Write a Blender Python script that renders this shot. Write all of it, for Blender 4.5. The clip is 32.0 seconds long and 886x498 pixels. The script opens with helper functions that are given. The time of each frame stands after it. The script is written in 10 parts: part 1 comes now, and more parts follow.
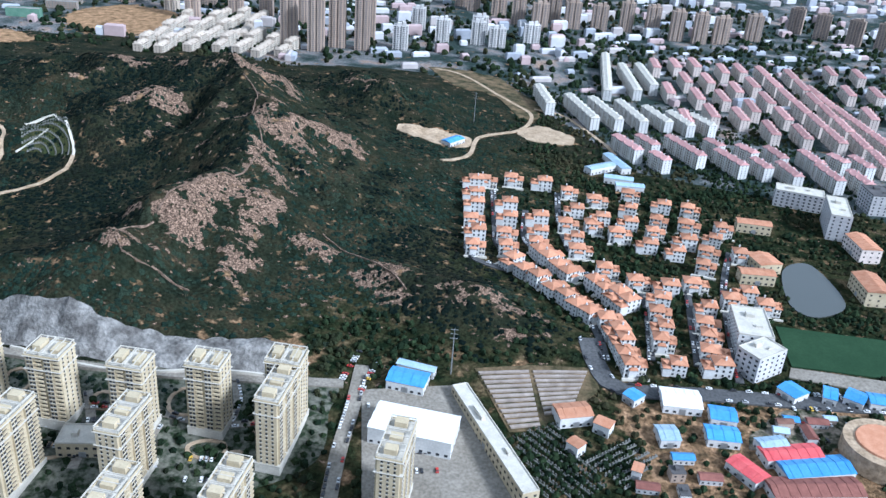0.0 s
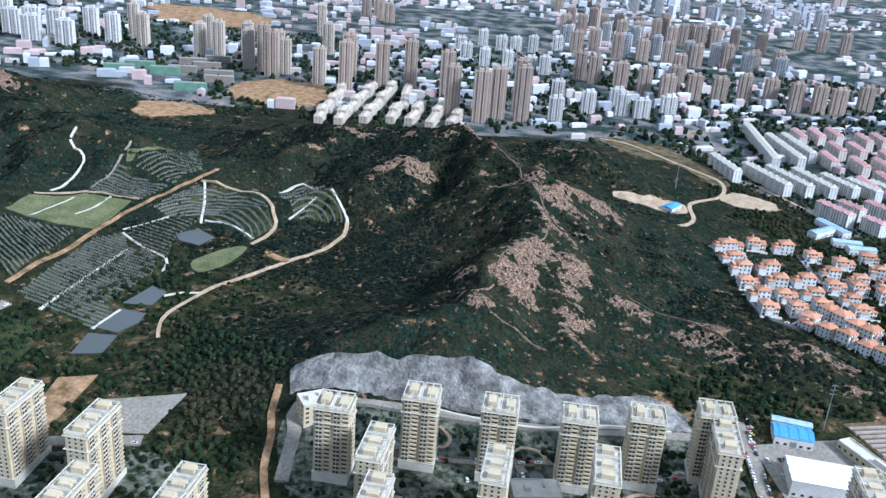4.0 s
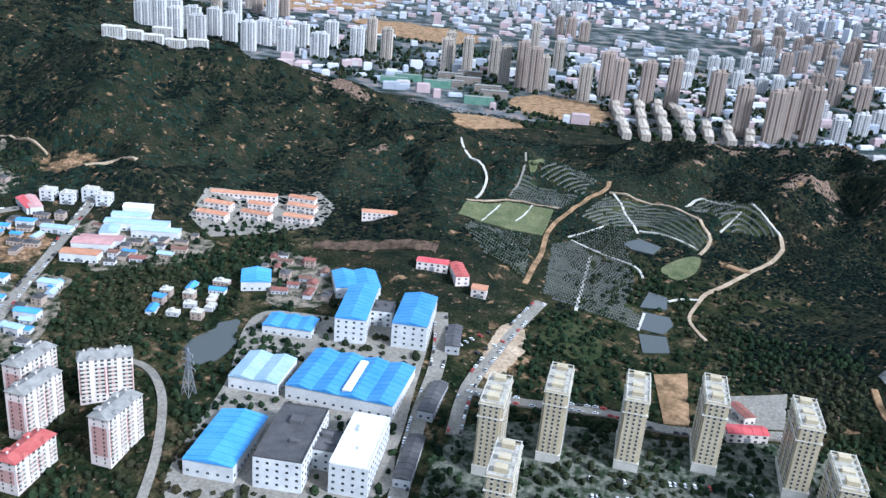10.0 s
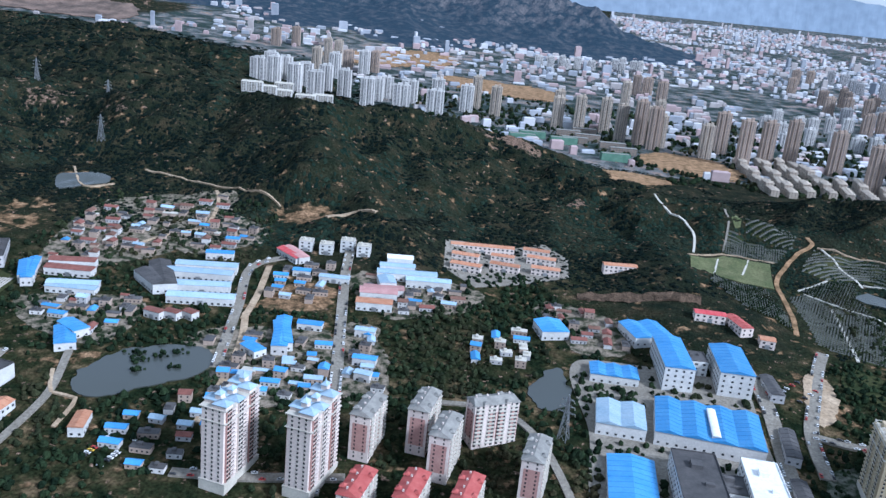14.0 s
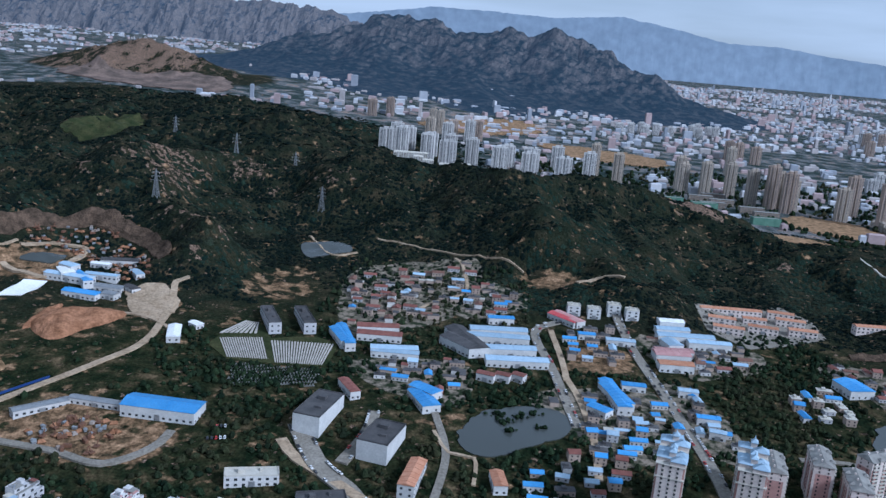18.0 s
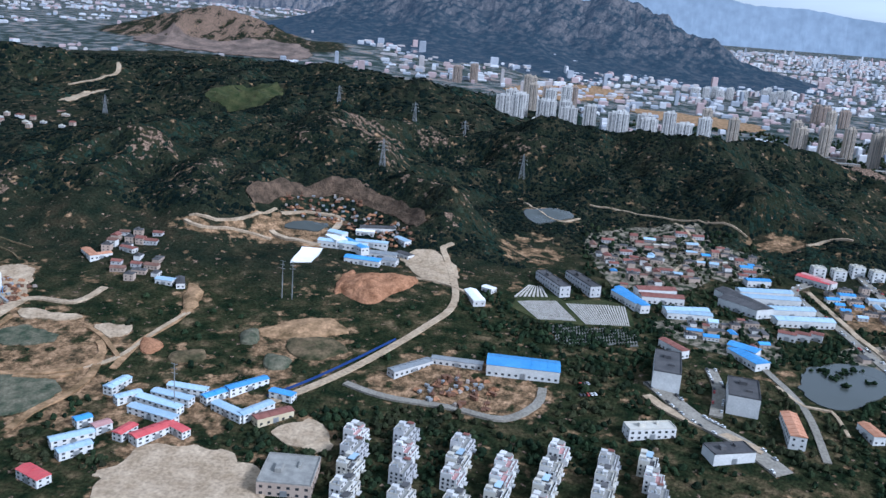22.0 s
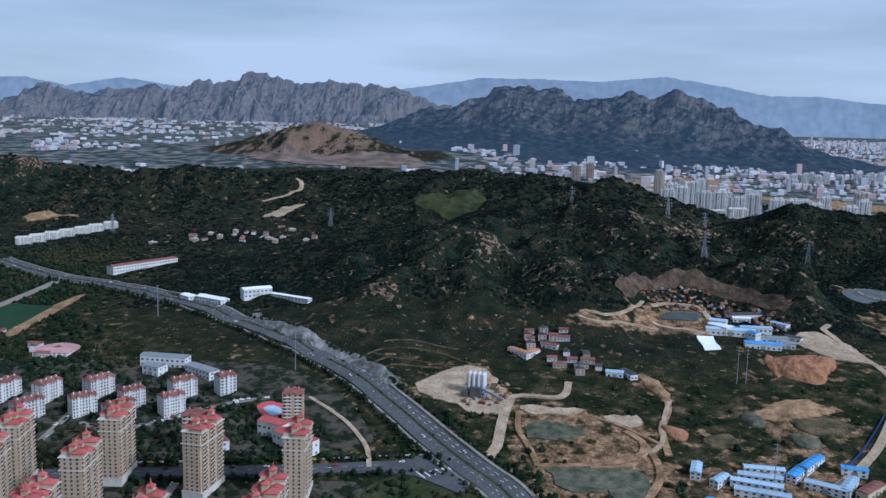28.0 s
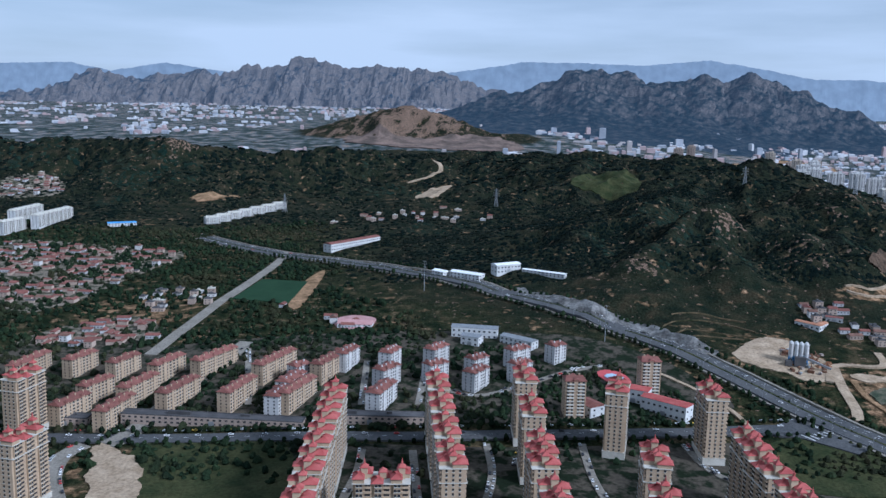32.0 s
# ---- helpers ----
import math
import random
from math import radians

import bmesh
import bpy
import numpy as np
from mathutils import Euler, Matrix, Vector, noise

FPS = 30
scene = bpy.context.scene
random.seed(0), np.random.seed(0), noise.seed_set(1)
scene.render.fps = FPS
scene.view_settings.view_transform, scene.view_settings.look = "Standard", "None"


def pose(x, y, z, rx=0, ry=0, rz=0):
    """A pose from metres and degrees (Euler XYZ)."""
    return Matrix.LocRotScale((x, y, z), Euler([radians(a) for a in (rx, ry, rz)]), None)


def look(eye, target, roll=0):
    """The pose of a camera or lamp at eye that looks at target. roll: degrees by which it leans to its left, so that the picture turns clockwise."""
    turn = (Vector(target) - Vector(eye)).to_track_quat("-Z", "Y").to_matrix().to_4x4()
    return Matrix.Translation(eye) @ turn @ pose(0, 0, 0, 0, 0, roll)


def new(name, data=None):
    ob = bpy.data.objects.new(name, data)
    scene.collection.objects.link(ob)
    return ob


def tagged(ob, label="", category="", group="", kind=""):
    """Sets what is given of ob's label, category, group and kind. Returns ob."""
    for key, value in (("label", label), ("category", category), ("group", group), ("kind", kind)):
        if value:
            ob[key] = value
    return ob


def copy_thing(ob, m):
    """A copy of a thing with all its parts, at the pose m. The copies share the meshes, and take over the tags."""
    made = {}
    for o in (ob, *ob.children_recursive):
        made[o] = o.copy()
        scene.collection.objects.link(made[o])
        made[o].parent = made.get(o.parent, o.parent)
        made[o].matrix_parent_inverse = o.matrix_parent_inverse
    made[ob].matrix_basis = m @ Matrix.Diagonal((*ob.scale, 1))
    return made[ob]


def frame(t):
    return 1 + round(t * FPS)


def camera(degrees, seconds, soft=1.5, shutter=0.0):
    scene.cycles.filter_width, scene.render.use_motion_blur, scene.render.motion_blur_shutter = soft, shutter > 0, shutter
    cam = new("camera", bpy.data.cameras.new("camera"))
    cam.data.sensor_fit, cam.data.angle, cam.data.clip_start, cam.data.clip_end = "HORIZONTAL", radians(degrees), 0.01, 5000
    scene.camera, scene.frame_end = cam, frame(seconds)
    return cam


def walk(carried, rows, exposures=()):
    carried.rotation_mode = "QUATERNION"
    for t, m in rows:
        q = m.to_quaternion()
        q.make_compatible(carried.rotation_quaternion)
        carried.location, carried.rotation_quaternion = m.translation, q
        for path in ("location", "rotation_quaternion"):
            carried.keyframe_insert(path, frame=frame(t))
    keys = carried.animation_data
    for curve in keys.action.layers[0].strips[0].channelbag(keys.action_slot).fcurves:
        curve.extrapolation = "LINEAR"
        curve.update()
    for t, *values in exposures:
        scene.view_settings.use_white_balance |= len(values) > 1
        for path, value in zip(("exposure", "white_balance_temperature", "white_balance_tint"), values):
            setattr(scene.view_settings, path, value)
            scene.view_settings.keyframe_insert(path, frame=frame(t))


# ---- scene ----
cam = camera(54.7, 32.0)
K = 0.5289                                    # plan units to metres: the land below is drawn up in plan units
METRES, EYE, TILT, LEAN, TURN = 2250.0 * K, 306.0 * K, 0.0, 0.0, 2.8
ROWS = [
    (0.0, 0.0, 0.0, 0.0, 2.03, -26.12, -4.15),
    (0.5, -0.0152, -0.0017, -0.0009, 1.87, -25.29, -4.14),
    (1.0, -0.0304, -0.0035, -0.0017, 1.64, -24.18, -4.12),
    (1.5, -0.0457, -0.0054, -0.0022, 1.43, -23.53, -4.08),
    (2.0, -0.0603, -0.0073, -0.0031, 1.33, -23.12, -3.97),
    (2.5, -0.0755, -0.0092, -0.0038, 1.31, -22.55, -3.93),
    (3.0, -0.0905, -0.0112, -0.0047, 1.34, -22.06, -4.0),
    (3.5, -0.1056, -0.0132, -0.0055, 1.35, -21.69, -4.06),
    (5.5, -0.1656, -0.0213, -0.0086, 2.11, -20.3, -4.09),
    (6.0, -0.1805, -0.0231, -0.0096, 2.26, -19.7, -4.28),
    (6.5, -0.1954, -0.0253, -0.0104, 2.49, -19.77, -4.46),
    (7.0, -0.2104, -0.0276, -0.011, 2.77, -19.98, -4.52),
    (7.5, -0.2253, -0.03, -0.0118, 3.01, -19.42, -4.72),
    (8.0, -0.2402, -0.0326, -0.0124, 3.32, -19.38, -4.89),
    (8.5, -0.2551, -0.0351, -0.013, 3.71, -19.67, -4.98),
    (9.0, -0.2699, -0.0379, -0.0137, 4.16, -19.85, -5.02),
    (9.5, -0.2848, -0.0403, -0.0147, 4.6, -20.58, -4.92),
    (10.0, -0.2996, -0.0426, -0.0158, 4.9, -20.73, -4.76),
    (10.5, -0.3144, -0.0451, -0.0169, 5.02, -19.76, -4.62),
    (11.0, -0.3292, -0.0482, -0.0176, 4.98, -18.1, -4.49),
    (11.5, -0.3439, -0.0509, -0.0184, 4.82, -17.32, -4.52),
    (12.0, -0.3581, -0.0538, -0.019, 4.59, -17.53, -4.75),
    (12.5, -0.373, -0.0565, -0.0198, 4.36, -17.2, -5.03),
    (13.0, -0.3878, -0.0595, -0.0206, 4.2, -16.66, -5.24),
    (13.5, -0.4027, -0.0622, -0.0214, 4.27, -17.24, -5.45),
    (15.5, -0.4634, -0.0741, -0.0242, 4.32, -16.81, -5.63),
    (16.0, -0.4785, -0.0773, -0.0249, 4.61, -16.81, -5.5),
    (16.5, -0.4937, -0.0806, -0.0255, 4.6, -15.11, -5.29),
    (17.0, -0.5089, -0.0838, -0.0262, 4.37, -12.95, -4.91),
    (17.5, -0.5242, -0.0872, -0.0271, 4.23, -11.86, -4.59),
    (18.0, -0.5396, -0.0904, -0.0279, 4.58, -12.96, -4.92),
    (18.5, -0.555, -0.0934, -0.0285, 5.05, -14.12, -5.02),
    (19.0, -0.5705, -0.0964, -0.0295, 5.0, -13.14, -4.55),
    (19.5, -0.5857, -0.1001, -0.0303, 5.03, -13.23, -4.52),
    (20.0, -0.6015, -0.1023, -0.0313, 5.26, -14.96, -4.9),
    (20.5, -0.6169, -0.1056, -0.0319, 5.16, -15.7, -5.03),
    (21.0, -0.6325, -0.1084, -0.033, 4.88, -15.74, -4.94),
    (21.5, -0.6482, -0.1112, -0.0339, 4.61, -15.75, -4.72),
    (22.0, -0.6639, -0.1141, -0.0345, 4.36, -15.25, -4.53),
    (22.5, -0.6798, -0.1169, -0.0352, 3.93, -13.84, -4.61),
    (23.0, -0.6956, -0.1195, -0.0361, 3.68, -13.06, -5.02),
    (23.5, -0.7115, -0.1225, -0.0368, 3.8, -12.59, -5.02),
    (24.0, -0.7273, -0.1251, -0.0375, 4.08, -11.72, -4.48),
    (24.5, -0.7427, -0.1278, -0.0382, 4.18, -10.87, -4.09),
    (25.0, -0.7588, -0.1304, -0.039, 4.29, -10.19, -3.76),
    (25.5, -0.7747, -0.1327, -0.0398, 4.28, -9.98, -3.35),
    (27.5, -0.8387, -0.1421, -0.0445, 3.63, -9.24, -1.72),
    (28.0, -0.8548, -0.145, -0.0452, 3.41, -8.35, -1.49),
    (28.5, -0.8703, -0.1475, -0.0461, 3.22, -7.7, -1.5),
    (29.0, -0.8865, -0.1498, -0.0472, 3.28, -8.02, -1.45),
    (29.5, -0.9027, -0.1527, -0.048, 3.54, -8.41, -1.29),
    (30.0, -0.919, -0.1555, -0.0488, 3.73, -8.84, -1.26),
    (30.5, -0.9353, -0.1583, -0.0496, 3.82, -9.05, -1.22),
    (31.0, -0.9517, -0.1606, -0.0504, 3.97, -9.55, -1.19),
    (31.5, -0.9679, -0.1636, -0.051, 4.1, -9.44, -1.27),
    (32.0, -0.9843, -0.166, -0.0516, 4.39, -9.34, -1.37),
]
walk(cam, [(t, pose(0, 0, EYE, TILT, LEAN, TURN) @ pose(METRES * x, METRES * y, METRES * z, 90 + pitch, roll, yaw)) for t, x, y, z, yaw, pitch, roll in ROWS],
     [(0.0, 0.50, 5080, 9), (3.0, 0.55, 5080, 9), (8.0, 0.56, 5080, 10), (11.0, 0.58, 5050, 10), (13.0, 0.22, 4980, 11), (16.0, 0.14, 4950, 11), (17.0, -0.38, 4880, 11), (18.0, -0.38, 4850, 11), (19.0, 0.04, 4880, 11),
      (20.0, -0.28, 4850, 11), (21.0, -0.14, 4880, 11), (22.0, 0.08, 4950, 11), (23.0, -0.06, 4880, 11), (24.0, -0.63, 4850, 11), (25.0, -0.19, 4920, 11), (28.0, -0.41, 4900, 11), (30.0, -0.34, 4900, 11), (32.0, -0.28, 4900, 11)])

# ---- light ----
SUN_ELEVATION, SUN_AZIMUTH = 34.0, 116.0      # the azimuth runs clockwise from +y
world = bpy.data.worlds.new("overcast_sky")
scene.world = world
world.use_nodes = True
wn, wl = world.node_tree.nodes, world.node_tree.links
wn.clear()
w_out = wn.new("ShaderNodeOutputWorld")
w_bg = wn.new("ShaderNodeBackground")
w_sky = wn.new("ShaderNodeTexSky")
w_sky.sky_type = "NISHITA"
w_sky.sun_disc = False
w_sky.sun_elevation = radians(SUN_ELEVATION)
w_sky.sun_rotation = radians(SUN_AZIMUTH)
w_sky.altitude, w_sky.air_density, w_sky.dust_density = 200, 1.0, 2.0
w_co = wn.new("ShaderNodeTexCoord")
w_map = wn.new("ShaderNodeMapping")
w_map.inputs["Scale"].default_value = (1.2, 1.2, 9.0)
w_noise = wn.new("ShaderNodeTexNoise")
w_noise.inputs["Scale"].default_value, w_noise.inputs["Detail"].default_value = 1.6, 7.0
w_ramp = wn.new("ShaderNodeValToRGB")
w_ramp.color_ramp.elements[0].position, w_ramp.color_ramp.elements[0].color = 0.36, (0.5, 0.5, 0.5, 1)
w_ramp.color_ramp.elements[1].position, w_ramp.color_ramp.elements[1].color = 0.62, (1, 1, 1, 1)
w_mix = wn.new("ShaderNodeMixRGB")
w_mix.inputs[2].default_value = (8.3, 8.9, 9.3, 1)
wl.new(w_co.outputs["Generated"], w_map.inputs["Vector"])
wl.new(w_map.outputs["Vector"], w_noise.inputs["Vector"])
wl.new(w_noise.outputs["Fac"], w_ramp.inputs["Fac"])
wl.new(w_ramp.outputs["Color"], w_mix.inputs[0])
wl.new(w_sky.outputs["Color"], w_mix.inputs[1])
wl.new(w_mix.outputs["Color"], w_bg.inputs["Color"])
w_bg.inputs["Strength"].default_value = 0.09
wl.new(w_bg.outputs["Background"], w_out.inputs["Surface"])

sun_data = bpy.data.lights.new("sun", "SUN")
sun_data.energy, sun_data.angle, sun_data.color = 4.7, radians(11), (1.0, 0.95, 0.88)
sun = new("sun", sun_data)
sun_a, sun_e = radians(SUN_AZIMUTH), radians(SUN_ELEVATION)
sun.matrix_world = look((0, 0, 900), (-math.sin(sun_a) * math.cos(sun_e), -math.cos(sun_a) * math.cos(sun_e), 900 - math.sin(sun_e)))

# ---- materials ----
def material(name, rough=0.85, metal=0.0, gloss=0.25):
    m = bpy.data.materials.new(name)
    m.use_nodes = True
    b = m.node_tree.nodes["Principled BSDF"]
    b.inputs["Roughness"].default_value, b.inputs["Metallic"].default_value = rough, metal
    b.inputs["Specular IOR Level"].default_value = gloss
    return m, m.node_tree.nodes, m.node_tree.links, b


def rgba(c):
    return (c[0], c[1], c[2], 1.0)


def mixed(name, a, b, size=5.0, contrast=0.35, fine=None, rough=0.85, metal=0.0, bump=0.0, spread=0.0, object_space=False, grain=0.1):
    """A surface of two tones in soft patches of about `size` metres, with finer grain, relief and a shift of tone from object to object."""
    m, n, l, bsdf = material(name, rough, metal, 0.06 if rough >= 0.9 else 0.25)
    co = n.new("ShaderNodeTexCoord") if object_space else n.new("ShaderNodeNewGeometry")
    vec = co.outputs["Object"] if object_space else co.outputs["Position"]
    big = n.new("ShaderNodeTexNoise")
    big.inputs["Scale"].default_value, big.inputs["Detail"].default_value = 1.0 / (size * K), 5.0
    l.new(vec, big.inputs["Vector"])
    ramp = n.new("ShaderNodeValToRGB")
    ramp.color_ramp.elements[0].position, ramp.color_ramp.elements[0].color = 0.5 - contrast / 2, rgba(a)
    ramp.color_ramp.elements[1].position, ramp.color_ramp.elements[1].color = 0.5 + contrast / 2, rgba(b)
    l.new(big.outputs["Fac"], ramp.inputs["Fac"])
    small = n.new("ShaderNodeTexNoise")
    small.inputs["Scale"].default_value, small.inputs["Detail"].default_value = 1.0 / ((fine or size / 6) * K), 4.0
    l.new(vec, small.inputs["Vector"])
    hsv = n.new("ShaderNodeHueSaturation")
    val = n.new("ShaderNodeMapRange")
    val.inputs["From Min"].default_value, val.inputs["From Max"].default_value = 0.3, 0.7
    val.inputs["To Min"].default_value, val.inputs["To Max"].default_value = 1 - grain, 1 + grain
    l.new(small.outputs["Fac"], val.inputs["Value"])
    l.new(ramp.outputs["Color"], hsv.inputs["Color"])
    value = val.outputs["Result"]
    if spread:
        info = n.new("ShaderNodeObjectInfo")
        vary = n.new("ShaderNodeMapRange")
        vary.inputs["To Min"].default_value, vary.inputs["To Max"].default_value = 1 - spread, 1 + spread
        l.new(info.outputs["Random"], vary.inputs["Value"])
        mul = n.new("ShaderNodeMath")
        mul.operation = "MULTIPLY"
        l.new(value, mul.inputs[0])
        l.new(vary.outputs["Result"], mul.inputs[1])
        value = mul.outputs["Value"]
    l.new(value, hsv.inputs["Value"])
    l.new(hsv.outputs["Color"], bsdf.inputs["Base Color"])
    if bump:
        bp = n.new("ShaderNodeBump")
        bp.inputs["Strength"].default_value, bp.inputs["Distance"].default_value = 0.7, bump * K
        l.new(small.outputs["Fac"], bp.inputs["Height"])
        l.new(bp.outputs["Normal"], bsdf.inputs["Normal"])
    return m


def leafy(name, a, b, brown=(0.10, 0.085, 0.03)):
    """Foliage whose tone changes from crown to crown and in wide drifts."""
    m, n, l, bsdf = material(name, 0.95, 0.0, 0.02)
    geo = n.new("ShaderNodeNewGeometry")
    drift = n.new("ShaderNodeTexNoise")
    drift.inputs["Scale"].default_value, drift.inputs["Detail"].default_value = 0.011 / K, 4.0
    l.new(geo.outputs["Position"], drift.inputs["Vector"])
    leaf = n.new("ShaderNodeTexNoise")
    leaf.inputs["Scale"].default_value, leaf.inputs["Detail"].default_value = 0.9 / K, 3.0
    l.new(geo.outputs["Position"], leaf.inputs["Vector"])
    ramp = n.new("ShaderNodeValToRGB")
    ramp.color_ramp.elements[0].color, ramp.color_ramp.elements[1].color = rgba(a), rgba(b)
    l.new(geo.outputs["Random Per Island"], ramp.inputs["Fac"])
    dr = n.new("ShaderNodeMapRange")
    dr.inputs["From Min"].default_value, dr.inputs["From Max"].default_value = 0.5, 0.72
    dr.inputs["To Max"].default_value = 0.75
    l.new(drift.outputs["Fac"], dr.inputs["Value"])
    mx = n.new("ShaderNodeMixRGB")
    mx.inputs[2].default_value = rgba(brown)
    l.new(dr.outputs["Result"], mx.inputs[0])
    l.new(ramp.outputs["Color"], mx.inputs[1])
    hsv = n.new("ShaderNodeHueSaturation")
    lv = n.new("ShaderNodeMapRange")
    lv.inputs["From Min"].default_value, lv.inputs["From Max"].default_value = 0.3, 0.7
    lv.inputs["To Min"].default_value, lv.inputs["To Max"].default_value = 0.45, 1.6
    l.new(leaf.outputs["Fac"], lv.inputs["Value"])
    l.new(lv.outputs["Result"], hsv.inputs["Value"])
    l.new(mx.outputs["Color"], hsv.inputs["Color"])
    l.new(hsv.outputs["Color"], bsdf.inputs["Base Color"])
    return m


def land():
    """Scrub, grass and bare soil, with pale rock where the slope is steep, and built-up grey out on the plain."""
    m, n, l, bsdf = material("land", 0.95, 0.0, 0.02)
    geo = n.new("ShaderNodeNewGeometry")

    def tex(scale, detail=5.0):
        t = n.new("ShaderNodeTexNoise")
        t.inputs["Scale"].default_value, t.inputs["Detail"].default_value = scale / K, detail
        l.new(geo.outputs["Position"], t.inputs["Vector"])
        return t.outputs["Fac"]

    def ramp(fac, *stops):
        r = n.new("ShaderNodeValToRGB")
        while len(r.color_ramp.elements) < len(stops):
            r.color_ramp.elements.new(0.5)
        for e, (p, c) in zip(r.color_ramp.elements, stops):
            e.position, e.color = p, rgba(c)
        l.new(fac, r.inputs["Fac"])
        return r.outputs["Color"]

    def mix(fac, a, b):
        x = n.new("ShaderNodeMixRGB")
        l.new(fac, x.inputs[0]), l.new(a, x.inputs[1]), l.new(b, x.inputs[2])
        return x.outputs["Color"]

    def span(fac, lo, hi):
        r = n.new("ShaderNodeMapRange")
        r.inputs["From Min"].default_value, r.inputs["From Max"].default_value = lo, hi
        l.new(fac, r.inputs["Value"])
        return r.outputs["Result"]

    grass = ramp(tex(0.045, 12.0), (0.3, (0.007, 0.012, 0.008)), (0.52, (0.017, 0.020, 0.012)), (0.72, (0.036, 0.030, 0.018)))
    meadow = ramp(tex(0.06, 12.0), (0.36, (0.007, 0.013, 0.006)), (0.52, (0.023, 0.026, 0.012)), (0.61, (0.048, 0.041, 0.021)), (0.72, (0.12, 0.088, 0.050)))
    low = n.new("ShaderNodeAttribute")
    low.attribute_name = "low"
    grass = mix(low.outputs["Fac"], grass, meadow)
    rock = ramp(tex(0.8, 12.0), (0.34, (0.026, 0.022, 0.016)), (0.48, (0.115, 0.078, 0.056)), (0.66, (0.30, 0.205, 0.15)))
    xyz = n.new("ShaderNodeSeparateXYZ")
    l.new(geo.outputs["True Normal"], xyz.inputs[0])
    att = n.new("ShaderNodeAttribute")
    att.attribute_name = "rock"
    stone = n.new("ShaderNodeMath")
    stone.operation = "ADD"
    rn = n.new("ShaderNodeMath")
    rn.operation = "MULTIPLY_ADD"
    l.new(tex(0.16, 12.0), rn.inputs[0])
    rn.inputs[1].default_value, rn.inputs[2].default_value = 3.4, -1.75
    l.new(att.outputs["Fac"], stone.inputs[0]), l.new(rn.outputs["Value"], stone.inputs[1])
    ground = mix(span(stone.outputs["Value"], 0.44, 0.60), grass, rock)
    town = n.new("ShaderNodeAttribute")
    town.attribute_name = "town"
    paved = ramp(tex(0.02, 9.0), (0.42, (0.028, 0.042, 0.038)), (0.51, (0.075, 0.086, 0.086)), (0.59, (0.15, 0.15, 0.15)), (0.70, (0.24, 0.18, 0.145)))
    tn = n.new("ShaderNodeMath")
    tn.operation = "MULTIPLY_ADD"
    l.new(tex(0.006, 6.0), tn.inputs[0])
    tn.inputs[1].default_value, tn.inputs[2].default_value = 1.0, -0.5
    ta = n.new("ShaderNodeMath")
    ta.operation = "ADD"
    l.new(town.outputs["Fac"], ta.inputs[0]), l.new(tn.outputs["Value"], ta.inputs[1])
    full = mix(span(ta.outputs["Value"], 0.4, 0.6), ground, paved)
    soil = n.new("ShaderNodeAttribute")
    soil.attribute_name = "soil"
    sn = n.new("ShaderNodeMath")
    sn.operation = "MULTIPLY_ADD"
    l.new(tex(0.07, 10.0), sn.inputs[0])
    sn.inputs[1].default_value, sn.inputs[2].default_value = 3.0, -1.5
    sa = n.new("ShaderNodeMath")
    l.new(soil.outputs["Fac"], sa.inputs[0]), l.new(sn.outputs["Value"], sa.inputs[1])
    earth = ramp(tex(0.12, 10.0), (0.32, (0.055, 0.042, 0.024)), (0.48, (0.155, 0.098, 0.054)), (0.66, (0.30, 0.19, 0.11)))
    full = mix(span(sa.outputs["Value"], 0.36, 0.62), full, earth)
    speck = n.new("ShaderNodeHueSaturation")
    sv = n.new("ShaderNodeMapRange")
    sv.inputs["From Min"].default_value, sv.inputs["From Max"].default_value = 0.3, 0.7
    sv.inputs["To Min"].default_value, sv.inputs["To Max"].default_value = 0.5, 1.55
    l.new(tex(0.42, 8.0), sv.inputs["Value"]), l.new(sv.outputs["Result"], speck.inputs["Value"]), l.new(full, speck.inputs["Color"])
    l.new(speck.outputs["Color"], bsdf.inputs["Base Color"])
    bp = n.new("ShaderNodeBump")
    bp.inputs["Strength"].default_value, bp.inputs["Distance"].default_value = 0.8, 3.0 * K
    l.new(tex(0.35, 10.0), bp.inputs["Height"])
    l.new(bp.outputs["Normal"], bsdf.inputs["Normal"])
    return m


def distance(name, a, b, haze_glow, size, contrast, fine):
    """Mountains far off; many kilometres of air are painted on as bluish haze glow."""
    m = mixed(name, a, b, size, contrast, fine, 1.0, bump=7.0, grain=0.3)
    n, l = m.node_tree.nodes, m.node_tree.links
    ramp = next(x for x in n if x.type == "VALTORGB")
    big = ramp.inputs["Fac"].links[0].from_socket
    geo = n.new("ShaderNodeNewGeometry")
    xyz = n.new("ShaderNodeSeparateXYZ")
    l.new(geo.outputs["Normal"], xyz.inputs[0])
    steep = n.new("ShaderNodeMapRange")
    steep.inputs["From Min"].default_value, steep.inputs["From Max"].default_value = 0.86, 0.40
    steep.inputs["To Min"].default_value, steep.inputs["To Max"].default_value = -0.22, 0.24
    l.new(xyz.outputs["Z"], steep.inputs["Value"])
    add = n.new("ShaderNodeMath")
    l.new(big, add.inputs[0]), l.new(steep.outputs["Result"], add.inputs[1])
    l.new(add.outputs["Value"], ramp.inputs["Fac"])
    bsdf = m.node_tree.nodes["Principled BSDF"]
    bsdf.inputs["Emission Color"].default_value = rgba(haze_glow)
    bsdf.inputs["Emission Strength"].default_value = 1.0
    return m


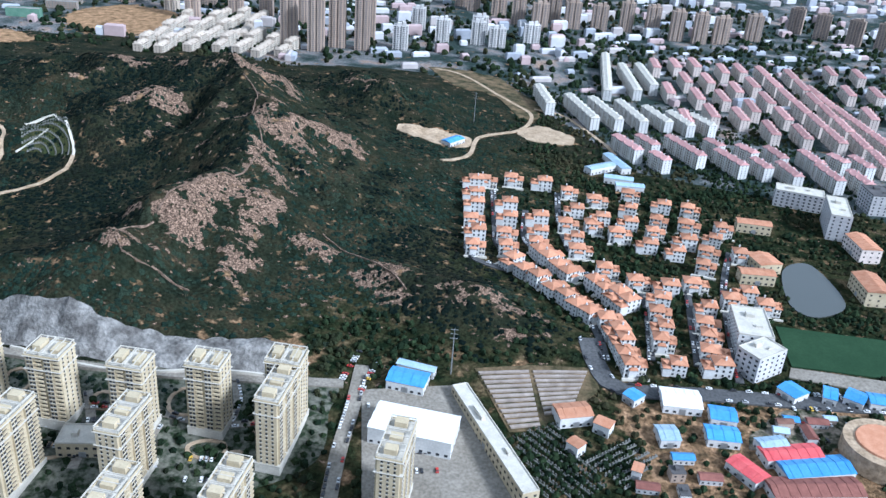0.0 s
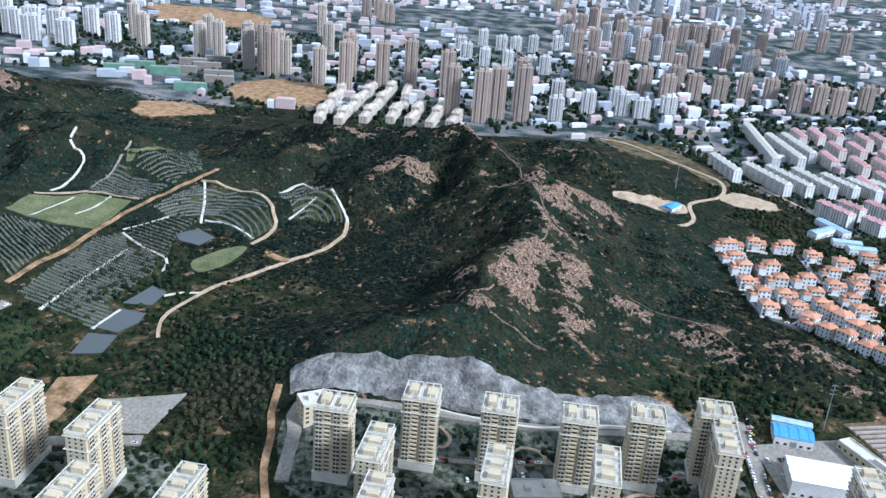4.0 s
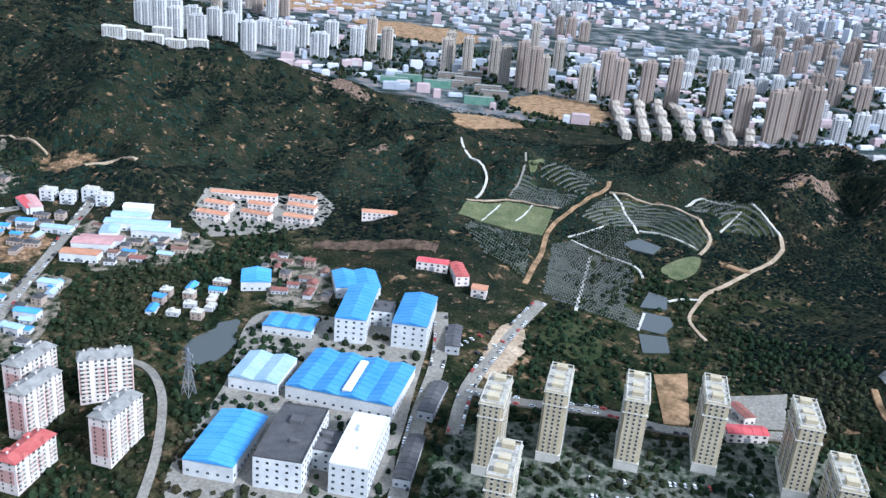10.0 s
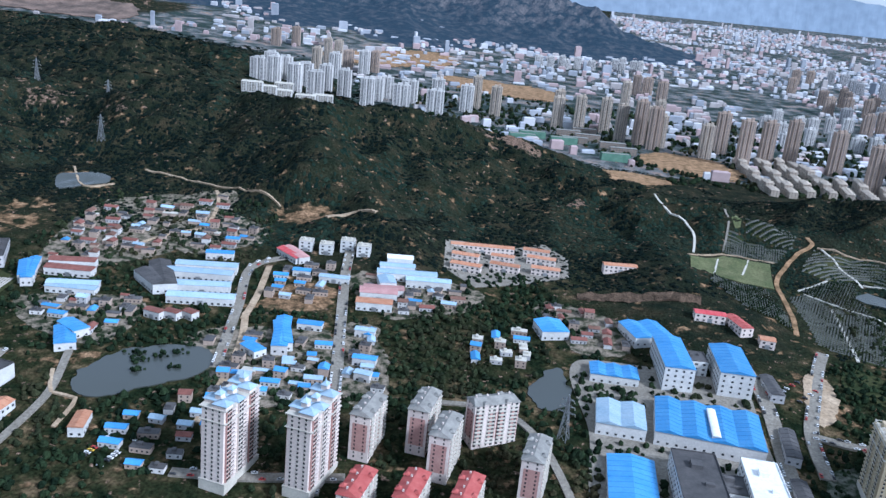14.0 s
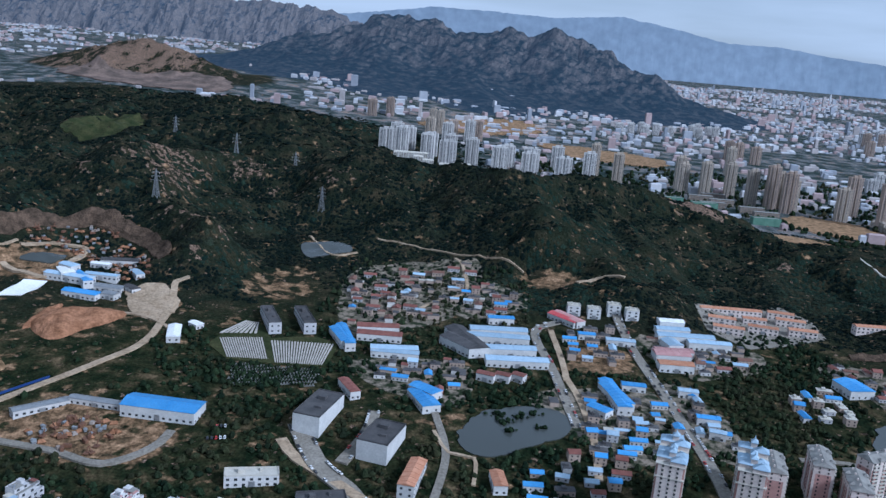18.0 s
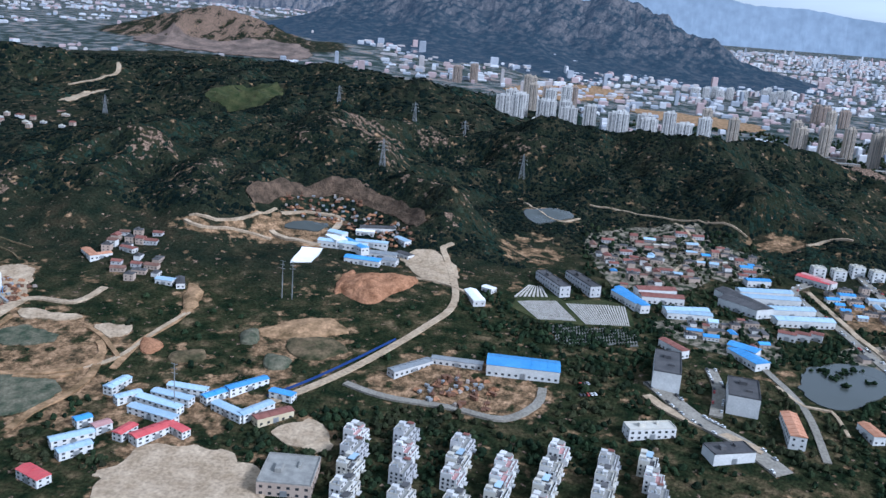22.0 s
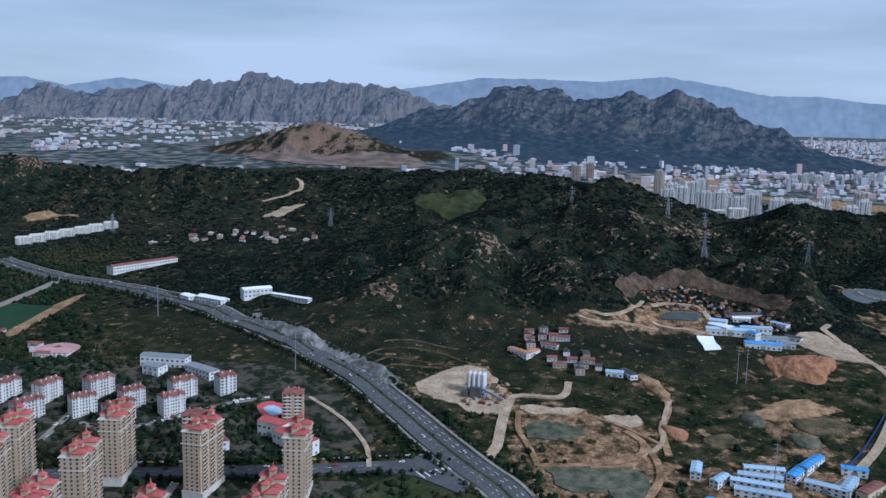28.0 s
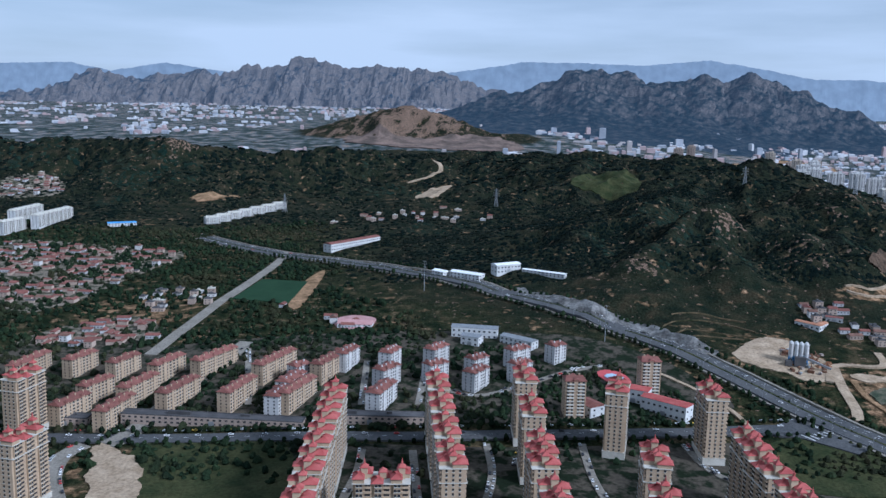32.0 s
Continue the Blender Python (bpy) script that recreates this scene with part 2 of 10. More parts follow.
M_LAND = land()
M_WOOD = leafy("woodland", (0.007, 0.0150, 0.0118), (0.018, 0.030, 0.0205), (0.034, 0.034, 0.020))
# pine, kept near black so that it also paints shade onto the hills
M_PINE_SHADE = leafy("pine_green", (0.003, 0.0064, 0.0060), (0.0068, 0.0112, 0.0088), (0.0125, 0.0138, 0.0095))
M_GREEN = leafy("garden_green", (0.007, 0.013, 0.008), (0.021, 0.033, 0.016), (0.043, 0.036, 0.020))
# bluish base colours and emission paint haze over the mountains
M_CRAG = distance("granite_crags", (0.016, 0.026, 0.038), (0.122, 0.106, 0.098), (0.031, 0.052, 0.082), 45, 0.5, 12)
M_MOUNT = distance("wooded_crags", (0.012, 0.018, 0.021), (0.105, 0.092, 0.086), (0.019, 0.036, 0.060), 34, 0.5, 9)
# air haze is put into these far-town colours: paler and greyer than near walls
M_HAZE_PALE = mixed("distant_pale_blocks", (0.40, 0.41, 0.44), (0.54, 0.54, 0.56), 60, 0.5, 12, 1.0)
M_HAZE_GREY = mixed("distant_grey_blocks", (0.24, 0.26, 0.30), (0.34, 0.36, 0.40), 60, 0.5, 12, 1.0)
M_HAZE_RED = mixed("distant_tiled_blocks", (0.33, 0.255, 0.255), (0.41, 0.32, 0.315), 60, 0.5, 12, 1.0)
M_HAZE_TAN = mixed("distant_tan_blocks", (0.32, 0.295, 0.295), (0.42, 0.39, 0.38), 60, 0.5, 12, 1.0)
# far hills are nearly all painted haze: pale blue base and emission
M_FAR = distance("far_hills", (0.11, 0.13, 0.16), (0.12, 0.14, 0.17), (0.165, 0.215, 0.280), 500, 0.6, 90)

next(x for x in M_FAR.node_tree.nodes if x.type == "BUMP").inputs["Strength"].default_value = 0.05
M_BEIGE = mixed("cream_render", (0.38, 0.315, 0.205), (0.48, 0.41, 0.285), 9, 0.5, 1.2, 0.85, spread=0.06)
M_OCHRE = mixed("sandy_render", (0.34, 0.25, 0.165), (0.44, 0.335, 0.23), 9, 0.5, 1.2, 0.85, spread=0.06)
M_TRIM = mixed("pale_concrete", (0.40, 0.375, 0.32), (0.54, 0.51, 0.45), 6, 0.5, 0.9, 0.8)
M_WHITE = mixed("white_render", (0.45, 0.45, 0.445), (0.60, 0.595, 0.58), 9, 0.5, 1.2, 0.8, spread=0.08)
M_PINKISH = mixed("pink_render", (0.54, 0.46, 0.42), (0.65, 0.57, 0.52), 9, 0.5, 1.2, 0.85, spread=0.08)
M_BRICK = mixed("red_brick_cladding", (0.35, 0.195, 0.17), (0.44, 0.265, 0.23), 5, 0.5, 0.8, 0.85, spread=0.06)
M_TAN = mixed("tan_cladding", (0.30, 0.235, 0.19), (0.38, 0.30, 0.245), 12, 0.5, 1.5, 0.85, spread=0.14)
M_GREYWALL = mixed("grey_cladding", (0.33, 0.33, 0.34), (0.46, 0.45, 0.45), 12, 0.5, 1.5, 0.85, spread=0.14)
M_PALEWALL = mixed("pale_cladding", (0.45, 0.44, 0.435), (0.56, 0.545, 0.525), 12, 0.5, 1.5, 0.85, spread=0.1)
M_ROOF_RED = mixed("red_tiles", (0.29, 0.054, 0.050), (0.40, 0.115, 0.10), 5, 0.5, 0.7, 0.8, bump=0.1, spread=0.12)
M_ROOF_PINK = mixed("faded_red_tiles", (0.35, 0.18, 0.172), (0.47, 0.285, 0.27), 6, 0.6, 0.8, 0.85, bump=0.1, spread=0.2)
M_ROOF_DULL = mixed("weathered_red_tiles", (0.135, 0.054, 0.044), (0.22, 0.092, 0.072), 5, 0.5, 0.7, 0.85, bump=0.1, spread=0.18)
M_ROOF_BROWN = mixed("brown_clay_tiles", (0.10, 0.055, 0.042), (0.21, 0.115, 0.085), 5, 0.6, 0.7, 0.85, bump=0.1, spread=0.2)
M_TERRA = mixed("terracotta_tiles", (0.34, 0.145, 0.078), (0.47, 0.25, 0.155), 5, 0.6, 0.7, 0.85, bump=0.1, spread=0.15)
M_BLUE = mixed("blue_sheet_metal", (0.055, 0.215, 0.49), (0.105, 0.30, 0.58), 14, 0.6, 1.6, 0.5, spread=0.16)
M_PALEBLUE = mixed("faded_blue_sheet", (0.26, 0.37, 0.48), (0.38, 0.475, 0.565), 12, 0.6, 1.6, 0.6, spread=0.15)
M_GREYROOF = mixed("tarred_roof", (0.055, 0.055, 0.058), (0.115, 0.11, 0.11), 10, 0.6, 1.5, 0.9, spread=0.2)
M_WHITEROOF = mixed("white_sheet_roof", (0.66, 0.67, 0.67), (0.80, 0.80, 0.79), 14, 0.5, 2.0, 0.6)
M_REDSHEET = mixed("red_sheet_metal", (0.42, 0.055, 0.065), (0.52, 0.11, 0.11), 9, 0.5, 1.4, 0.6, spread=0.1)
M_STEEL = mixed("galvanised_steel", (0.26, 0.27, 0.28), (0.36, 0.37, 0.38), 4, 0.5, 0.6, 0.5, metal=0.6)
M_TYRE = mixed("tyre_rubber", (0.02, 0.02, 0.02), (0.035, 0.035, 0.035), 1, 0.5, 0.2, 0.9)
M_ROAD = mixed("asphalt", (0.060, 0.062, 0.066), (0.10, 0.10, 0.10), 22, 0.6, 2.0, 0.9, grain=0.28)
M_CONCRETE = mixed("concrete_paving", (0.165, 0.148, 0.122), (0.26, 0.238, 0.203), 18, 0.6, 2.0, 0.9, grain=0.28)
M_DIRT = mixed("bare_earth", (0.11, 0.072, 0.036), (0.37, 0.232, 0.130), 11, 0.4, 2.5, 0.95, bump=1.0, grain=0.28)
M_SAND = mixed("pale_gravel", (0.25, 0.185, 0.12), (0.43, 0.335, 0.235), 12, 0.45, 2.5, 0.95, bump=0.6, grain=0.28)
M_CLAY = mixed("red_clay", (0.16, 0.076, 0.039), (0.35, 0.18, 0.10), 9, 0.45, 2.0, 0.95, bump=1.0, grain=0.28)
M_SCRUB = mixed("scrubby_soil", (0.022, 0.028, 0.013), (0.16, 0.115, 0.068), 13, 0.35, 2.5, 0.95, bump=1.2, grain=0.28)
M_FIELD = mixed("rough_grass", (0.020, 0.030, 0.012), (0.055, 0.056, 0.024), 20, 0.4, 2.5, 0.95, bump=1.0, grain=0.28)
M_LAWN = mixed("mown_lawn", (0.065, 0.082, 0.036), (0.145, 0.145, 0.075), 16, 0.5, 2.0, 0.95, grain=0.28)
M_NAVY = mixed("navy_sheet_fence", (0.012, 0.03, 0.12), (0.02, 0.05, 0.17), 6, 0.5, 1.0, 0.6)
M_YARD = mixed("village_yards", (0.020, 0.028, 0.014), (0.21, 0.175, 0.135), 8, 0.22, 2.0, 0.95, grain=0.3)
M_COURT = mixed("tower_courts", (0.011, 0.017, 0.009), (0.070, 0.060, 0.046), 12, 0.14, 3.0, 0.95, grain=0.25)
M_GARDENS = mixed("court_gardens", (0.018, 0.030, 0.015), (0.13, 0.13, 0.105), 5, 0.22, 2.0, 0.9, grain=0.28)
M_DECK = mixed("roof_deck_felt", (0.17, 0.165, 0.155), (0.30, 0.29, 0.265), 5, 0.5, 0.9, 0.9)
M_PITCH = mixed("artificial_turf", (0.017, 0.040, 0.020), (0.026, 0.056, 0.028), 22, 0.5, 2.0, 0.95)
M_GRANITE = mixed("pink_granite", (0.075, 0.054, 0.040), (0.26, 0.185, 0.14), 6, 0.45, 1.5, 0.95, bump=2.0, grain=0.28)
M_SHOTCRETE = mixed("grey_sprayed_concrete", (0.088, 0.084, 0.080), (0.235, 0.228, 0.216), 10, 0.30, 2.2, 0.95, bump=2.2, grain=0.28)
M_STONE = mixed("grave_stone", (0.19, 0.155, 0.13), (0.36, 0.31, 0.27), 6, 0.5, 0.8, 0.85)
M_CLIFF = mixed("rock_face", (0.032, 0.025, 0.018), (0.135, 0.092, 0.064), 9, 0.45, 2.0, 0.95, bump=3.0, grain=0.28)
M_GRAVE = mixed("pale_headstones", (0.10, 0.102, 0.095), (0.20, 0.20, 0.185), 8, 0.5, 0.8, 0.8)
M_NETTING = mixed("green_safety_net", (0.08, 0.16, 0.12), (0.14, 0.24, 0.18), 9, 0.5, 1.2, 0.9)
M_TOWNHOUSE = mixed("sand_render", (0.36, 0.305, 0.25), (0.46, 0.40, 0.33), 9, 0.5, 1.2, 0.85, spread=0.08)
M_TERRACE = mixed("pale_terrace_stone", (0.34, 0.31, 0.275), (0.48, 0.445, 0.405), 5, 0.4, 0.8, 0.9, grain=0.2)
M_QUARRY = mixed("quarry_spoil", (0.085, 0.068, 0.058), (0.20, 0.145, 0.118), 60, 0.3, 9, 0.95, bump=1.0, grain=0.2)
M_NET = mixed("green_dust_net", (0.034, 0.048, 0.030), (0.15, 0.135, 0.095), 9, 0.4, 2.0, 0.95, grain=0.28)
M_RUST = mixed("rusty_scrap", (0.10, 0.052, 0.036), (0.22, 0.115, 0.068), 3, 0.5, 0.8, 0.8, metal=0.3)
M_GLASS, _n, _l, _b = material("window_glass", 0.18)
_b.inputs["Base Color"].default_value = (0.030, 0.034, 0.040, 1)
_b.inputs["Specular IOR Level"].default_value = 0.5
# glass of the far towers: base colour lifted to paint in air haze
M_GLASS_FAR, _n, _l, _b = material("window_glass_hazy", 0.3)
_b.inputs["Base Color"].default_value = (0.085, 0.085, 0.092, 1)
M_WATER, _n, _l, _b = material("pond_water", 0.22)
_b.inputs["Base Color"].default_value = (0.052, 0.058, 0.054, 1)
_b.inputs["Specular IOR Level"].default_value = 0.5
_t = _n.new("ShaderNodeTexNoise")
_t.inputs["Scale"].default_value = 1.2
_p = _n.new("ShaderNodeBump")
_p.inputs["Strength"].default_value, _p.inputs["Distance"].default_value = 0.15, 0.1
_l.new(_t.outputs["Fac"], _p.inputs["Height"]), _l.new(_p.outputs["Normal"], _b.inputs["Normal"])
M_PAINT = mixed("road_paint", (0.62, 0.62, 0.60), (0.74, 0.74, 0.72), 3, 0.5, 0.5, 0.8)
CAR_PAINTS = [mixed("car_paint_" + n, c, tuple(min(1, 1.15 * v) for v in c), 3, 0.5, 0.5, 0.35)
              for n, c in (("white", (0.66, 0.66, 0.66)), ("silver", (0.40, 0.41, 0.42)), ("black", (0.03, 0.03, 0.034)), ("red", (0.38, 0.04, 0.035)), ("yellow", (0.55, 0.36, 0.04)))]

# ---- the lie of the land ----
def lattice(ix, iy, seed):
    h = (ix * 374761393 + iy * 668265263 + seed * 1442695041) & 0x7FFFFFFF
    h = ((h ^ (h >> 13)) * 1274126177) & 0x7FFFFFFF
    return ((h ^ (h >> 16)) & 0xFFFF) / 65535.0


def vnoise(x, y, size, seed=0):
    x, y = np.asarray(x, float) / size, np.asarray(y, float) / size
    ix, iy = np.floor(x).astype(np.int64), np.floor(y).astype(np.int64)
    fx, fy = x - ix, y - iy
    fx, fy = fx * fx * (3 - 2 * fx), fy * fy * (3 - 2 * fy)
    a, b = lattice(ix, iy, seed), lattice(ix + 1, iy, seed)
    c, d = lattice(ix, iy + 1, seed), lattice(ix + 1, iy + 1, seed)
    return (a * (1 - fx) + b * fx) * (1 - fy) + (c * (1 - fx) + d * fx) * fy


def fbm(x, y, size, octaves=4, seed=0):
    total, amp, norm = 0.0, 1.0, 0.0
    for k in range(octaves):
        total = total + amp * (vnoise(x, y, size / 2 ** k, seed + k * 7) - 0.5)
        norm += amp
        amp *= 0.5
    return total / norm * 2


BASE_Y = (-400, 150, 250, 350, 480, 620, 900, 1400, 1900, 2400, 3150, 3600, 5200, 9200)
BASE_Z = (-74, -66, -57, -46, -36, -31, -29, -22, -21, -5, 24, 36, 75, 165)
# a ridge: nodes of x, y, crest height, half width
# the rocky hill by the housing estate
HILL_ESTATE = [
    [(-600, 1040, -2, 87), (-500, 985, 18, 121), (-420, 985, 30, 109), (-335, 962, 46, 91), (-300, 946, 56, 61), (-222, 815, 65, 108), (-234, 774, 49, 75), (-207, 700, 24, 70),
     (-222, 662, 22, 66), (-255, 621, 18, 70), (-268, 551, 19, 65), (-255, 500, -16, 55)],
    [(-268, 551, 17, 60), (-297, 542, 19, 61), (-360, 520, -4, 70), (-420, 480, -30, 60)],
    [(-222, 662, 20, 49), (-165, 650, 0, 45), (-130, 633, -4, 43), (-73, 615, -16, 40), (-55, 607, -15, 40), (3, 585, -12, 35), (65, 561, -28, 34), (90, 550, -38, 30)],
    [(-130, 633, -10, 36), (-138, 590, -20, 36), (-130, 555, -30, 30)],
    [(-255, 621, 16, 49), (-177, 599, -7, 42), (-165, 565, -22, 36)],
    [(-335, 962, 36, 114), (-230, 1030, 13, 89), (-172, 1055, 24, 94), (-60, 1090, -14, 82)],
    [(-500, 985, 18, 112), (-487, 900, 22, 86), (-396, 840, 24, 81), (-366, 863, 25, 78), (-335, 962, 39, 86)],
]
# the low shoulder that carries the cemetery
HILL_CEMETERY = [
    [(-804, 945, 15, 107), (-684, 900, 15, 86), (-600, 850, -3, 79), (-500, 815, -5, 76), (-410, 780, 4, 71), (-366, 863, 22, 69)],
    [(-804, 945, 13, 93), (-788, 824, -7, 90), (-740, 630, -5, 76)],
]
# the long wooded ridge
HILL_RIDGE = [
    [(-1560, 1060, 41, 170), (-1480, 1040, 80, 189), (-1400, 1030, 60, 170), (-1330, 1000, 73, 163), (-1251, 960, 78, 69), (-1160, 1040, 68, 152), (-1060, 1080, 63, 159),
     (-971, 1087, 41, 138), (-898, 1030, 24, 120), (-830, 960, 17, 135), (-740, 960, 8, 110), (-680, 1000, -10, 100)],
    [(-1251, 941, 57, 141), (-1209, 865, 64, 96), (-1182, 815, 46, 86), (-1130, 760, 17, 80), (-1091, 725, 18, 73)],
    [(-1160, 1040, 52, 110), (-1115, 890, 22, 91), (-1064, 860, 13, 79)],
    [(-971, 1087, 38, 130), (-900, 930, 5, 75)],
    [(-1400, 1030, 53, 135), (-1370, 900, 24, 108), (-1330, 800, -5, 100)],
]
# the hill with the pylons
HILL_PYLONS = [
    [(-1940, 1180, 50, 142), (-1837, 1151, 65, 131), (-1760, 1090, 60, 120), (-1683, 1031, 58, 111), (-1635, 1012, 48, 91), (-1556, 935, 10, 80), (-1500, 880, 2, 70)],
    [(-1683, 1031, 52, 113), (-1730, 939, 64, 110), (-1791, 870, 70, 118), (-1751, 812, 72, 157), (-1699, 822, 77, 82), (-1680, 745, 45, 66)],
    [(-1690, 735, 40, 60), (-1655, 712, 33, 50), (-1629, 690, 38, 51), (-1580, 654, 39, 55), (-1545, 620, 0, 45)],
    [(-1791, 870, 63, 112), (-1870, 800, 57, 104), (-1920, 740, 50, 90), (-1969, 682, 58, 79), (-1993, 683, 49, 78), (-2092, 555, 19, 83), (-2150, 500, -20, 60)],
    [(-1980, 635, 33, 69), (-1974, 564, 14, 66)],
    [(-1870, 800, 44, 80), (-1878, 620, 40, 77), (-1870, 560, 0, 60)],
    [(-1800, 800, 45, 84), (-1819, 617, 18, 66)],
    [(-1993, 683, 41, 88), (-2060, 800, 41, 194), (-2050, 950, 40, 140), (-1940, 1100, 46, 139)],
]
# rolling woods behind
HILL_BEHIND = [
    [(-1450, 1480, -5, 140), (-1590, 1430, 42, 180), (-1740, 1450, 92, 225), (-1860, 1500, 89, 260), (-2127, 1500, 77, 260), (-2300, 1620, 60, 220), (-2467, 1640, 58, 205)],
    [(-2107, 1330, 30, 95), (-1997, 1322, 45, 125), (-1850, 1400, 57, 177)],
    [(-3800, 1500, 70, 200), (-3420, 1470, 90, 190), (-3075, 1436, 97, 192), (-2950, 1500, 73, 222), (-2730, 1562, 84, 162), (-2600, 1640, 69, 159)],
    [(-3075, 1436, 78, 177), (-3040, 1300, 30, 110), (-3000, 1220, 0, 90)],
    [(-2780, 2150, 30, 237), (-2400, 2150, 57, 221), (-2050, 2050, 68, 180), (-1700, 1900, 45, 175)],
]
# the quarry hill
HILL_QUARRY = [
    [(-3160, 2960, 70, 150), (-2980, 2960, 150, 144), (-2787, 2952, 196, 149), (-2640, 2960, 165, 154), (-2450, 2960, 100, 259), (-2250, 3000, 75, 170)],
    [(-2860, 2900, 160, 109), (-2839, 2724, 135, 57), (-2830, 2640, 58, 76)],
    [(-2640, 2960, 130, 100), (-2560, 2800, 80, 90)],
]
RIDGES = HILL_ESTATE + HILL_CEMETERY + HILL_RIDGE + HILL_PYLONS + HILL_BEHIND + HILL_QUARRY
# the crags behind: nodes of x, y, crest height, half width
CRAGS = [
    [(-2500, 4060, 250, 320), (-2230, 4080, 330, 330), (-2040, 4085, 408, 340), (-1850, 4075, 372, 330), (-1640, 4060, 340, 330), (-1480, 4050, 352, 320), (-1350, 4040, 322, 290),
     (-1215, 4040, 384, 300), (-1090, 4040, 352, 300), (-950, 4010, 300, 300), (-790, 3960, 228, 280), (-590, 3900, 140, 260), (-400, 3860, 70, 220), (-240, 3820, 20, 200)],
    [(-2040, 4085, 300, 240), (-2080, 3780, 180, 240), (-2120, 3560, 70, 220)],
    [(-1480, 4050, 260, 240), (-1500, 3760, 150, 230), (-1540, 3540, 50, 200)],
    [(-1090, 4040, 250, 240), (-1060, 3800, 130, 220), (-1050, 3600, 40, 200)],
    [(-2500, 4060, 230, 300), (-2620, 3800, 160, 240), (-2700, 3500, 70, 220)],
    [(-1640, 4060, 280, 260), (-1570, 3500, 140, 260), (-1500, 3150, 80, 220), (-1450, 2920, 40, 150)],
    [(-2040, 4085, 280, 260), (-2000, 3500, 150, 260), (-1950, 3150, 95, 220), (-1880, 2880, 55, 160)],
    [(-2400, 4060, 230, 260), (-2400, 3500, 150, 250), (-2330, 3180, 105, 220)],
    [(-1090, 4040, 230, 240), (-980, 3700, 110, 220), (-930, 3480, 50, 180)],
]


def ridge_height(x, y, nodes, power):
    """Height over the base and the relief of one ridge line."""
    best = np.full(np.shape(x), -1e3)
    base = base_height(x, y)
    for (ax, ay, ah, aw), (bx, by, bh, bw) in zip(nodes, nodes[1:]):
        dx, dy = bx - ax, by - ay
        s = np.clip(((x - ax) * dx + (y - ay) * dy) / (dx * dx + dy * dy), 0, 1)
        d = np.hypot(x - ax - s * dx, y - ay - s * dy)
        h, w = ah + s * (bh - ah), aw + s * (bw - aw)
        best = np.maximum(best, (h - base) * np.exp(-(d / w) ** power))
    return best


def base_height(x, y):
    z = np.interp(y, BASE_Y, BASE_Z)
    z = z + 0.03 * np.clip(y - 1500, 0, 1500) * np.clip((-x - 900) / 1000, 0, 1.3)
    z = z - 11 * np.clip(x / 200, 0, 1) * np.clip((y - 1000) / 300, 0, 1) * np.clip((2600 - y) / 600, 0, 1)
    return z - 12 * np.clip((-x - 2350) / 300, 0, 1) * np.clip((900 - y) / 300, 0, 1)


def terrain(x, y):
    x, y = np.asarray(x, float), np.asarray(y, float)
    wx = x + 13 * fbm(x, y, 110, 4, 3)
    wy = y + 13 * fbm(x, y, 110, 4, 11)
    base = base_height(x, y)
    total = np.zeros(np.shape(x))
    for nodes in RIDGES:
        total = total + np.maximum(ridge_height(wx, wy, nodes, 1.3), 0) ** 5
    rise = total ** 0.2
    k = np.clip(rise / 40, 0, 1)
    rough = k * (10 * fbm(x, y, 80, 5, 5) - 38 * np.abs(fbm(wx, wy, 105, 4, 17)) + 9)
    plain = 1.2 * fbm(x, y, 120, 3, 41) * np.clip((2200 - y) / 600, 0.2, 1)
    return base + rise + rough + plain


def mountain(x, y):
    wx = x + 40 * fbm(x, y, 200, 3, 3)
    wy = y + 40 * fbm(x, y, 200, 3, 11)
    far = np.zeros(np.shape(x))
    for nodes in CRAGS:
        far = far + np.maximum(ridge_height(wx, wy, nodes, 1.35), 0) ** 5
    far = far ** 0.2
    kf = np.clip(far / 200, 0, 1)
    return base_height(x, y) - 12 + far + kf * (44 * fbm(x, y, 240, 6, 23) - 70 * np.abs(fbm(x, y, 170, 5, 29)) - 46 * np.abs(fbm(x, y, 70, 4, 31)) + 38)


def ground_z(x, y):
    return float(terrain(np.array([x]), np.array([y]))[0])


def convex(x, y, r=24.0):
    """How far a place stands over its surroundings: crests are positive."""
    return terrain(x, y) - (terrain(x + r, y) + terrain(x - r, y) + terrain(x, y + r) + terrain(x, y - r)) / 4
# ---- end of the land ----

# ---- helpers for meshes ----
def mesh_ob(name, verts, faces, mats, parent=None, label="", index=None, smooth=False):
    me = bpy.data.meshes.new(name)
    if isinstance(verts, np.ndarray):
        v = verts.reshape(-1, 3)
        me.vertices.add(len(v))
        me.vertices.foreach_set("co", v.astype(np.float32).ravel())
        f = np.asarray(faces)
        k = f.shape[1]
        me.loops.add(f.size)
        me.loops.foreach_set("vertex_index", f.astype(np.int32).ravel())
        me.polygons.add(len(f))
        me.polygons.foreach_set("loop_start", np.arange(0, f.size, k, dtype=np.int32))
        me.polygons.foreach_set("loop_total", np.full(len(f), k, dtype=np.int32))
        me.update(calc_edges=True)
    else:
        me.from_pydata(verts, [], faces)
    for m in (mats if isinstance(mats, (list, tuple)) else [mats]):
        me.materials.append(m)
    if index is not None:
        me.polygons.foreach_set("material_index", np.asarray(index, dtype=np.int32))
    me.polygons.foreach_set("use_smooth", np.full(len(me.polygons), smooth))
    me.update()
    ob = new(name, me)
    ob.parent = parent
    if label:
        ob["label"] = label
    return ob


# occupied ground, on a raster of 3 m, so that no tree grows through a house or a road
RX0, RY0, RC = -3700.0, 0.0, 3.0
TAKEN = np.zeros((1500, 800), dtype=bool)


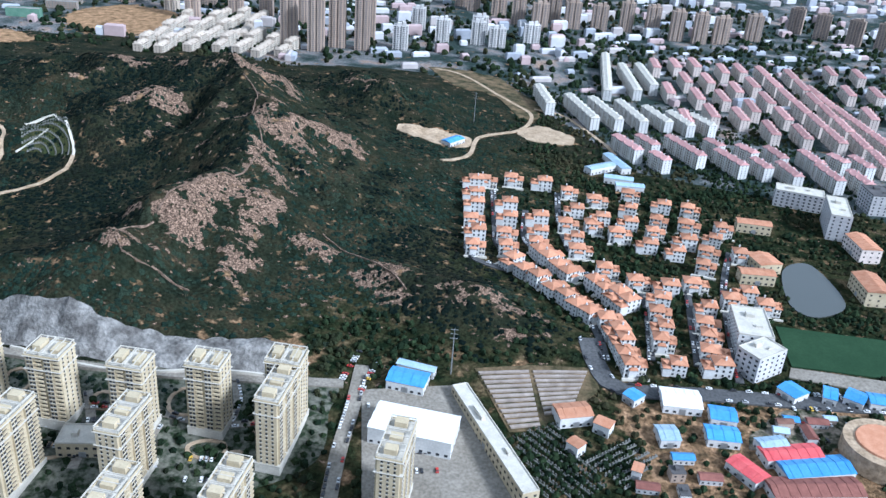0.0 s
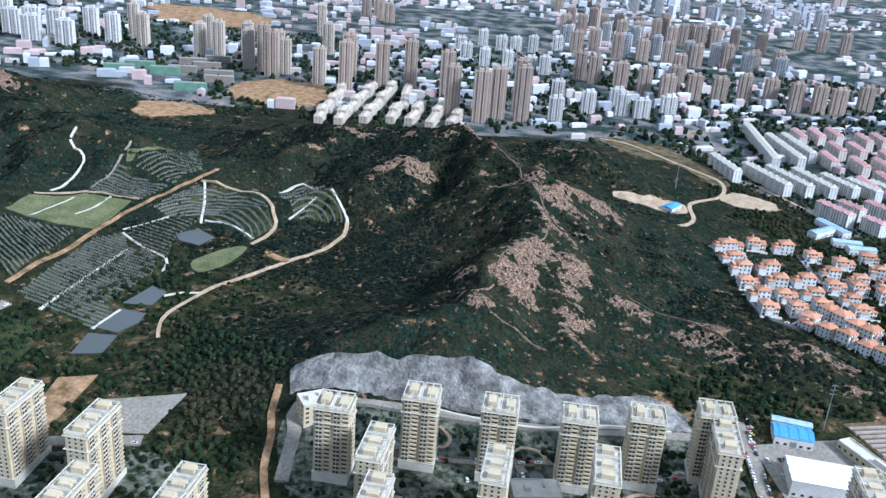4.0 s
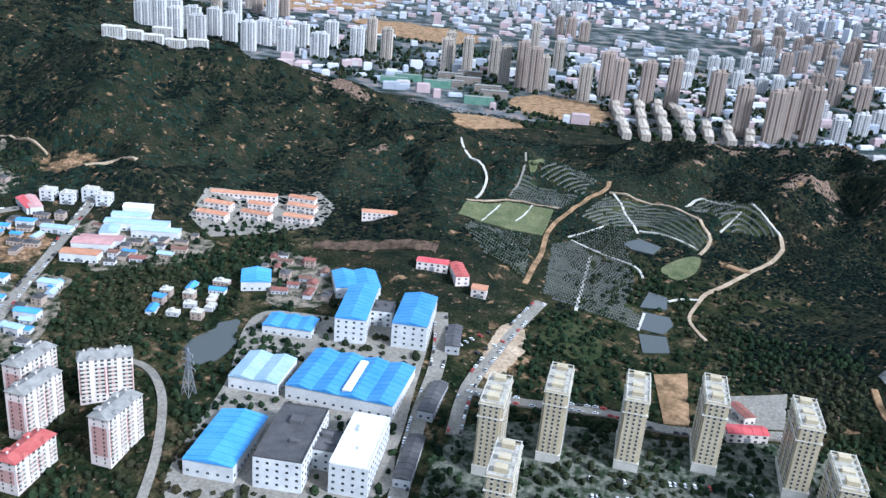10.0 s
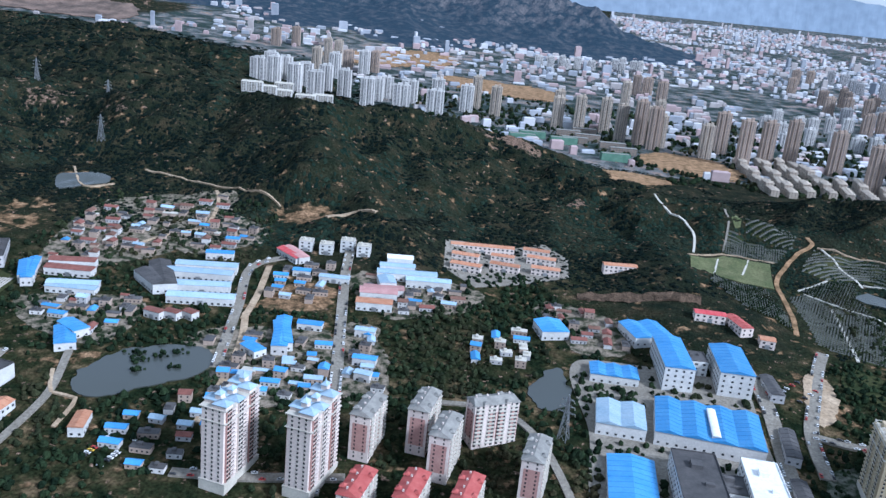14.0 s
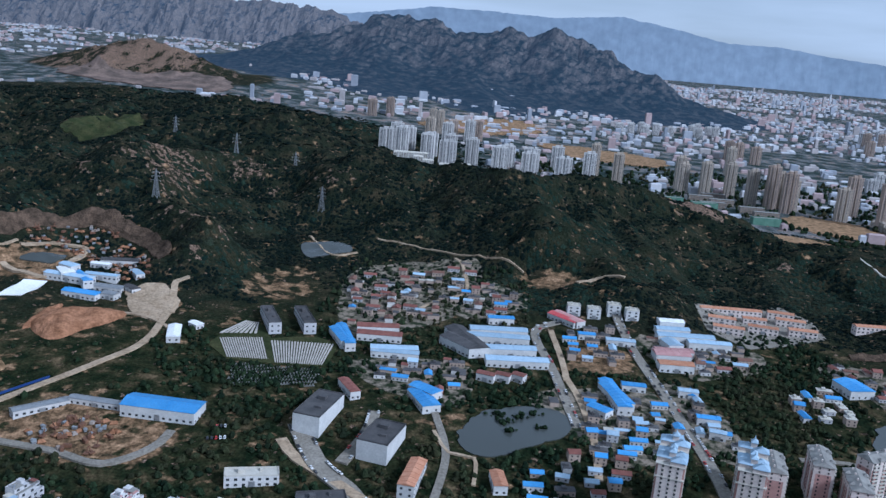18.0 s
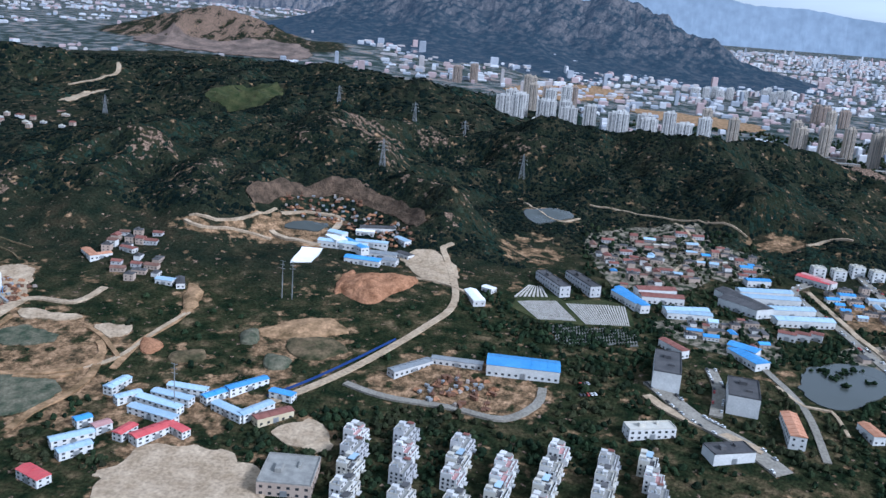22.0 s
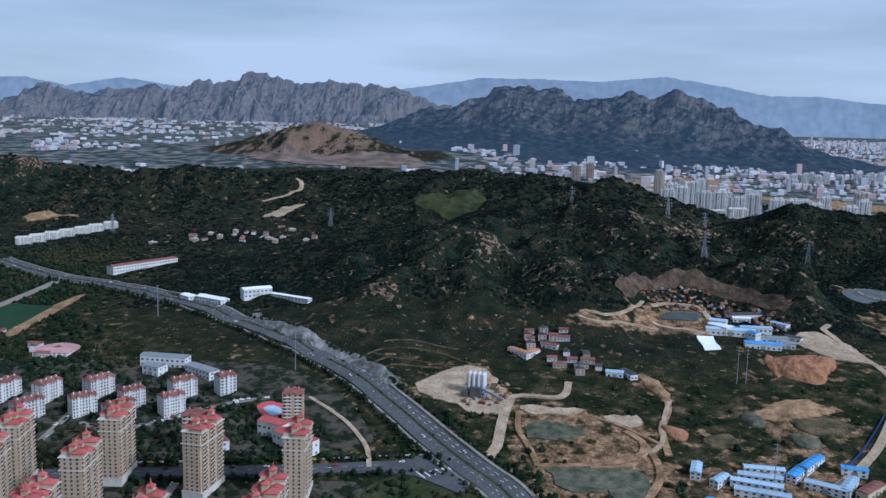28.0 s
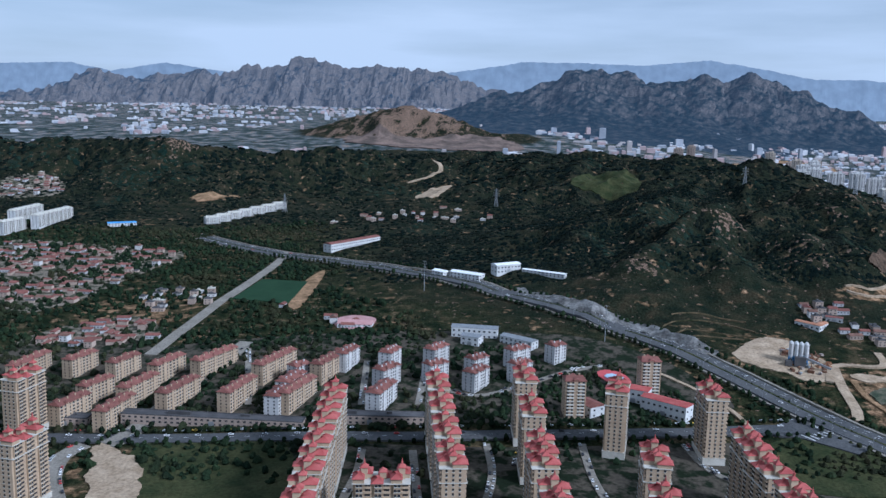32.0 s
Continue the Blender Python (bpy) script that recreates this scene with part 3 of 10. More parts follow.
def take(x, y, r):
    i0, i1 = int((x - r - RX0) / RC), int((x + r - RX0) / RC) + 1
    j0, j1 = int((y - r - RY0) / RC), int((y + r - RY0) / RC) + 1
    if i1 > 0 and j1 > 0:
        TAKEN[max(i0, 0):i1, max(j0, 0):j1] = True


def is_taken(x, y):
    i, j = ((x - RX0) / RC).astype(int), ((y - RY0) / RC).astype(int)
    ok = (i >= 0) & (i < TAKEN.shape[0]) & (j >= 0) & (j < TAKEN.shape[1])
    out = np.zeros(x.shape, dtype=bool)
    out[ok] = TAKEN[i[ok], j[ok]]
    return out


def inside(x, y, poly):
    hit = np.zeros(np.shape(x), dtype=bool)
    for (ax, ay), (bx, by) in zip(poly, poly[1:] + poly[:1]):
        cross = ((ay > y) != (by > y))
        hit ^= cross & (x < (bx - ax) * (y - ay) / ((by - ay) if by != ay else 1e-9) + ax)
    return hit


# ---- the ground, one sheet ----
def axis(stops):
    out = []
    for (a, b, step) in stops:
        out.extend(np.linspace(a, b, max(2, int((b - a) / step)), endpoint=False))
    out.append(stops[-1][1])
    return np.array(out)


def grid_mesh(name, xs, ys, zf, mat, smooth=True):
    gx, gy = np.meshgrid(xs, ys, indexing="ij")
    gz = zf(gx, gy)
    nx, ny = gx.shape
    idx = np.arange(nx * ny).reshape(nx, ny)
    faces = np.stack([idx[:-1, :-1], idx[1:, :-1], idx[1:, 1:], idx[:-1, 1:]], -1).reshape(-1, 4)
    return mesh_ob(name, np.stack([gx, gy, gz], -1), faces, mat, smooth=smooth), gx, gy, gz


ROCKY = [(-225, 800, 48), (-215, 745, 42), (-203, 700, 40), (-195, 770, 34), (-235, 640, 40), (-262, 590, 38), (-195, 620, 26), (-190, 575, 28), (-246, 598, 34), (-219, 671, 34), (-152, 800, 26), (-178, 655, 24),
         (-134, 621, 26), (-130, 594, 24), (-119, 565, 22), (-74, 598, 26), (-46, 588, 24), (-18, 578, 28), (10, 574, 30), (44, 560, 32), (69, 550, 26), (28, 548, 24),
         (-300, 948, 60), (-362, 868, 42), (-432, 967, 40), (-172, 1045, 32), (-290, 548, 30), (-1655, 715, 58), (-1600, 668, 50), (-1640, 1012, 58), (-1556, 938, 50), (-1730, 905, 62), (-1790, 860, 58),
         (-1700, 822, 52), (-1985, 683, 58), (-2095, 555, 40), (-1878, 612, 42), (-971, 1087, 38), (-873, 926, 30), (-3075, 1436, 75), (-2787, 2900, 330), (-2839, 2724, 200)]


def rocky(x, y):
    r = np.zeros(np.shape(x))
    for cx, cy, w in ROCKY:
        r = np.maximum(r, np.exp(-((x - cx) ** 2 + (y - cy) ** 2) / (w * w)))
    return r


def stone(x, y):
    """Above nought where bare rock stands out: on crests and on slopes that face the morning side, in ragged patches."""
    east = (terrain(x - 9, y) - terrain(x + 9, y)) / 18
    gate = rocky(x, y)
    streak = fbm(x * 0.38 + y * 0.12, y, 9, 4, 95)
    return gate * (0.62 + 0.8 * np.clip(east, -0.35, 0.6) + 0.3 * (y > 2300)) + 0.022 * np.clip(convex(x, y), -8, 10) + 0.7 * fbm(x, y, 34, 6, 91) + 0.95 * streak - 0.66 - 0.9 * (gate < 0.05)


xs = axis([(-9500, -6000, 250), (-6000, -3500, 40), (-3500, -420, 7), (-420, 130, 4), (130, 450, 7), (450, 2600, 30), (2600, 5500, 200)])
ys = axis([(-7000, -500, 400), (-500, 100, 25), (100, 480, 7), (480, 1000, 4.5), (1000, 1250, 7), (1250, 2200, 14), (2200, 4760, 26), (4760, 9250, 150)])
ground, gx, gy, gz = grid_mesh("ground", xs, ys, terrain, M_LAND)
tagged(ground, "green foothill land with rocky ridges and open fields", "ground", kind="structure")
high = gz - base_height(gx, gy)
rock = np.clip(0.5 + 2.4 * stone(gx, gy), 0, 1) * np.where((gx < -1300) & (gy < 2300), 0.5, 1) * (high > 5)
att = ground.data.attributes.new("rock", "FLOAT", "POINT")
att.data.foreach_set("value", rock.ravel().astype(np.float32))
PLAIN = [(-5200, 2400), (-3300, 2150), (-2750, 2500), (-1650, 2250), (-1350, 1700), (-1150, 1330), (-900, 1240), (-560, 1320), (-330, 1230), (-120, 1260), (60, 1150), (170, 930), (420, 860),
         (520, 300), (2600, 300), (5500, 4800), (5500, 9200), (-300, 9200), (-700, 3500), (-2500, 3450), (-2700, 7000), (-9000, 7000), (-9000, 3000)]
town = inside(gx, gy, PLAIN) * np.clip(1.1 - high / 22, 0, 1)
att = ground.data.attributes.new("town", "FLOAT", "POINT")
att.data.foreach_set("value", town.ravel().astype(np.float32))


att = ground.data.attributes.new("low", "FLOAT", "POINT")
att.data.foreach_set("value", (np.clip((9 - high) / 7, 0, 1) * np.clip((1000 - gy) / 120, 0, 1)).ravel().astype(np.float32))


# ---- mountains on the skyline ----
def mountain_range(name, nodes, half, floor_z, rough, mat, label, seed):
    """A ridge with spurs along a line of x, y and crest height."""
    px, py, pz = [np.array(c, float) for c in zip(*nodes)]
    s = np.concatenate([[0], np.cumsum(np.hypot(np.diff(px), np.diff(py)))])
    u = np.arange(0, s[-1], 14.0)
    v = np.linspace(-1, 1, 61)
    gu, gv = np.meshgrid(u, v, indexing="ij")
    cx, cy, ch = np.interp(gu, s, px), np.interp(gu, s, py), np.interp(gu, s, pz)
    crest = ch + rough * (0.35 * fbm(gu, gu * 0, 130, 4, seed) - 0.5 * np.abs(fbm(gu, gu * 0, 75, 3, seed + 9)) + 0.12)
    fall = np.abs(gv) ** 0.8
    spur = fbm(gu, gv * half, 190, 5, seed + 3) - 1.1 * np.abs(fbm(gu, gv * half, 120, 4, seed + 5)) + 0.25
    z = crest + (floor_z - crest) * fall + rough * (1.7 * spur - 0.55 * np.abs(fbm(gu, gv * half, 45, 3, seed + 8))) * np.sin(np.pi * np.clip(np.abs(gv), 0, 1)) ** 0.7
    nx, ny = gu.shape
    idx = np.arange(nx * ny).reshape(nx, ny)
    faces = np.stack([idx[:-1, :-1], idx[1:, :-1], idx[1:, 1:], idx[:-1, 1:]], -1).reshape(-1, 4)
    ob = mesh_ob(name, np.stack([cx, cy + gv * half, z], -1), faces, mat, smooth=False)
    return tagged(ob, label, "mountain", kind="structure")


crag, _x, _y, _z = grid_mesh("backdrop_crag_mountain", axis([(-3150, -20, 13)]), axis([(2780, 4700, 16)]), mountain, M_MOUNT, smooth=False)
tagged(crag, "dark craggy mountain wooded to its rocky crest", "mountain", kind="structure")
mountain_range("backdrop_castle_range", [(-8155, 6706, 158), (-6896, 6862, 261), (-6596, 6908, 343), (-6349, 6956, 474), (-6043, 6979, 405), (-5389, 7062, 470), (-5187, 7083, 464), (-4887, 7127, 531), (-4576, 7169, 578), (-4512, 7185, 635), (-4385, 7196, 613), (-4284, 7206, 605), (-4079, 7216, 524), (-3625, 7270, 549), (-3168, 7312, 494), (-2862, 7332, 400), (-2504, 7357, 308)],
               520, 20, 100, M_CRAG, "granite crags on the skyline, greyed blue with painted haze", 61)
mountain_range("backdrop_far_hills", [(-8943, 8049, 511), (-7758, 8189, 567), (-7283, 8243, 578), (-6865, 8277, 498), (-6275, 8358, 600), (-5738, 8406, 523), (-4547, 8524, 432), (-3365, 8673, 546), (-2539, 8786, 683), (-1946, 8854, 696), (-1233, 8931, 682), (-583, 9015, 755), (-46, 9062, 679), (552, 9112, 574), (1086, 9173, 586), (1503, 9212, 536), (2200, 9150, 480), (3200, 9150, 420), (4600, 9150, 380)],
               130, 10, 22, M_FAR, "hills far behind the crags, paled blue with painted haze", 71)

# ---- builders ----
class Shape:
    """Collects quads and triangles of several boxes and roofs for one mesh."""

    def __init__(self):
        self.v, self.f = [], []

    def add(self, verts, faces):
        n = len(self.v)
        self.v.extend(verts)
        self.f.extend(tuple(i + n for i in f) for f in faces)
        return self

    def box(self, x0, x1, y0, y1, z0, z1, bottom=False):
        v = [(x0, y0, z0), (x1, y0, z0), (x1, y1, z0), (x0, y1, z0), (x0, y0, z1), (x1, y0, z1), (x1, y1, z1), (x0, y1, z1)]
        f = [(4, 5, 6, 7), (0, 1, 5, 4), (1, 2, 6, 5), (2, 3, 7, 6), (3, 0, 4, 7)]
        return self.add(v, f + ([(3, 2, 1, 0)] if bottom else []))

    def hip(self, x0, x1, y0, y1, z0, h, inset=None, eave=0.3):
        """A hipped roof with its ridge along x and a thin eave; inset 0 makes gables."""
        g = (y1 - y0) / 2 if inset is None else inset
        m = (y0 + y1) / 2
        v = [(x0, y0, z0), (x1, y0, z0), (x1, y1, z0), (x0, y1, z0), (x0, y0, z0 - eave), (x1, y0, z0 - eave), (x1, y1, z0 - eave), (x0, y1, z0 - eave), (x0 + g, m, z0 + h), (x1 - g, m, z0 + h)]
        return self.add(v, [(0, 1, 9, 8), (2, 3, 8, 9), (1, 2, 9), (3, 0, 8), (4, 5, 1, 0), (5, 6, 2, 1), (6, 7, 3, 2), (7, 4, 0, 3), (7, 6, 5, 4)])

    def vault(self, x0, x1, y0, y1, z0, h, n=6):
        """A curved roof along x."""
        v, f = [], []
        for i in range(n + 1):
            a = math.pi * i / n
            y, z = (y0 + y1) / 2 - (y1 - y0) / 2 * math.cos(a), z0 + h * math.sin(a)
            v += [(x0, y, z), (x1, y, z)]
        for i in range(n):
            f.append((2 * i, 2 * i + 1, 2 * i + 3, 2 * i + 2))
        f += [tuple(range(0, 2 * n + 2, 2)), tuple(range(2 * n + 1, 0, -2))]
        return self.add(v, f)

    def drum(self, x, y, z0, z1, r0, r1=None, n=10):
        r1 = r0 if r1 is None else r1
        v = []
        for z, r in ((z0, r0), (z1, r1)):
            v += [(x + r * math.cos(math.tau * i / n), y + r * math.sin(math.tau * i / n), z) for i in range(n)]
        f = [(i, (i + 1) % n, n + (i + 1) % n, n + i) for i in range(n)] + [tuple(range(n, 2 * n))]
        return self.add(v, f)

    def beam(self, a, b, w):
        a, b = Vector(a), Vector(b)
        d = (b - a).normalized()
        s = d.cross(Vector((0, 0, 1)) if abs(d.z) < 0.9 else Vector((1, 0, 0))).normalized() * w / 2
        t = d.cross(s).normalized() * w / 2
        v = [tuple(p + q) for p in (a, b) for q in (s + t, s - t, -s - t, -s + t)]
        return self.add(v, [(0, 1, 5, 4), (1, 2, 6, 5), (2, 3, 7, 6), (3, 0, 4, 7), (0, 3, 2, 1), (4, 5, 6, 7)])


JOINED = {"chimneys", "sill_strip", "window_strip", "roof_ribs", "insulators", "balcony_stack"}     # pieces too small to pick apart singly


def part(name, shape, mat, parent=None, label=""):
    ob = mesh_ob(name, shape.v, shape.f, mat, parent, label)
    if name in JOINED:
        ob["kind"] = "stuff"
    return ob


def empty(name):
    return new(name)


def front_windows(s, x0, x1, y, z0, floors, storey, cols, w, h, out, sill=None):
    """Panes on a wall that runs along x and faces -y (out=-1) or +y (out=1)."""
    for c in range(cols):
        cx = x0 + (c + 0.5) * (x1 - x0) / cols
        for k in range(floors):
            z = z0 + k * storey + 0.9
            yy = y + out * 0.08
            s.add([(cx - w / 2, yy, z), (cx + w / 2, yy, z), (cx + w / 2, yy, z + h), (cx - w / 2, yy, z + h)], [(0, 1, 2, 3) if out < 0 else (3, 2, 1, 0)])
            if sill is not None:
                sill.box(cx - w / 2 - 0.15, cx + w / 2 + 0.15, min(y, y + out * 0.35), max(y, y + out * 0.35), z - 0.3, z - 0.08, True)


def side_windows(s, y0, y1, x, z0, floors, storey, cols, w, h, out, sill=None):
    for c in range(cols):
        cy = y0 + (c + 0.5) * (y1 - y0) / cols
        for k in range(floors):
            z = z0 + k * storey + 0.9
            xx = x + out * 0.08
            s.add([(xx, cy - w / 2, z), (xx, cy + w / 2, z), (xx, cy + w / 2, z + h), (xx, cy - w / 2, z + h)], [(0, 1, 2, 3) if out > 0 else (3, 2, 1, 0)])
            if sill is not None:
                sill.box(min(x, x + out * 0.35), max(x, x + out * 0.35), cy - w / 2 - 0.15, cy + w / 2 + 0.15, z - 0.3, z - 0.08, True)


SEEN = {}


def place(key, build, x, y, yaw, z=None, sink=0.6, size=(1, 1, 1)):
    """Build a thing once, then stand copies of it on the ground."""
    zz = (ground_z(x, y) if z is None else z) - sink
    m = pose(x, y, zz, 0, 0, yaw)
    if key not in SEEN:
        ob = build()
        SEEN[key] = ob
        ob.matrix_basis = m @ Matrix.Diagonal((*size, 1))
        return ob
    ob = SEEN[key]
    made = copy_thing(ob, m)
    made.matrix_basis = m @ Matrix.Diagonal((*size, 1))
    return made


def occupy(x, y, yaw, length, width, edge=3.0):
    c, s = math.cos(radians(yaw)), math.sin(radians(yaw))
    for i in np.arange(-length / 2, length / 2 + 2.9, 3.0):
        for j in np.arange(-width / 2, width / 2 + 2.9, 3.0):
            take(x + c * i - s * j, y + s * i + c * j, edge)


# -- housing blocks: long axis along x
def tower_block(kind, length, width, floors, storey, wall, trim, label, bays, roof="frame"):
    """A residential tower: body with projecting bays, cornices, strips of windows with sills, balconies and roof works."""
    h = floors * storey
    L, W = length / 2, width / 2
    ob = empty(kind)
    step = length / bays
    body = Shape()
    body.box(-L, L, -W + 1.2, W - 1.2, 0, h)
    base = Shape()
    base.box(-L - 0.25, L + 0.25, -W - 0.25, W + 0.25, -6, 2 * storey)
    tiles = {"frame": trim, "tiles": M_ROOF_RED, "pale": M_PALEBLUE}[roof]
    for b in range(bays):
        x0, x1 = -L + b * step, -L + (b + 1) * step
        bay = Shape()
        bay.box(x0 + step * 0.14, x0 + step * 0.52, -W, W, 0, h + 0.02)
        part("bay", bay, M_BRICK if kind == "brick_tower" and b % 2 == 0 else wall, ob)
        for out, y in ((-1, -W), (1, W)):
            panes, sills, loggia, stack = Shape(), Shape(), Shape(), Shape()
            front_windows(panes, x0 + step * 0.14, x0 + step * 0.52, y, 0, floors, storey, 2, step * 0.15, 1.7, out, sills)
            front_windows(loggia, x0 + step * 0.56, x1 - step * 0.02, y - out * 1.2, 0, floors, storey, 1, step * 0.3, 1.9, out)
            for k in range(2, floors):
                stack.box(x0 + step * 0.56, x1 - step * 0.04, min(y, y - out * 1.2), max(y, y - out * 1.2), k * storey - 0.1, k * storey + 0.95, True)
            part("window_strip", panes, M_GLASS, ob), part("sill_strip", sills, trim, ob)
            part("loggia_glazing", loggia, M_GLASS, ob), part("balcony_stack", stack, wall, ob)
    for out, x in ((-1, -L), (1, L)):
        panes, sills = Shape(), Shape()
        side_windows(panes, -W + 2, W - 2, x, 0, floors, storey, 3, 1.3, 1.5, out, sills)
        part("window_strip", panes, M_GLASS, ob), part("sill_strip", sills, trim, ob)
    for k in (2, floors - 3, floors):
        z = k * storey
        ledge = Shape()
        ledge.box(-L - 0.5, L + 0.5, -W - 0.5, W + 0.5, z - 0.35, z + 0.1, True)
        part("cornice", ledge, trim, ob)
    if roof == "frame":
        deck = Shape()
        deck.box(-L + 0.4, L - 0.4, -W + 0.4, W - 0.4, h + 0.05, h + 0.3)
        part("roof_deck", deck, trim, ob)
        rim = Shape()
        rim.box(-L, L, -W, -W + 0.4, h, h + 1.2), rim.box(-L, L, W - 0.4, W, h, h + 1.2)
        rim.box(-L, -L + 0.4, -W, W, h, h + 1.2), rim.box(L - 0.4, L, -W, W, h, h + 1.2)
        part("parapet", rim, wall, ob)
        for i in range(bays):
            x0 = -L + i * step
            top, house = Shape(), Shape()
            house.box(x0 + step * 0.3, x0 + step * 0.75, -W * 0.45, W * 0.5, h, h + (3.0 if i % 2 else 4.4))
            part("stair_house", house, wall, ob)
            for y in (-W + 0.3, W - 0.8):
                top.box(x0 + 0.3, x0 + step - 0.3, y, y + 0.5, h + 2.6, h + 3.3, True)
                for xx in (x0 + 0.4, x0 + step - 0.9):
                    top.box(xx, xx + 0.5, y, y + 0.5, h, h + 2.6)
            for xx in (x0 + 0.4, x0 + step * 0.5, x0 + step - 0.9):
                top.box(xx, xx + 0.4, -W + 0.3, W - 0.3, h + 2.7, h + 3.2, True)
            part("roof_frame", top, trim, ob, "pale concrete roof frame")
    else:
        for i in range(bays):
            x0 = -L + i * step
            up = 2.6 if i % 2 == 0 else 0.0
            body.box(x0, x0 + step * 0.6, -W, 0.5, h, h + up), body.box(x0 + step * 0.35, x0 + step, -0.5, W, h, h + up)
            body.box(x0 + step * 0.4, x0 + step * 0.75, -2, 2, h, h + up + 4.3)
            for hx0, hx1, hy0, hy1, hz, hh in ((x0 - 0.5, x0 + step * 0.62, -W - 0.9, 0.8, h + up + 0.4, 3.0), (x0 + step * 0.3, x0 + step + 0.5, -0.8, W + 0.9, h + up + 0.2, 2.8),
                                               (x0 + step * 0.35, x0 + step * 0.8, -2.4, 2.4, h + up + 4.4, 2.2)):
                r = Shape()
                r.hip(hx0, hx1, hy0, hy1, hz, hh)
                part("hip_roof", r, tiles, ob, "red tiled hip roof" if roof == "tiles" else "pale blue hip roof")
            if i % 2 == 0:
                spire = Shape()
                spire.drum(x0 + step * 0.58, 0, h + up + 6.2, h + up + 9.5, 0.7, 0.05, 6)
                part("finial", spire, tiles, ob)
    part("body", body, wall, ob)
    part("plinth", base, trim, ob)
    return tagged(ob, label, "apartment tower", kind + " estate")


def slab_block(kind, length, width, floors, wall, roofing, label, group, storey=2.9, stripes=True):
    """A walk-up apartment block under a pitched roof with stair dormers."""
    h, L, W = floors * storey, length / 2, width / 2
    body, panes, sills, roof, balcony = Shape(), Shape(), Shape(), Shape(), Shape()
    body.box(-L, L, -W, W, -5, h)
    cladding = Shape()
    units = max(1, round(length / 16))
    step = length / units
    roof.hip(-L - 0.6, L + 0.6, -W - 0.7, W + 0.7, h + 0.3, 2.9, 2.2)
    for u in range(units):
        x0 = -L + u * step
        for out, y in ((-1, -W), (1, W)):
            front_windows(panes, x0, x0 + step, y, 0, floors, storey, 4, step * 0.13, 1.5, out, sills if floors < 7 else None)
        for k in range(1, floors):
            for q in (0.08, 0.58):
                balcony.box(x0 + step * q, x0 + step * (q + 0.34), -W - 1.2, -W + 0.05, k * storey, k * storey + 1.0, True)
        body.box(x0 + step * 0.4, x0 + step * 0.6, -W - 0.5, W + 0.5, 0, h + 1.3)
        cladding.box(x0 + step * 0.02, x0 + step * 0.38, -W - 0.04, W + 0.04, 2 * storey, h - 2 * storey), cladding.box(x0 + step * 0.62, x0 + step * 0.98, -W - 0.04, W + 0.04, 2 * storey, h - 2 * storey)
        roof.hip(x0 + step * 0.36, x0 + step * 0.64, -W - 1.0, -W + 3.4, h + 1.4, 1.5)
        roof.hip(x0 + step * 0.36, x0 + step * 0.64, W - 3.4, W + 1.0, h + 1.4, 1.5)
    for out, x in ((-1, -L), (1, L)):
        side_windows(panes, -W + 1, W - 1, x, 0, floors, storey, 2, 1.1, 1.4, out)
    cladding.box(-L - 0.04, L + 0.04, -W * 0.75, W * 0.75, 2 * storey, h - 2 * storey)
    chimney = Shape()
    for u in range(units * 2):
        x = -L + (u + 0.5) * length / units / 2
        chimney.box(x - 0.5, x + 0.5, 1.2, 2.2, h + 1.6, h + 3.9)
    ob = empty(kind)
    part("wall", body, wall, ob), part("roof", roof, roofing, ob)
    if kind == "brick_block":
        part("brick_cladding", cladding, M_BRICK, ob, "muted brick-red cladding")
    part("glazing", panes, M_GLASS, ob, "dark window panes in rows")["kind"] = "stuff"
    part("sill_course", sills, M_TRIM, ob)["kind"] = "stuff"
    part("balcony_tier", balcony, M_TRIM, ob)["kind"] = "stuff"
    part("chimneys", chimney, wall, ob)
    return tagged(ob, label, "apartment block", group)


def far_tower(kind, length, width, floors, wall, label, group, storey=3.0):
    h, L, W = floors * storey, length / 2, width / 2
    body, panes = Shape(), Shape()
    top = body
    body.box(-L, L, -W, W, -6, h)
    body.box(-L * 0.55, -L * 0.1, -W - 1.6, W + 1.6, -6, h), body.box(L * 0.2, L * 0.7, -W - 1.6, W + 1.6, -6, h)
    for out, y in ((-1, -W), (1, W)):
        for k in range(floors):
            z = k * storey + 0.8
            for a, b, d in ((-L * 0.96, -L * 0.58, 0), (-L * 0.5, -L * 0.15, 1.6), (-L * 0.07, L * 0.17, 0), (L * 0.25, L * 0.65, 1.6), (L * 0.73, L * 0.96, 0)):
                yy = y + out * (d + 0.1)
                s = (b - a) * 0.12
                panes.add([(a + s, yy, z), (b - s, yy, z), (b - s, yy, z + 1.5), (a + s, yy, z + 1.5)], [(0, 1, 2, 3) if out < 0 else (3, 2, 1, 0)])
    for out, x in ((-1, -L), (1, L)):
        side_windows(panes, -W + 1, W - 1, x, 0, floors, storey, 2, 1.6, 1.4, out)
    top.box(-L * 0.5, L * 0.1, -W * 0.6, W * 0.6, h, h + 4.5), top.box(L * 0.25, L * 0.65, -W * 0.5, W * 0.5, h, h + 6)
    top.box(-L - 0.3, L + 0.3, -W - 0.3, -W, h - 0.8, h + 1.1, True), top.box(-L - 0.3, L + 0.3, W, W + 0.3, h - 0.8, h + 1.1, True)
    ob = part(kind, body, wall)
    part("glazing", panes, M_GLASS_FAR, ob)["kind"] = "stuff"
    return tagged(ob, label, "tower block", group)


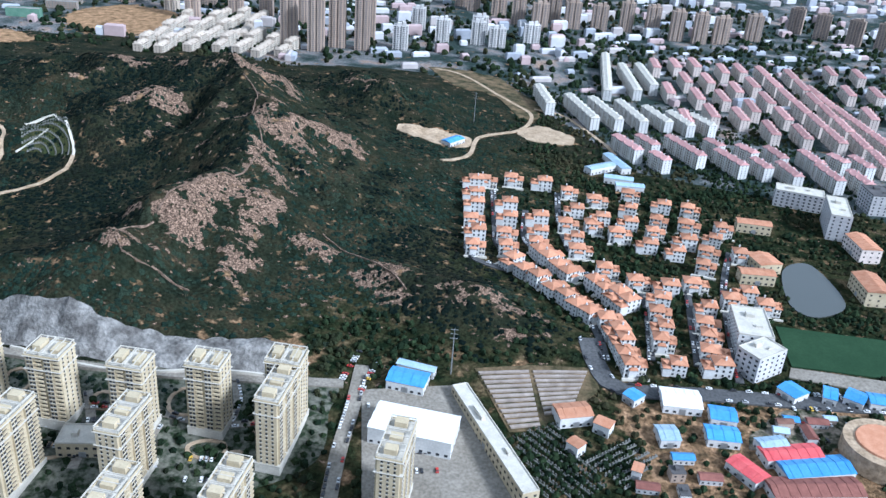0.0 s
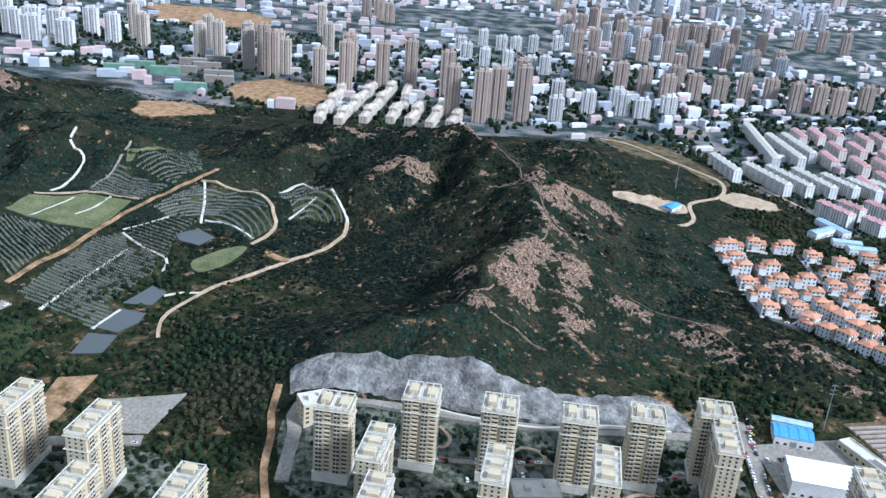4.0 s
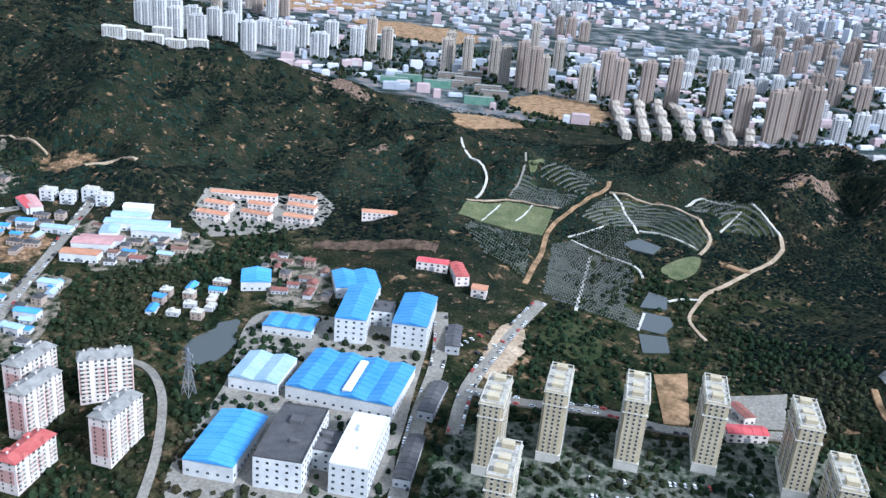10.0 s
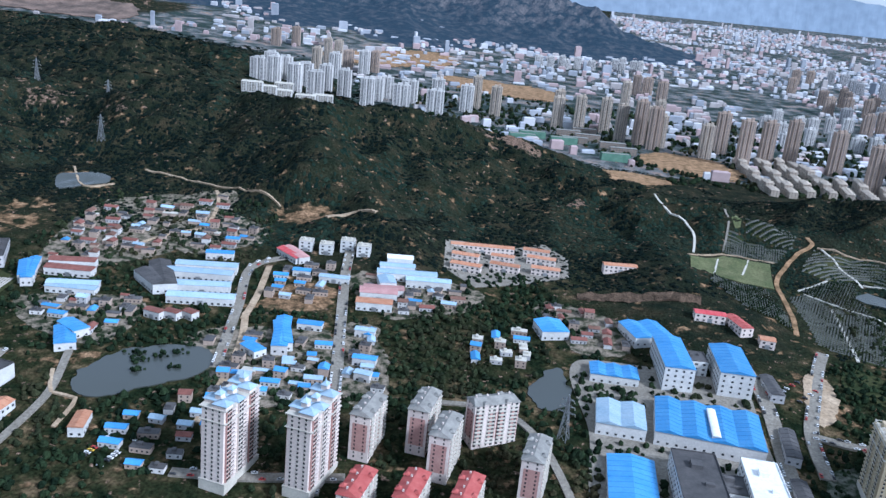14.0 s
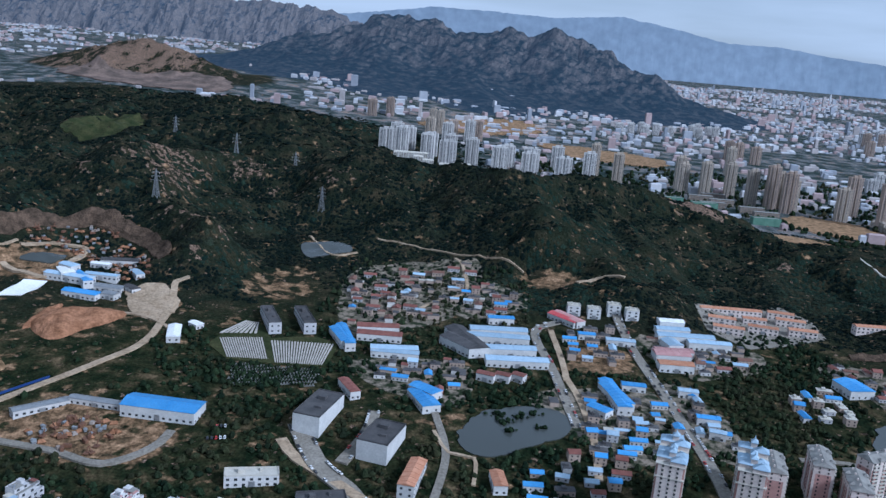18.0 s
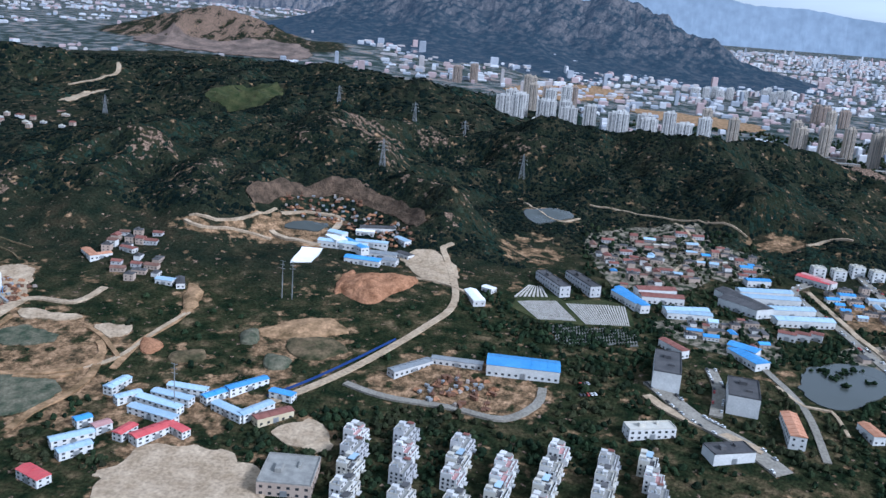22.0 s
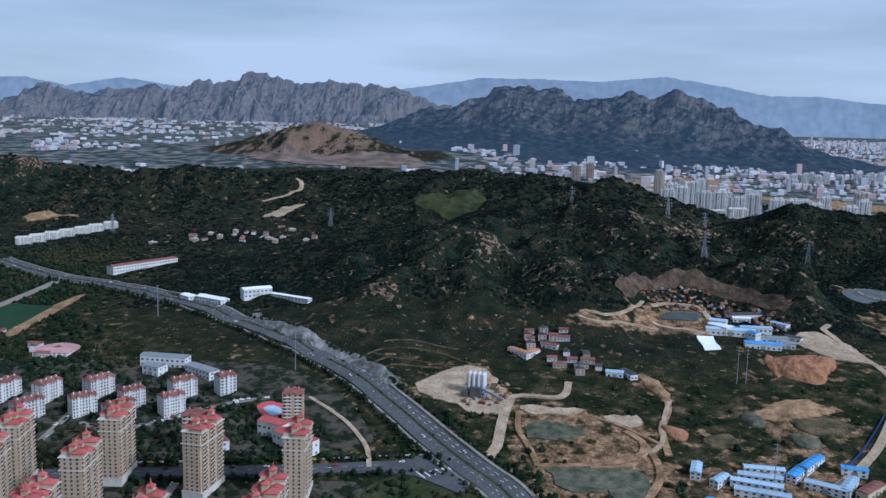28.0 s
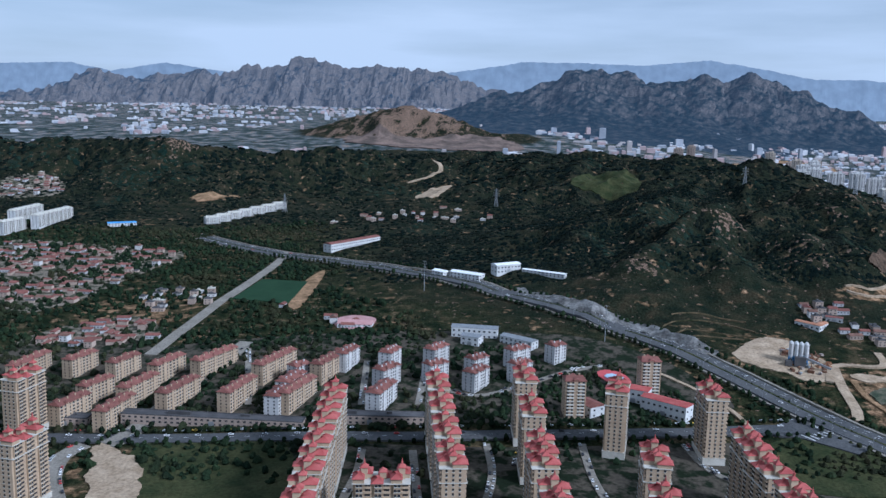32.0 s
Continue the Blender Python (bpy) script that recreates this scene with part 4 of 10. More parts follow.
def villa_house(kind, wall, roofing, wide):
    """A three-storey villa: stepped white masses under hipped terracotta roofs."""
    body, roof, panes, terrace = Shape(), Shape(), Shape(), Shape()
    w = wide / 2
    body.box(-w, w * 0.35, -6, 5.5, -4, 8.6), body.box(w * 0.35, w, -4.2, 6.5, -4, 6.0), body.box(-w * 0.6, w * 0.1, -7.4, -6, -4, 5.6)
    roof.hip(-w - 0.6, w * 0.35 + 0.5, -6.7, 6.2, 8.8, 2.5), roof.hip(w * 0.35 - 0.4, w + 0.6, -4.9, 7.2, 6.2, 2.2), roof.hip(-w * 0.6 - 0.4, w * 0.1 + 0.4, -8, -5.2, 5.8, 1.3)
    front_windows(panes, -w, w * 0.35, -6, 0, 3, 2.9, 3, 1.4, 1.5, -1), front_windows(panes, w * 0.35, w, -4.2, 0, 2, 2.9, 2, 1.3, 1.5, -1)
    front_windows(panes, -w, w * 0.35, 5.5, 0, 3, 2.9, 3, 1.4, 1.5, 1)
    side_windows(panes, -6, 5.5, -w, 0, 3, 2.9, 3, 1.2, 1.5, -1), side_windows(panes, -4, 6.5, w, 0, 2, 2.9, 3, 1.2, 1.5, 1)
    terrace.box(-w - 1.5, w + 1.5, -9.5, -7.4, -4, 0.8), terrace.box(w * 0.45, w * 0.95, -5.4, -4.2, 2.8, 3.8, True)
    ch = Shape()
    ch.box(-w * 0.5, -w * 0.5 + 1, 1.5, 2.5, 8.8, 12.2)
    ob = empty(kind)
    part("wall", body, wall, ob), part("roof", roof, roofing, ob, "terracotta tiled hip roof")
    part("glazing", panes, M_GLASS, ob)["kind"] = "stuff"
    part("terrace", terrace, M_TRIM, ob), part("chimney", ch, wall, ob)
    return tagged(ob, "white villa with terracotta roofs among garden trees", "villa", "villas of the estate")


def shed_hall(kind, length, width, height, roofing, wall, label, category="hall", gables=1, curved=False, rows=1, flat=False):
    """A factory hall or warehouse with one or more roof spans along x, ribs, a door and window bands."""
    L, W = length / 2, width / 2
    body, roof, panes, ribs, door = Shape(), Shape(), Shape(), Shape(), Shape()
    body.box(-L, L, -W, W, -4, height)
    span = width / gables
    pitch = min(2.6, span * 0.13)
    if flat:
        roof.box(-L, L, -W, -W + 0.5, height, height + 1), roof.box(-L, L, W - 0.5, W, height, height + 1)
        roof.box(-L, -L + 0.5, -W, W, height, height + 1), roof.box(L - 0.5, L, -W, W, height, height + 1)
        roof.box(-L + 0.5, L - 0.5, -W + 0.5, W - 0.5, height, height + 0.25)
        ribs.box(-L * 0.5, -L * 0.25, -W * 0.3, W * 0.2, height, height + 3), ribs.box(L * 0.3, L * 0.4, W * 0.1, W * 0.5, height, height + 2)
    else:
        for g in range(gables):
            y0, y1 = -W + g * span, -W + (g + 1) * span
            if curved:
                roof.vault(-L - 0.5, L + 0.5, y0 - 0.2, y1 + 0.2, height, span * 0.16)
            else:
                roof.hip(-L - 0.5, L + 0.5, y0 - 0.3, y1 + 0.3, height + 0.15, pitch, 0.0, 0.25)
                n = int(length / 6)
                for i in range(n):
                    x = -L + (i + 0.5) * length / n
                    ribs.beam((x, y0, height + 0.28), (x, (y0 + y1) / 2, height + pitch + 0.28), 0.22)
                    ribs.beam((x, (y0 + y1) / 2, height + pitch + 0.28), (x, y1, height + 0.28), 0.22)
    n = max(2, int(length / 5))
    st = height / max(rows, 1)
    for out, y in ((-1, -W), (1, W)):
        front_windows(panes, -L, L, y, 0, rows, st, n, 2.2, min(1.8, st * 0.45), out)
    for out, x in ((-1, -L), (1, L)):
        side_windows(panes, -W, W, x, 0, rows, st, max(2, int(width / 6)), 1.8, min(1.6, st * 0.45), out)
    door.box(-2.2, 2.2, -W - 0.15, -W, -3, min(4.2, height * 0.7))
    ob = empty(kind)
    part("wall", body, wall, ob), part("roof", roof, roofing, ob), part("roof_ribs", ribs, roofing, ob)
    if panes.f:
        part("glazing", panes, M_GLASS, ob)["kind"] = "stuff"
    part("door", door, M_STEEL, ob)
    return tagged(ob, label, category)


def small_house(kind, length, width, height, wall, roofing, label, group, gable=True):
    L, W = length / 2, width / 2
    body, roof, panes = Shape(), Shape(), Shape()
    body.box(-L, L, -W, W, -3, height)
    if gable:
        body.add([(-L, -W, height), (-L, W, height), (-L, 0, height + W * 0.5), (L, -W, height), (L, W, height), (L, 0, height + W * 0.5)], [(1, 0, 2), (3, 4, 5)])
        roof.hip(-L - 0.4, L + 0.4, -W - 0.5, W + 0.5, height + 0.1, W * 0.55, 0.0, 0.18)
    else:
        roof.box(-L - 0.2, L + 0.2, -W - 0.2, W + 0.2, height, height + 0.35, True)
        roof.box(-L * 0.4, L * 0.1, -W * 0.4, W * 0.6, height, height + 2.2)
    floors = max(1, int(height / 3))
    front_windows(panes, -L, L, -W, 0, floors, 2.9, max(2, int(length / 3.5)), 1.3, 1.3, -1)
    front_windows(panes, -L, L, W, 0, floors, 2.9, max(2, int(length / 3.5)), 1.3, 1.3, 1)
    ob = part(kind, body, wall)
    part("roof", roof, roofing, ob), part("glazing", panes, M_GLASS, ob)
    return tagged(ob, label, "house", group)


def lattice_pylon():
    """A steel transmission tower, 36 m high."""
    s, arms, ins = Shape(), Shape(), Shape()
    levels = [(0, 3.6), (8, 2.7), (15, 2.0), (22, 1.3), (28, 0.9), (36, 0.25)]
    for (z0, r0), (z1, r1) in zip(levels, levels[1:]):
        p = [(sx * r0, sy * r0, z0) for sx, sy in ((-1, -1), (1, -1), (1, 1), (-1, 1))]
        q = [(sx * r1, sy * r1, z1) for sx, sy in ((-1, -1), (1, -1), (1, 1), (-1, 1))]
        for i in range(4):
            j = (i + 1) % 4
            s.beam(p[i], q[i], 0.42), s.beam(p[i], q[j], 0.26), s.beam(p[j], q[i], 0.26), s.beam(q[i], q[j], 0.26)
    for z, w in ((22, 6.5), (27, 5.5), (32, 4.5)):
        for sx in (-1, 1):
            arms.beam((0, -0.5, z), (sx * w, 0, z + 0.3), 0.3), arms.beam((0, 0.5, z), (sx * w, 0, z + 0.3), 0.3), arms.beam((0, 0, z + 1.8), (sx * w, 0, z + 0.3), 0.25)
            ins.drum(sx * w, 0, z - 1.6, z + 0.2, 0.2, 0.2, 6)
    ob = empty("pylon")
    part("lattice", s, M_STEEL, ob), part("cross_arms", arms, M_STEEL, ob), part("insulators", ins, M_TRIM, ob)
    return tagged(ob, "grey steel lattice pylon standing on the hill", "pylon", "power line")


def mast():
    s = Shape()
    s.drum(0, 0, -1, 38, 0.55, 0.2, 6)
    ob = empty("lattice_mast")
    part("pole", s, M_STEEL, ob)
    a = Shape()
    for z in (30, 33.5, 37):
        a.beam((-2.6, 0, z), (2.6, 0, z), 0.28)
    part("cross_arms", a, M_STEEL, ob)
    return tagged(ob, "slim grey steel power pole with short cross arms", "power pole", "power line")


def car(paint):
    b, g, w = Shape(), Shape(), Shape()
    b.box(-2.2, 2.2, -0.9, 0.9, 0.3, 0.95, True)
    v = [(-1.5, -0.8, 0.95), (1.1, -0.8, 0.95), (1.1, 0.8, 0.95), (-1.5, 0.8, 0.95), (-1.1, -0.68, 1.45), (0.5, -0.68, 1.45), (0.5, 0.68, 1.45), (-1.1, 0.68, 1.45)]
    g.add(v, [(0, 1, 5, 4), (1, 2, 6, 5), (2, 3, 7, 6), (3, 0, 4, 7)])
    b.add([v[4], v[5], v[6], v[7]], [(0, 1, 2, 3)])
    for x in (-1.35, 1.35):
        w.box(x - 0.33, x + 0.33, -0.92, 0.92, 0, 0.62)
    ob = part("car", b, paint)
    part("cabin_glass", g, M_GLASS, ob), part("wheels", w, M_TYRE, ob)
    return tagged(ob, "parked car standing on the paved ground", "car", "parked cars")


# -- ground covers
def smooth_line(pts, step=8.0, closed=False):
    p = [Vector((*q, 0)) for q in pts]
    n = len(p)
    out = []
    for i in range(n if closed else n - 1):
        a, b, c, d = (p[(i + k - 1) % n] if closed else p[min(max(i + k - 1, 0), n - 1)] for k in range(4))
        m = max(2, int((c - b).length / step))
        for j in range(m):
            t = j / m
            out.append(0.5 * (2 * b + (c - a) * t + (2 * a - 5 * b + 4 * c - d) * t * t + (3 * b - a - 3 * c + d) * t ** 3))
    if not closed:
        out.append(p[-1])
    return np.array([(v.x, v.y) for v in out])


SOIL = []     # outlines of bare soil, which thins out into the grass round them


def clear_inside(line, keep_trees):
    if not keep_trees:
        poly = [tuple(p) for p in line]
        (x0, y0), (x1, y1) = line.min(0), line.max(0)
        gx, gy = np.meshgrid(np.arange(x0, x1, 3.0), np.arange(y0, y1, 3.0))
        hit = inside(gx, gy, poly)
        for x, y in zip(gx[hit], gy[hit]):
            take(x, y, 1.4)


def patch(name, pts, mat, label="", lift=0.7, sharp=False, level=None, keep_trees=False, category="ground", kind="structure", wobble=0.0):
    """A draped cover of ground inside an outline."""
    line = np.array(pts, float) if sharp else smooth_line(pts, 3.0 if wobble else 6.0, True)
    if sharp:
        fine = []
        for a, b in zip(line, np.roll(line, -1, 0)):
            m = max(1, int(np.hypot(*(b - a)) / 6))
            fine += [a + (b - a) * j / m for j in range(m)]
        line = np.array(fine)
    if wobble:
        if mat in (M_DIRT, M_CLAY, M_SAND, M_SCRUB, M_NET):
            SOIL.append(([tuple(p) for p in line], 0.52 if mat is M_SCRUB else 0.85))
        if mat in (M_DIRT, M_SCRUB, M_CLAY) and line[:, 1].max() < 1200 and len(line) > 4:
            clear_inside(line, keep_trees)
            return None
        line = line + wobble * np.stack([fbm(line[:, 0], line[:, 1], 26, 5, 2), fbm(line[:, 0], line[:, 1], 26, 5, 8)], -1)
        line = line + 3.5 * np.stack([fbm(line[:, 0], line[:, 1], 7, 3, 12), fbm(line[:, 0], line[:, 1], 7, 3, 18)], -1)
    c = line.mean(0)
    reach = np.max(np.hypot(*(line - c).T))
    rings = max(2, int(reach / 6))
    n = len(line)
    pts3 = [c[None]]
    for k in range(1, rings + 1):
        pts3.append(c + (line - c) * k / rings)
    xy = np.concatenate(pts3)
    z = np.full(len(xy), level) if level is not None else terrain(xy[:, 0], xy[:, 1]) + lift
    verts = [tuple(v) for v in np.column_stack([xy, z])]
    faces = [(0, 1 + i, 1 + (i + 1) % n) for i in range(n)]
    for k in range(rings - 1):
        a, b = 1 + k * n, 1 + (k + 1) * n
        faces += [(a + i, b + i, b + (i + 1) % n, a + (i + 1) % n) for i in range(n)]
    e = 1 + (rings - 1) * n
    skirt = [(line[i][0], line[i][1], verts[e + i][2] - 2.2) for i in range(n)]
    s = len(verts)
    verts += skirt
    faces += [(e + i, s + i, s + (i + 1) % n, e + (i + 1) % n) for i in range(n)]
    ob = mesh_ob(name, verts, faces, mat, smooth=False)
    clear_inside(line, keep_trees)
    return tagged(ob, label, category, kind=kind)


KERBSIDE = {"estate_drive", "village_street", "factory_street", "lower_street", "curved_street", "estate_lane", "street", "valley_road", "warehouse_road"}
CAR_RNG = random.Random(5)
LOTS = {}


def park_along(line, offset, lift):
    """Cars along a kerb, past what one could count."""
    for x, y, a in along(line, 5.6, offset):
        if CAR_RNG.random() < 0.42:
            stand_car(x, y, a, lift)


def stand_car(x, y, a, lift):
    k = CAR_RNG.choice((0, 0, 0, 1, 1, 2, 2, 3))
    paint, glass = LOTS.setdefault(k, Shape()), LOTS.setdefault("glass", Shape())
    a = radians(a + CAR_RNG.uniform(-2, 2))
    c, s, z = math.cos(a), math.sin(a), ground_z(x, y) + lift + 0.05
    h = CAR_RNG.uniform(1.4, 1.8)

    def put(shape, verts, faces):
        shape.add([(x + u * c - v * s, y + u * s + v * c, z + w) for u, v, w in verts], faces)

    body = [(u, v, w) for w in (0.25, 0.95) for u, v in ((-2.2, -0.9), (2.2, -0.9), (2.2, 0.9), (-2.2, 0.9))]
    cab = [(-1.6, -0.8, 0.95), (1.1, -0.8, 0.95), (1.1, 0.8, 0.95), (-1.6, 0.8, 0.95), (-1.2, -0.68, h), (0.5, -0.68, h), (0.5, 0.68, h), (-1.2, 0.68, h)]
    put(paint, body, [(0, 1, 5, 4), (1, 2, 6, 5), (2, 3, 7, 6), (3, 0, 4, 7), (4, 5, 6, 7)])
    put(glass, cab[:], [(0, 1, 5, 4), (1, 2, 6, 5), (2, 3, 7, 6), (3, 0, 4, 7)])
    put(paint, cab[4:], [(0, 1, 2, 3)])


def kerbside_cars():
    root = empty("parked_cars")
    for k, s in LOTS.items():
        part("cabin_glass" if k == "glass" else "car_bodies", s, M_GLASS if k == "glass" else CAR_PAINTS[k], root)["kind"] = "stuff"
    tagged(root, "cars parked close along the kerbs of the streets", "cars", kind="stuff")


def ribbon(name, pts, width, mat, label="", lift=0.95, level=None, height=0.0, kind="structure", offset=0.0, category="road", clear=1.5, step=8.0, end_lift=None):
    """A road, path or wall along a line."""
    line = smooth_line(pts, step)
    d = np.gradient(line, axis=0)
    d /= np.hypot(d[:, 0], d[:, 1])[:, None] + 1e-9
    nrm = np.stack([-d[:, 1], d[:, 0]], -1)
    mid = line + nrm * offset
    z = terrain(mid[:, 0], mid[:, 1])
    if width > 6:
        z = np.maximum(z, np.convolve(np.pad(z, 2, mode="edge"), np.ones(5) / 5, "valid"))
    z = z + lift
    a, b = mid + nrm * width / 2, mid - nrm * width / 2
    n = len(mid)
    low = 2.5
    v = np.concatenate([np.column_stack([a, z + height]), np.column_stack([b, z + height]), np.column_stack([a, z - low]), np.column_stack([b, z - low])])
    f = []
    for i in range(n - 1):
        f += [(n + i, n + i + 1, i + 1, i), (2 * n + i, i, i + 1, 2 * n + i + 1), (3 * n + i, 3 * n + i + 1, n + i + 1, n + i)]
    f += [(0, 2 * n, 3 * n, n), (n - 1, 2 * n - 1, 4 * n - 1, 3 * n - 1)]
    ob = mesh_ob(name, [tuple(q) for q in v], f, mat)
    if clear:
        for p in mid:
            take(p[0], p[1], width / 2 + clear)
    if name in KERBSIDE:
        for side in (-1, 1):
            park_along(pts, side * (width / 2 - 1.3), lift)
    return tagged(ob, label, category, kind=kind)


def mound(name, pts, height, mat, label, category="earth heap"):
    """A rounded heap of soil inside an outline, gullied on its flanks."""
    line = smooth_line(pts, 4.0, True)
    c = line.mean(0)
    n, rings = len(line), 12
    rows = []
    for k in range(rings + 1):
        f = 1 - k / (rings + 0.0)
        xy = c + (line - c) * max(f, 0.02)
        xy = xy + 4.5 * f * np.stack([fbm(xy[:, 0], xy[:, 1], 13, 4, 2), fbm(xy[:, 0], xy[:, 1], 13, 4, 8)], -1)
        up = height * (1 - f ** 2.2) ** 0.8
        z = terrain(xy[:, 0], xy[:, 1]) + up * (0.85 + 0.6 * fbm(xy[:, 0], xy[:, 1], 16, 4, 21)) + (0.6 if k else -1.5)
        rows.append(np.column_stack([xy, z]))
    idx = np.arange(n * (rings + 1)).reshape(rings + 1, n)
    nxt = np.roll(idx, -1, 1)
    f = np.stack([idx[:-1], nxt[:-1], nxt[1:], idx[1:]], -1).reshape(-1, 4)
    poly = [tuple(p) for p in line]
    SOIL.append((poly, 0.8))
    x0, y0 = line.min(0)
    x1, y1 = line.max(0)
    px, py = np.meshgrid(np.arange(x0, x1, 3.0), np.arange(y0, y1, 3.0))
    hit = inside(px, py, poly)
    for x, y in zip(px[hit], py[hit]):
        take(x, y, 1.4)
    return tagged(mesh_ob(name, np.concatenate(rows), f, mat), label, category)


def bank(name, pts, depth, rise, mat, label, category="embankment"):
    """A rough cut face that climbs away from a line, with an uneven top edge."""
    line = smooth_line(pts, 5.0)
    d = np.gradient(line, axis=0)
    d /= np.hypot(d[:, 0], d[:, 1])[:, None] + 1e-9
    nrm = np.stack([-d[:, 1], d[:, 0]], -1)
    n, rows = len(line), []
    u = np.arange(n) * 5.0
    end = np.clip(np.minimum(u, u[-1] - u) / 30, 0.12, 1)
    for k in range(10):
        v = min(k / 8, 1.0)
        jut = fbm(u, np.full(n, v * depth), 12, 4, 5) * 4.5 * (k > 0)
        tall = rise * end * (0.75 + 0.55 * fbm(u, u * 0, 40, 3, 9))
        xy = line + nrm * (depth * (k / 8) + jut)[:, None]
        z = terrain(xy[:, 0], xy[:, 1]) + tall * v ** 0.7 + fbm(u, np.full(n, v * depth), 8, 4, 15) * 3.0 + 0.5
        rows.append(np.column_stack([xy, z if k < 9 else z - tall - 6]))
        for x, y in xy:
            take(x, y, 3.5)
    v = np.concatenate(rows)
    idx = np.arange(n * 10).reshape(10, n)
    f = np.stack([idx[:-1, :-1], idx[:-1, 1:], idx[1:, 1:], idx[1:, :-1]], -1).reshape(-1, 4)
    return tagged(mesh_ob(name, v, f, mat), label, category, kind="structure")


def along(pts, gap, offset=0.0):
    """Places and headings every `gap` metres along a line."""
    line = smooth_line(pts, 2.0)
    s = np.concatenate([[0], np.cumsum(np.hypot(*np.diff(line, axis=0).T))])
    for q in np.arange(gap / 2, s[-1], gap):
        x, y = np.interp(q, s, line[:, 0]), np.interp(q, s, line[:, 1])
        x2, y2 = np.interp(q + 1, s, line[:, 0]), np.interp(q + 1, s, line[:, 1])
        a = math.atan2(y2 - y, x2 - x)
        yield x - math.sin(a) * offset, y + math.cos(a) * offset, math.degrees(a)

# ---- things that stand on the ground ----
RNG = random.Random(11)


def cream_point(x, y, yaw):
    occupy(x, y, yaw, 26, 20, 2)
    return place("cream_point", lambda: tower_block("cream_tower", 22, 19, 17, 2.95, M_BEIGE, M_TRIM, "cream rendered apartment tower with open concrete roof frames", 2), x, y, yaw)


def cream_slab(x, y, yaw):
    occupy(x, y, yaw, 38, 17, 2)
    return place("cream_slab", lambda: tower_block("cream_tower", 36, 15, 17, 2.95, M_BEIGE, M_TRIM, "long cream rendered apartment tower with stepped roof frames", 3), x, y, yaw)


def brick_tower(x, y, yaw):
    occupy(x, y, yaw, 42, 18, 2)
    return place("brick_tower", lambda: tower_block("brick_tower", 40, 18, 19, 2.95, M_PINKISH, M_TRIM, "pink apartment tower with brick-red sides and pale roofs", 3, "pale"), x, y, yaw)


def brick_slab(x, y, yaw, top="grey"):
    occupy(x, y, yaw, 36, 15, 2)
    if top == "red":
        return place("brick_low", lambda: slab_block("brick_block", 34, 14, 7, M_PINKISH, M_ROOF_RED, "brick apartment block under a red roof", "brick blocks by the village"), x, y, yaw)
    return place("brick_slab", lambda: slab_block("brick_block", 34, 14, 11, M_PINKISH, M_DECK, "brick-red apartment block under a grey roof", "brick blocks by the village"), x, y, yaw)


def red_tower(x, y, yaw):
    occupy(x, y, yaw, 34, 17, 2)
    return place("red_tower", lambda: tower_block("red_roofed_tower", 32, 16, 17, 2.95, M_OCHRE, M_TRIM, "cream apartment tower under stepped red tiled roofs", 3, "tiles"), x, y, yaw)


def between(a, b, n):
    yaw = math.degrees(math.atan2(b[1] - a[1], b[0] - a[0]))
    for i in range(n):
        t = 0.5 if n == 1 else i / (n - 1)
        yield a[0] + t * (b[0] - a[0]), a[1] + t * (b[1] - a[1]), yaw


def small_tower(x, y, yaw):
    occupy(x, y, yaw, 18, 16, 2)
    return place("small_tower", lambda: slab_block("stair_tower_block", 17, 15, 11, M_OCHRE, M_ROOF_DULL, "slim cream apartment tower with a red roof", "slim towers"), x, y, yaw)


def red_tower_row(a, b, n):
    for x, y, yaw in between(a, b, n):
        red_tower(x, y, 82 if n == 1 else yaw)


def villa(x, y, yaw):
    occupy(x, y, yaw, 17, 16, 0)
    k = RNG.randrange(3)
    return place("villa%d" % k, lambda: villa_house("villa", M_WHITE, M_TERRA, (17, 19, 15)[k]), x, y, yaw + RNG.choice((0, 0, 180)) + RNG.uniform(-4, 4), sink=-0.2, size=(1.12, 1.08, RNG.choice((1.15, 1.3, 1.4))))


def villa_row(a, b, n):
    for x, y, yaw in between(a, b, n):
        villa(x, y, yaw + 90)


def walk_up(x, y, yaw, length, width, height, wall, roofing):
    floors = max(2, round(height / 2.9))
    size = max(18, 12 * round(length / 12))
    occupy(x, y, yaw, length, width, 2)
    name = wall.name.split("_")[0]
    key = ("walk_up", size, floors, wall.name, roofing.name)
    return place(key, lambda: slab_block("walk_up_block", size, 12, floors, wall, roofing, name + " walk-up apartment block with a " + roofing.name.replace("_", " ") + " roof", name + " walk-up blocks"),
                 x, y, yaw, size=(length / size, width / 12, 1))


def walk_up_row(a, b, n, wall):
    gap = math.hypot(b[0] - a[0], b[1] - a[1]) / max(1, n - 1) if n > 1 else 40
    roofing = {"cream_render": M_TRIM, "grey_cladding": M_GREYROOF, "tan_cladding": M_DECK, "sand_render": M_TOWNHOUSE}.get(wall.name, M_ROOF_PINK)
    for x, y, yaw in between(a, b, n):
        walk_up(x, y, yaw, min(60, max(13, gap - 4)), 12, 13 if wall is M_TOWNHOUSE else 18, wall, roofing)


TOWN = {"tan": (M_TAN, "tan", ((24, 15, 30), (26, 15, 28))), "brown": (M_TAN, "brown", ((26, 15, 19), (30, 14, 17))), "white": (M_PALEWALL, "pale", ((24, 14, 13), (28, 13, 11))),
        "slab": (M_PALEWALL, "off-white", ((38, 14, 17), (30, 15, 20))), "grey": (M_GREYWALL, "grey", ((26, 15, 18), (32, 14, 15))), "cream": (M_TOWNHOUSE, "cream", ((22, 17, 25), (24, 16, 22)))}


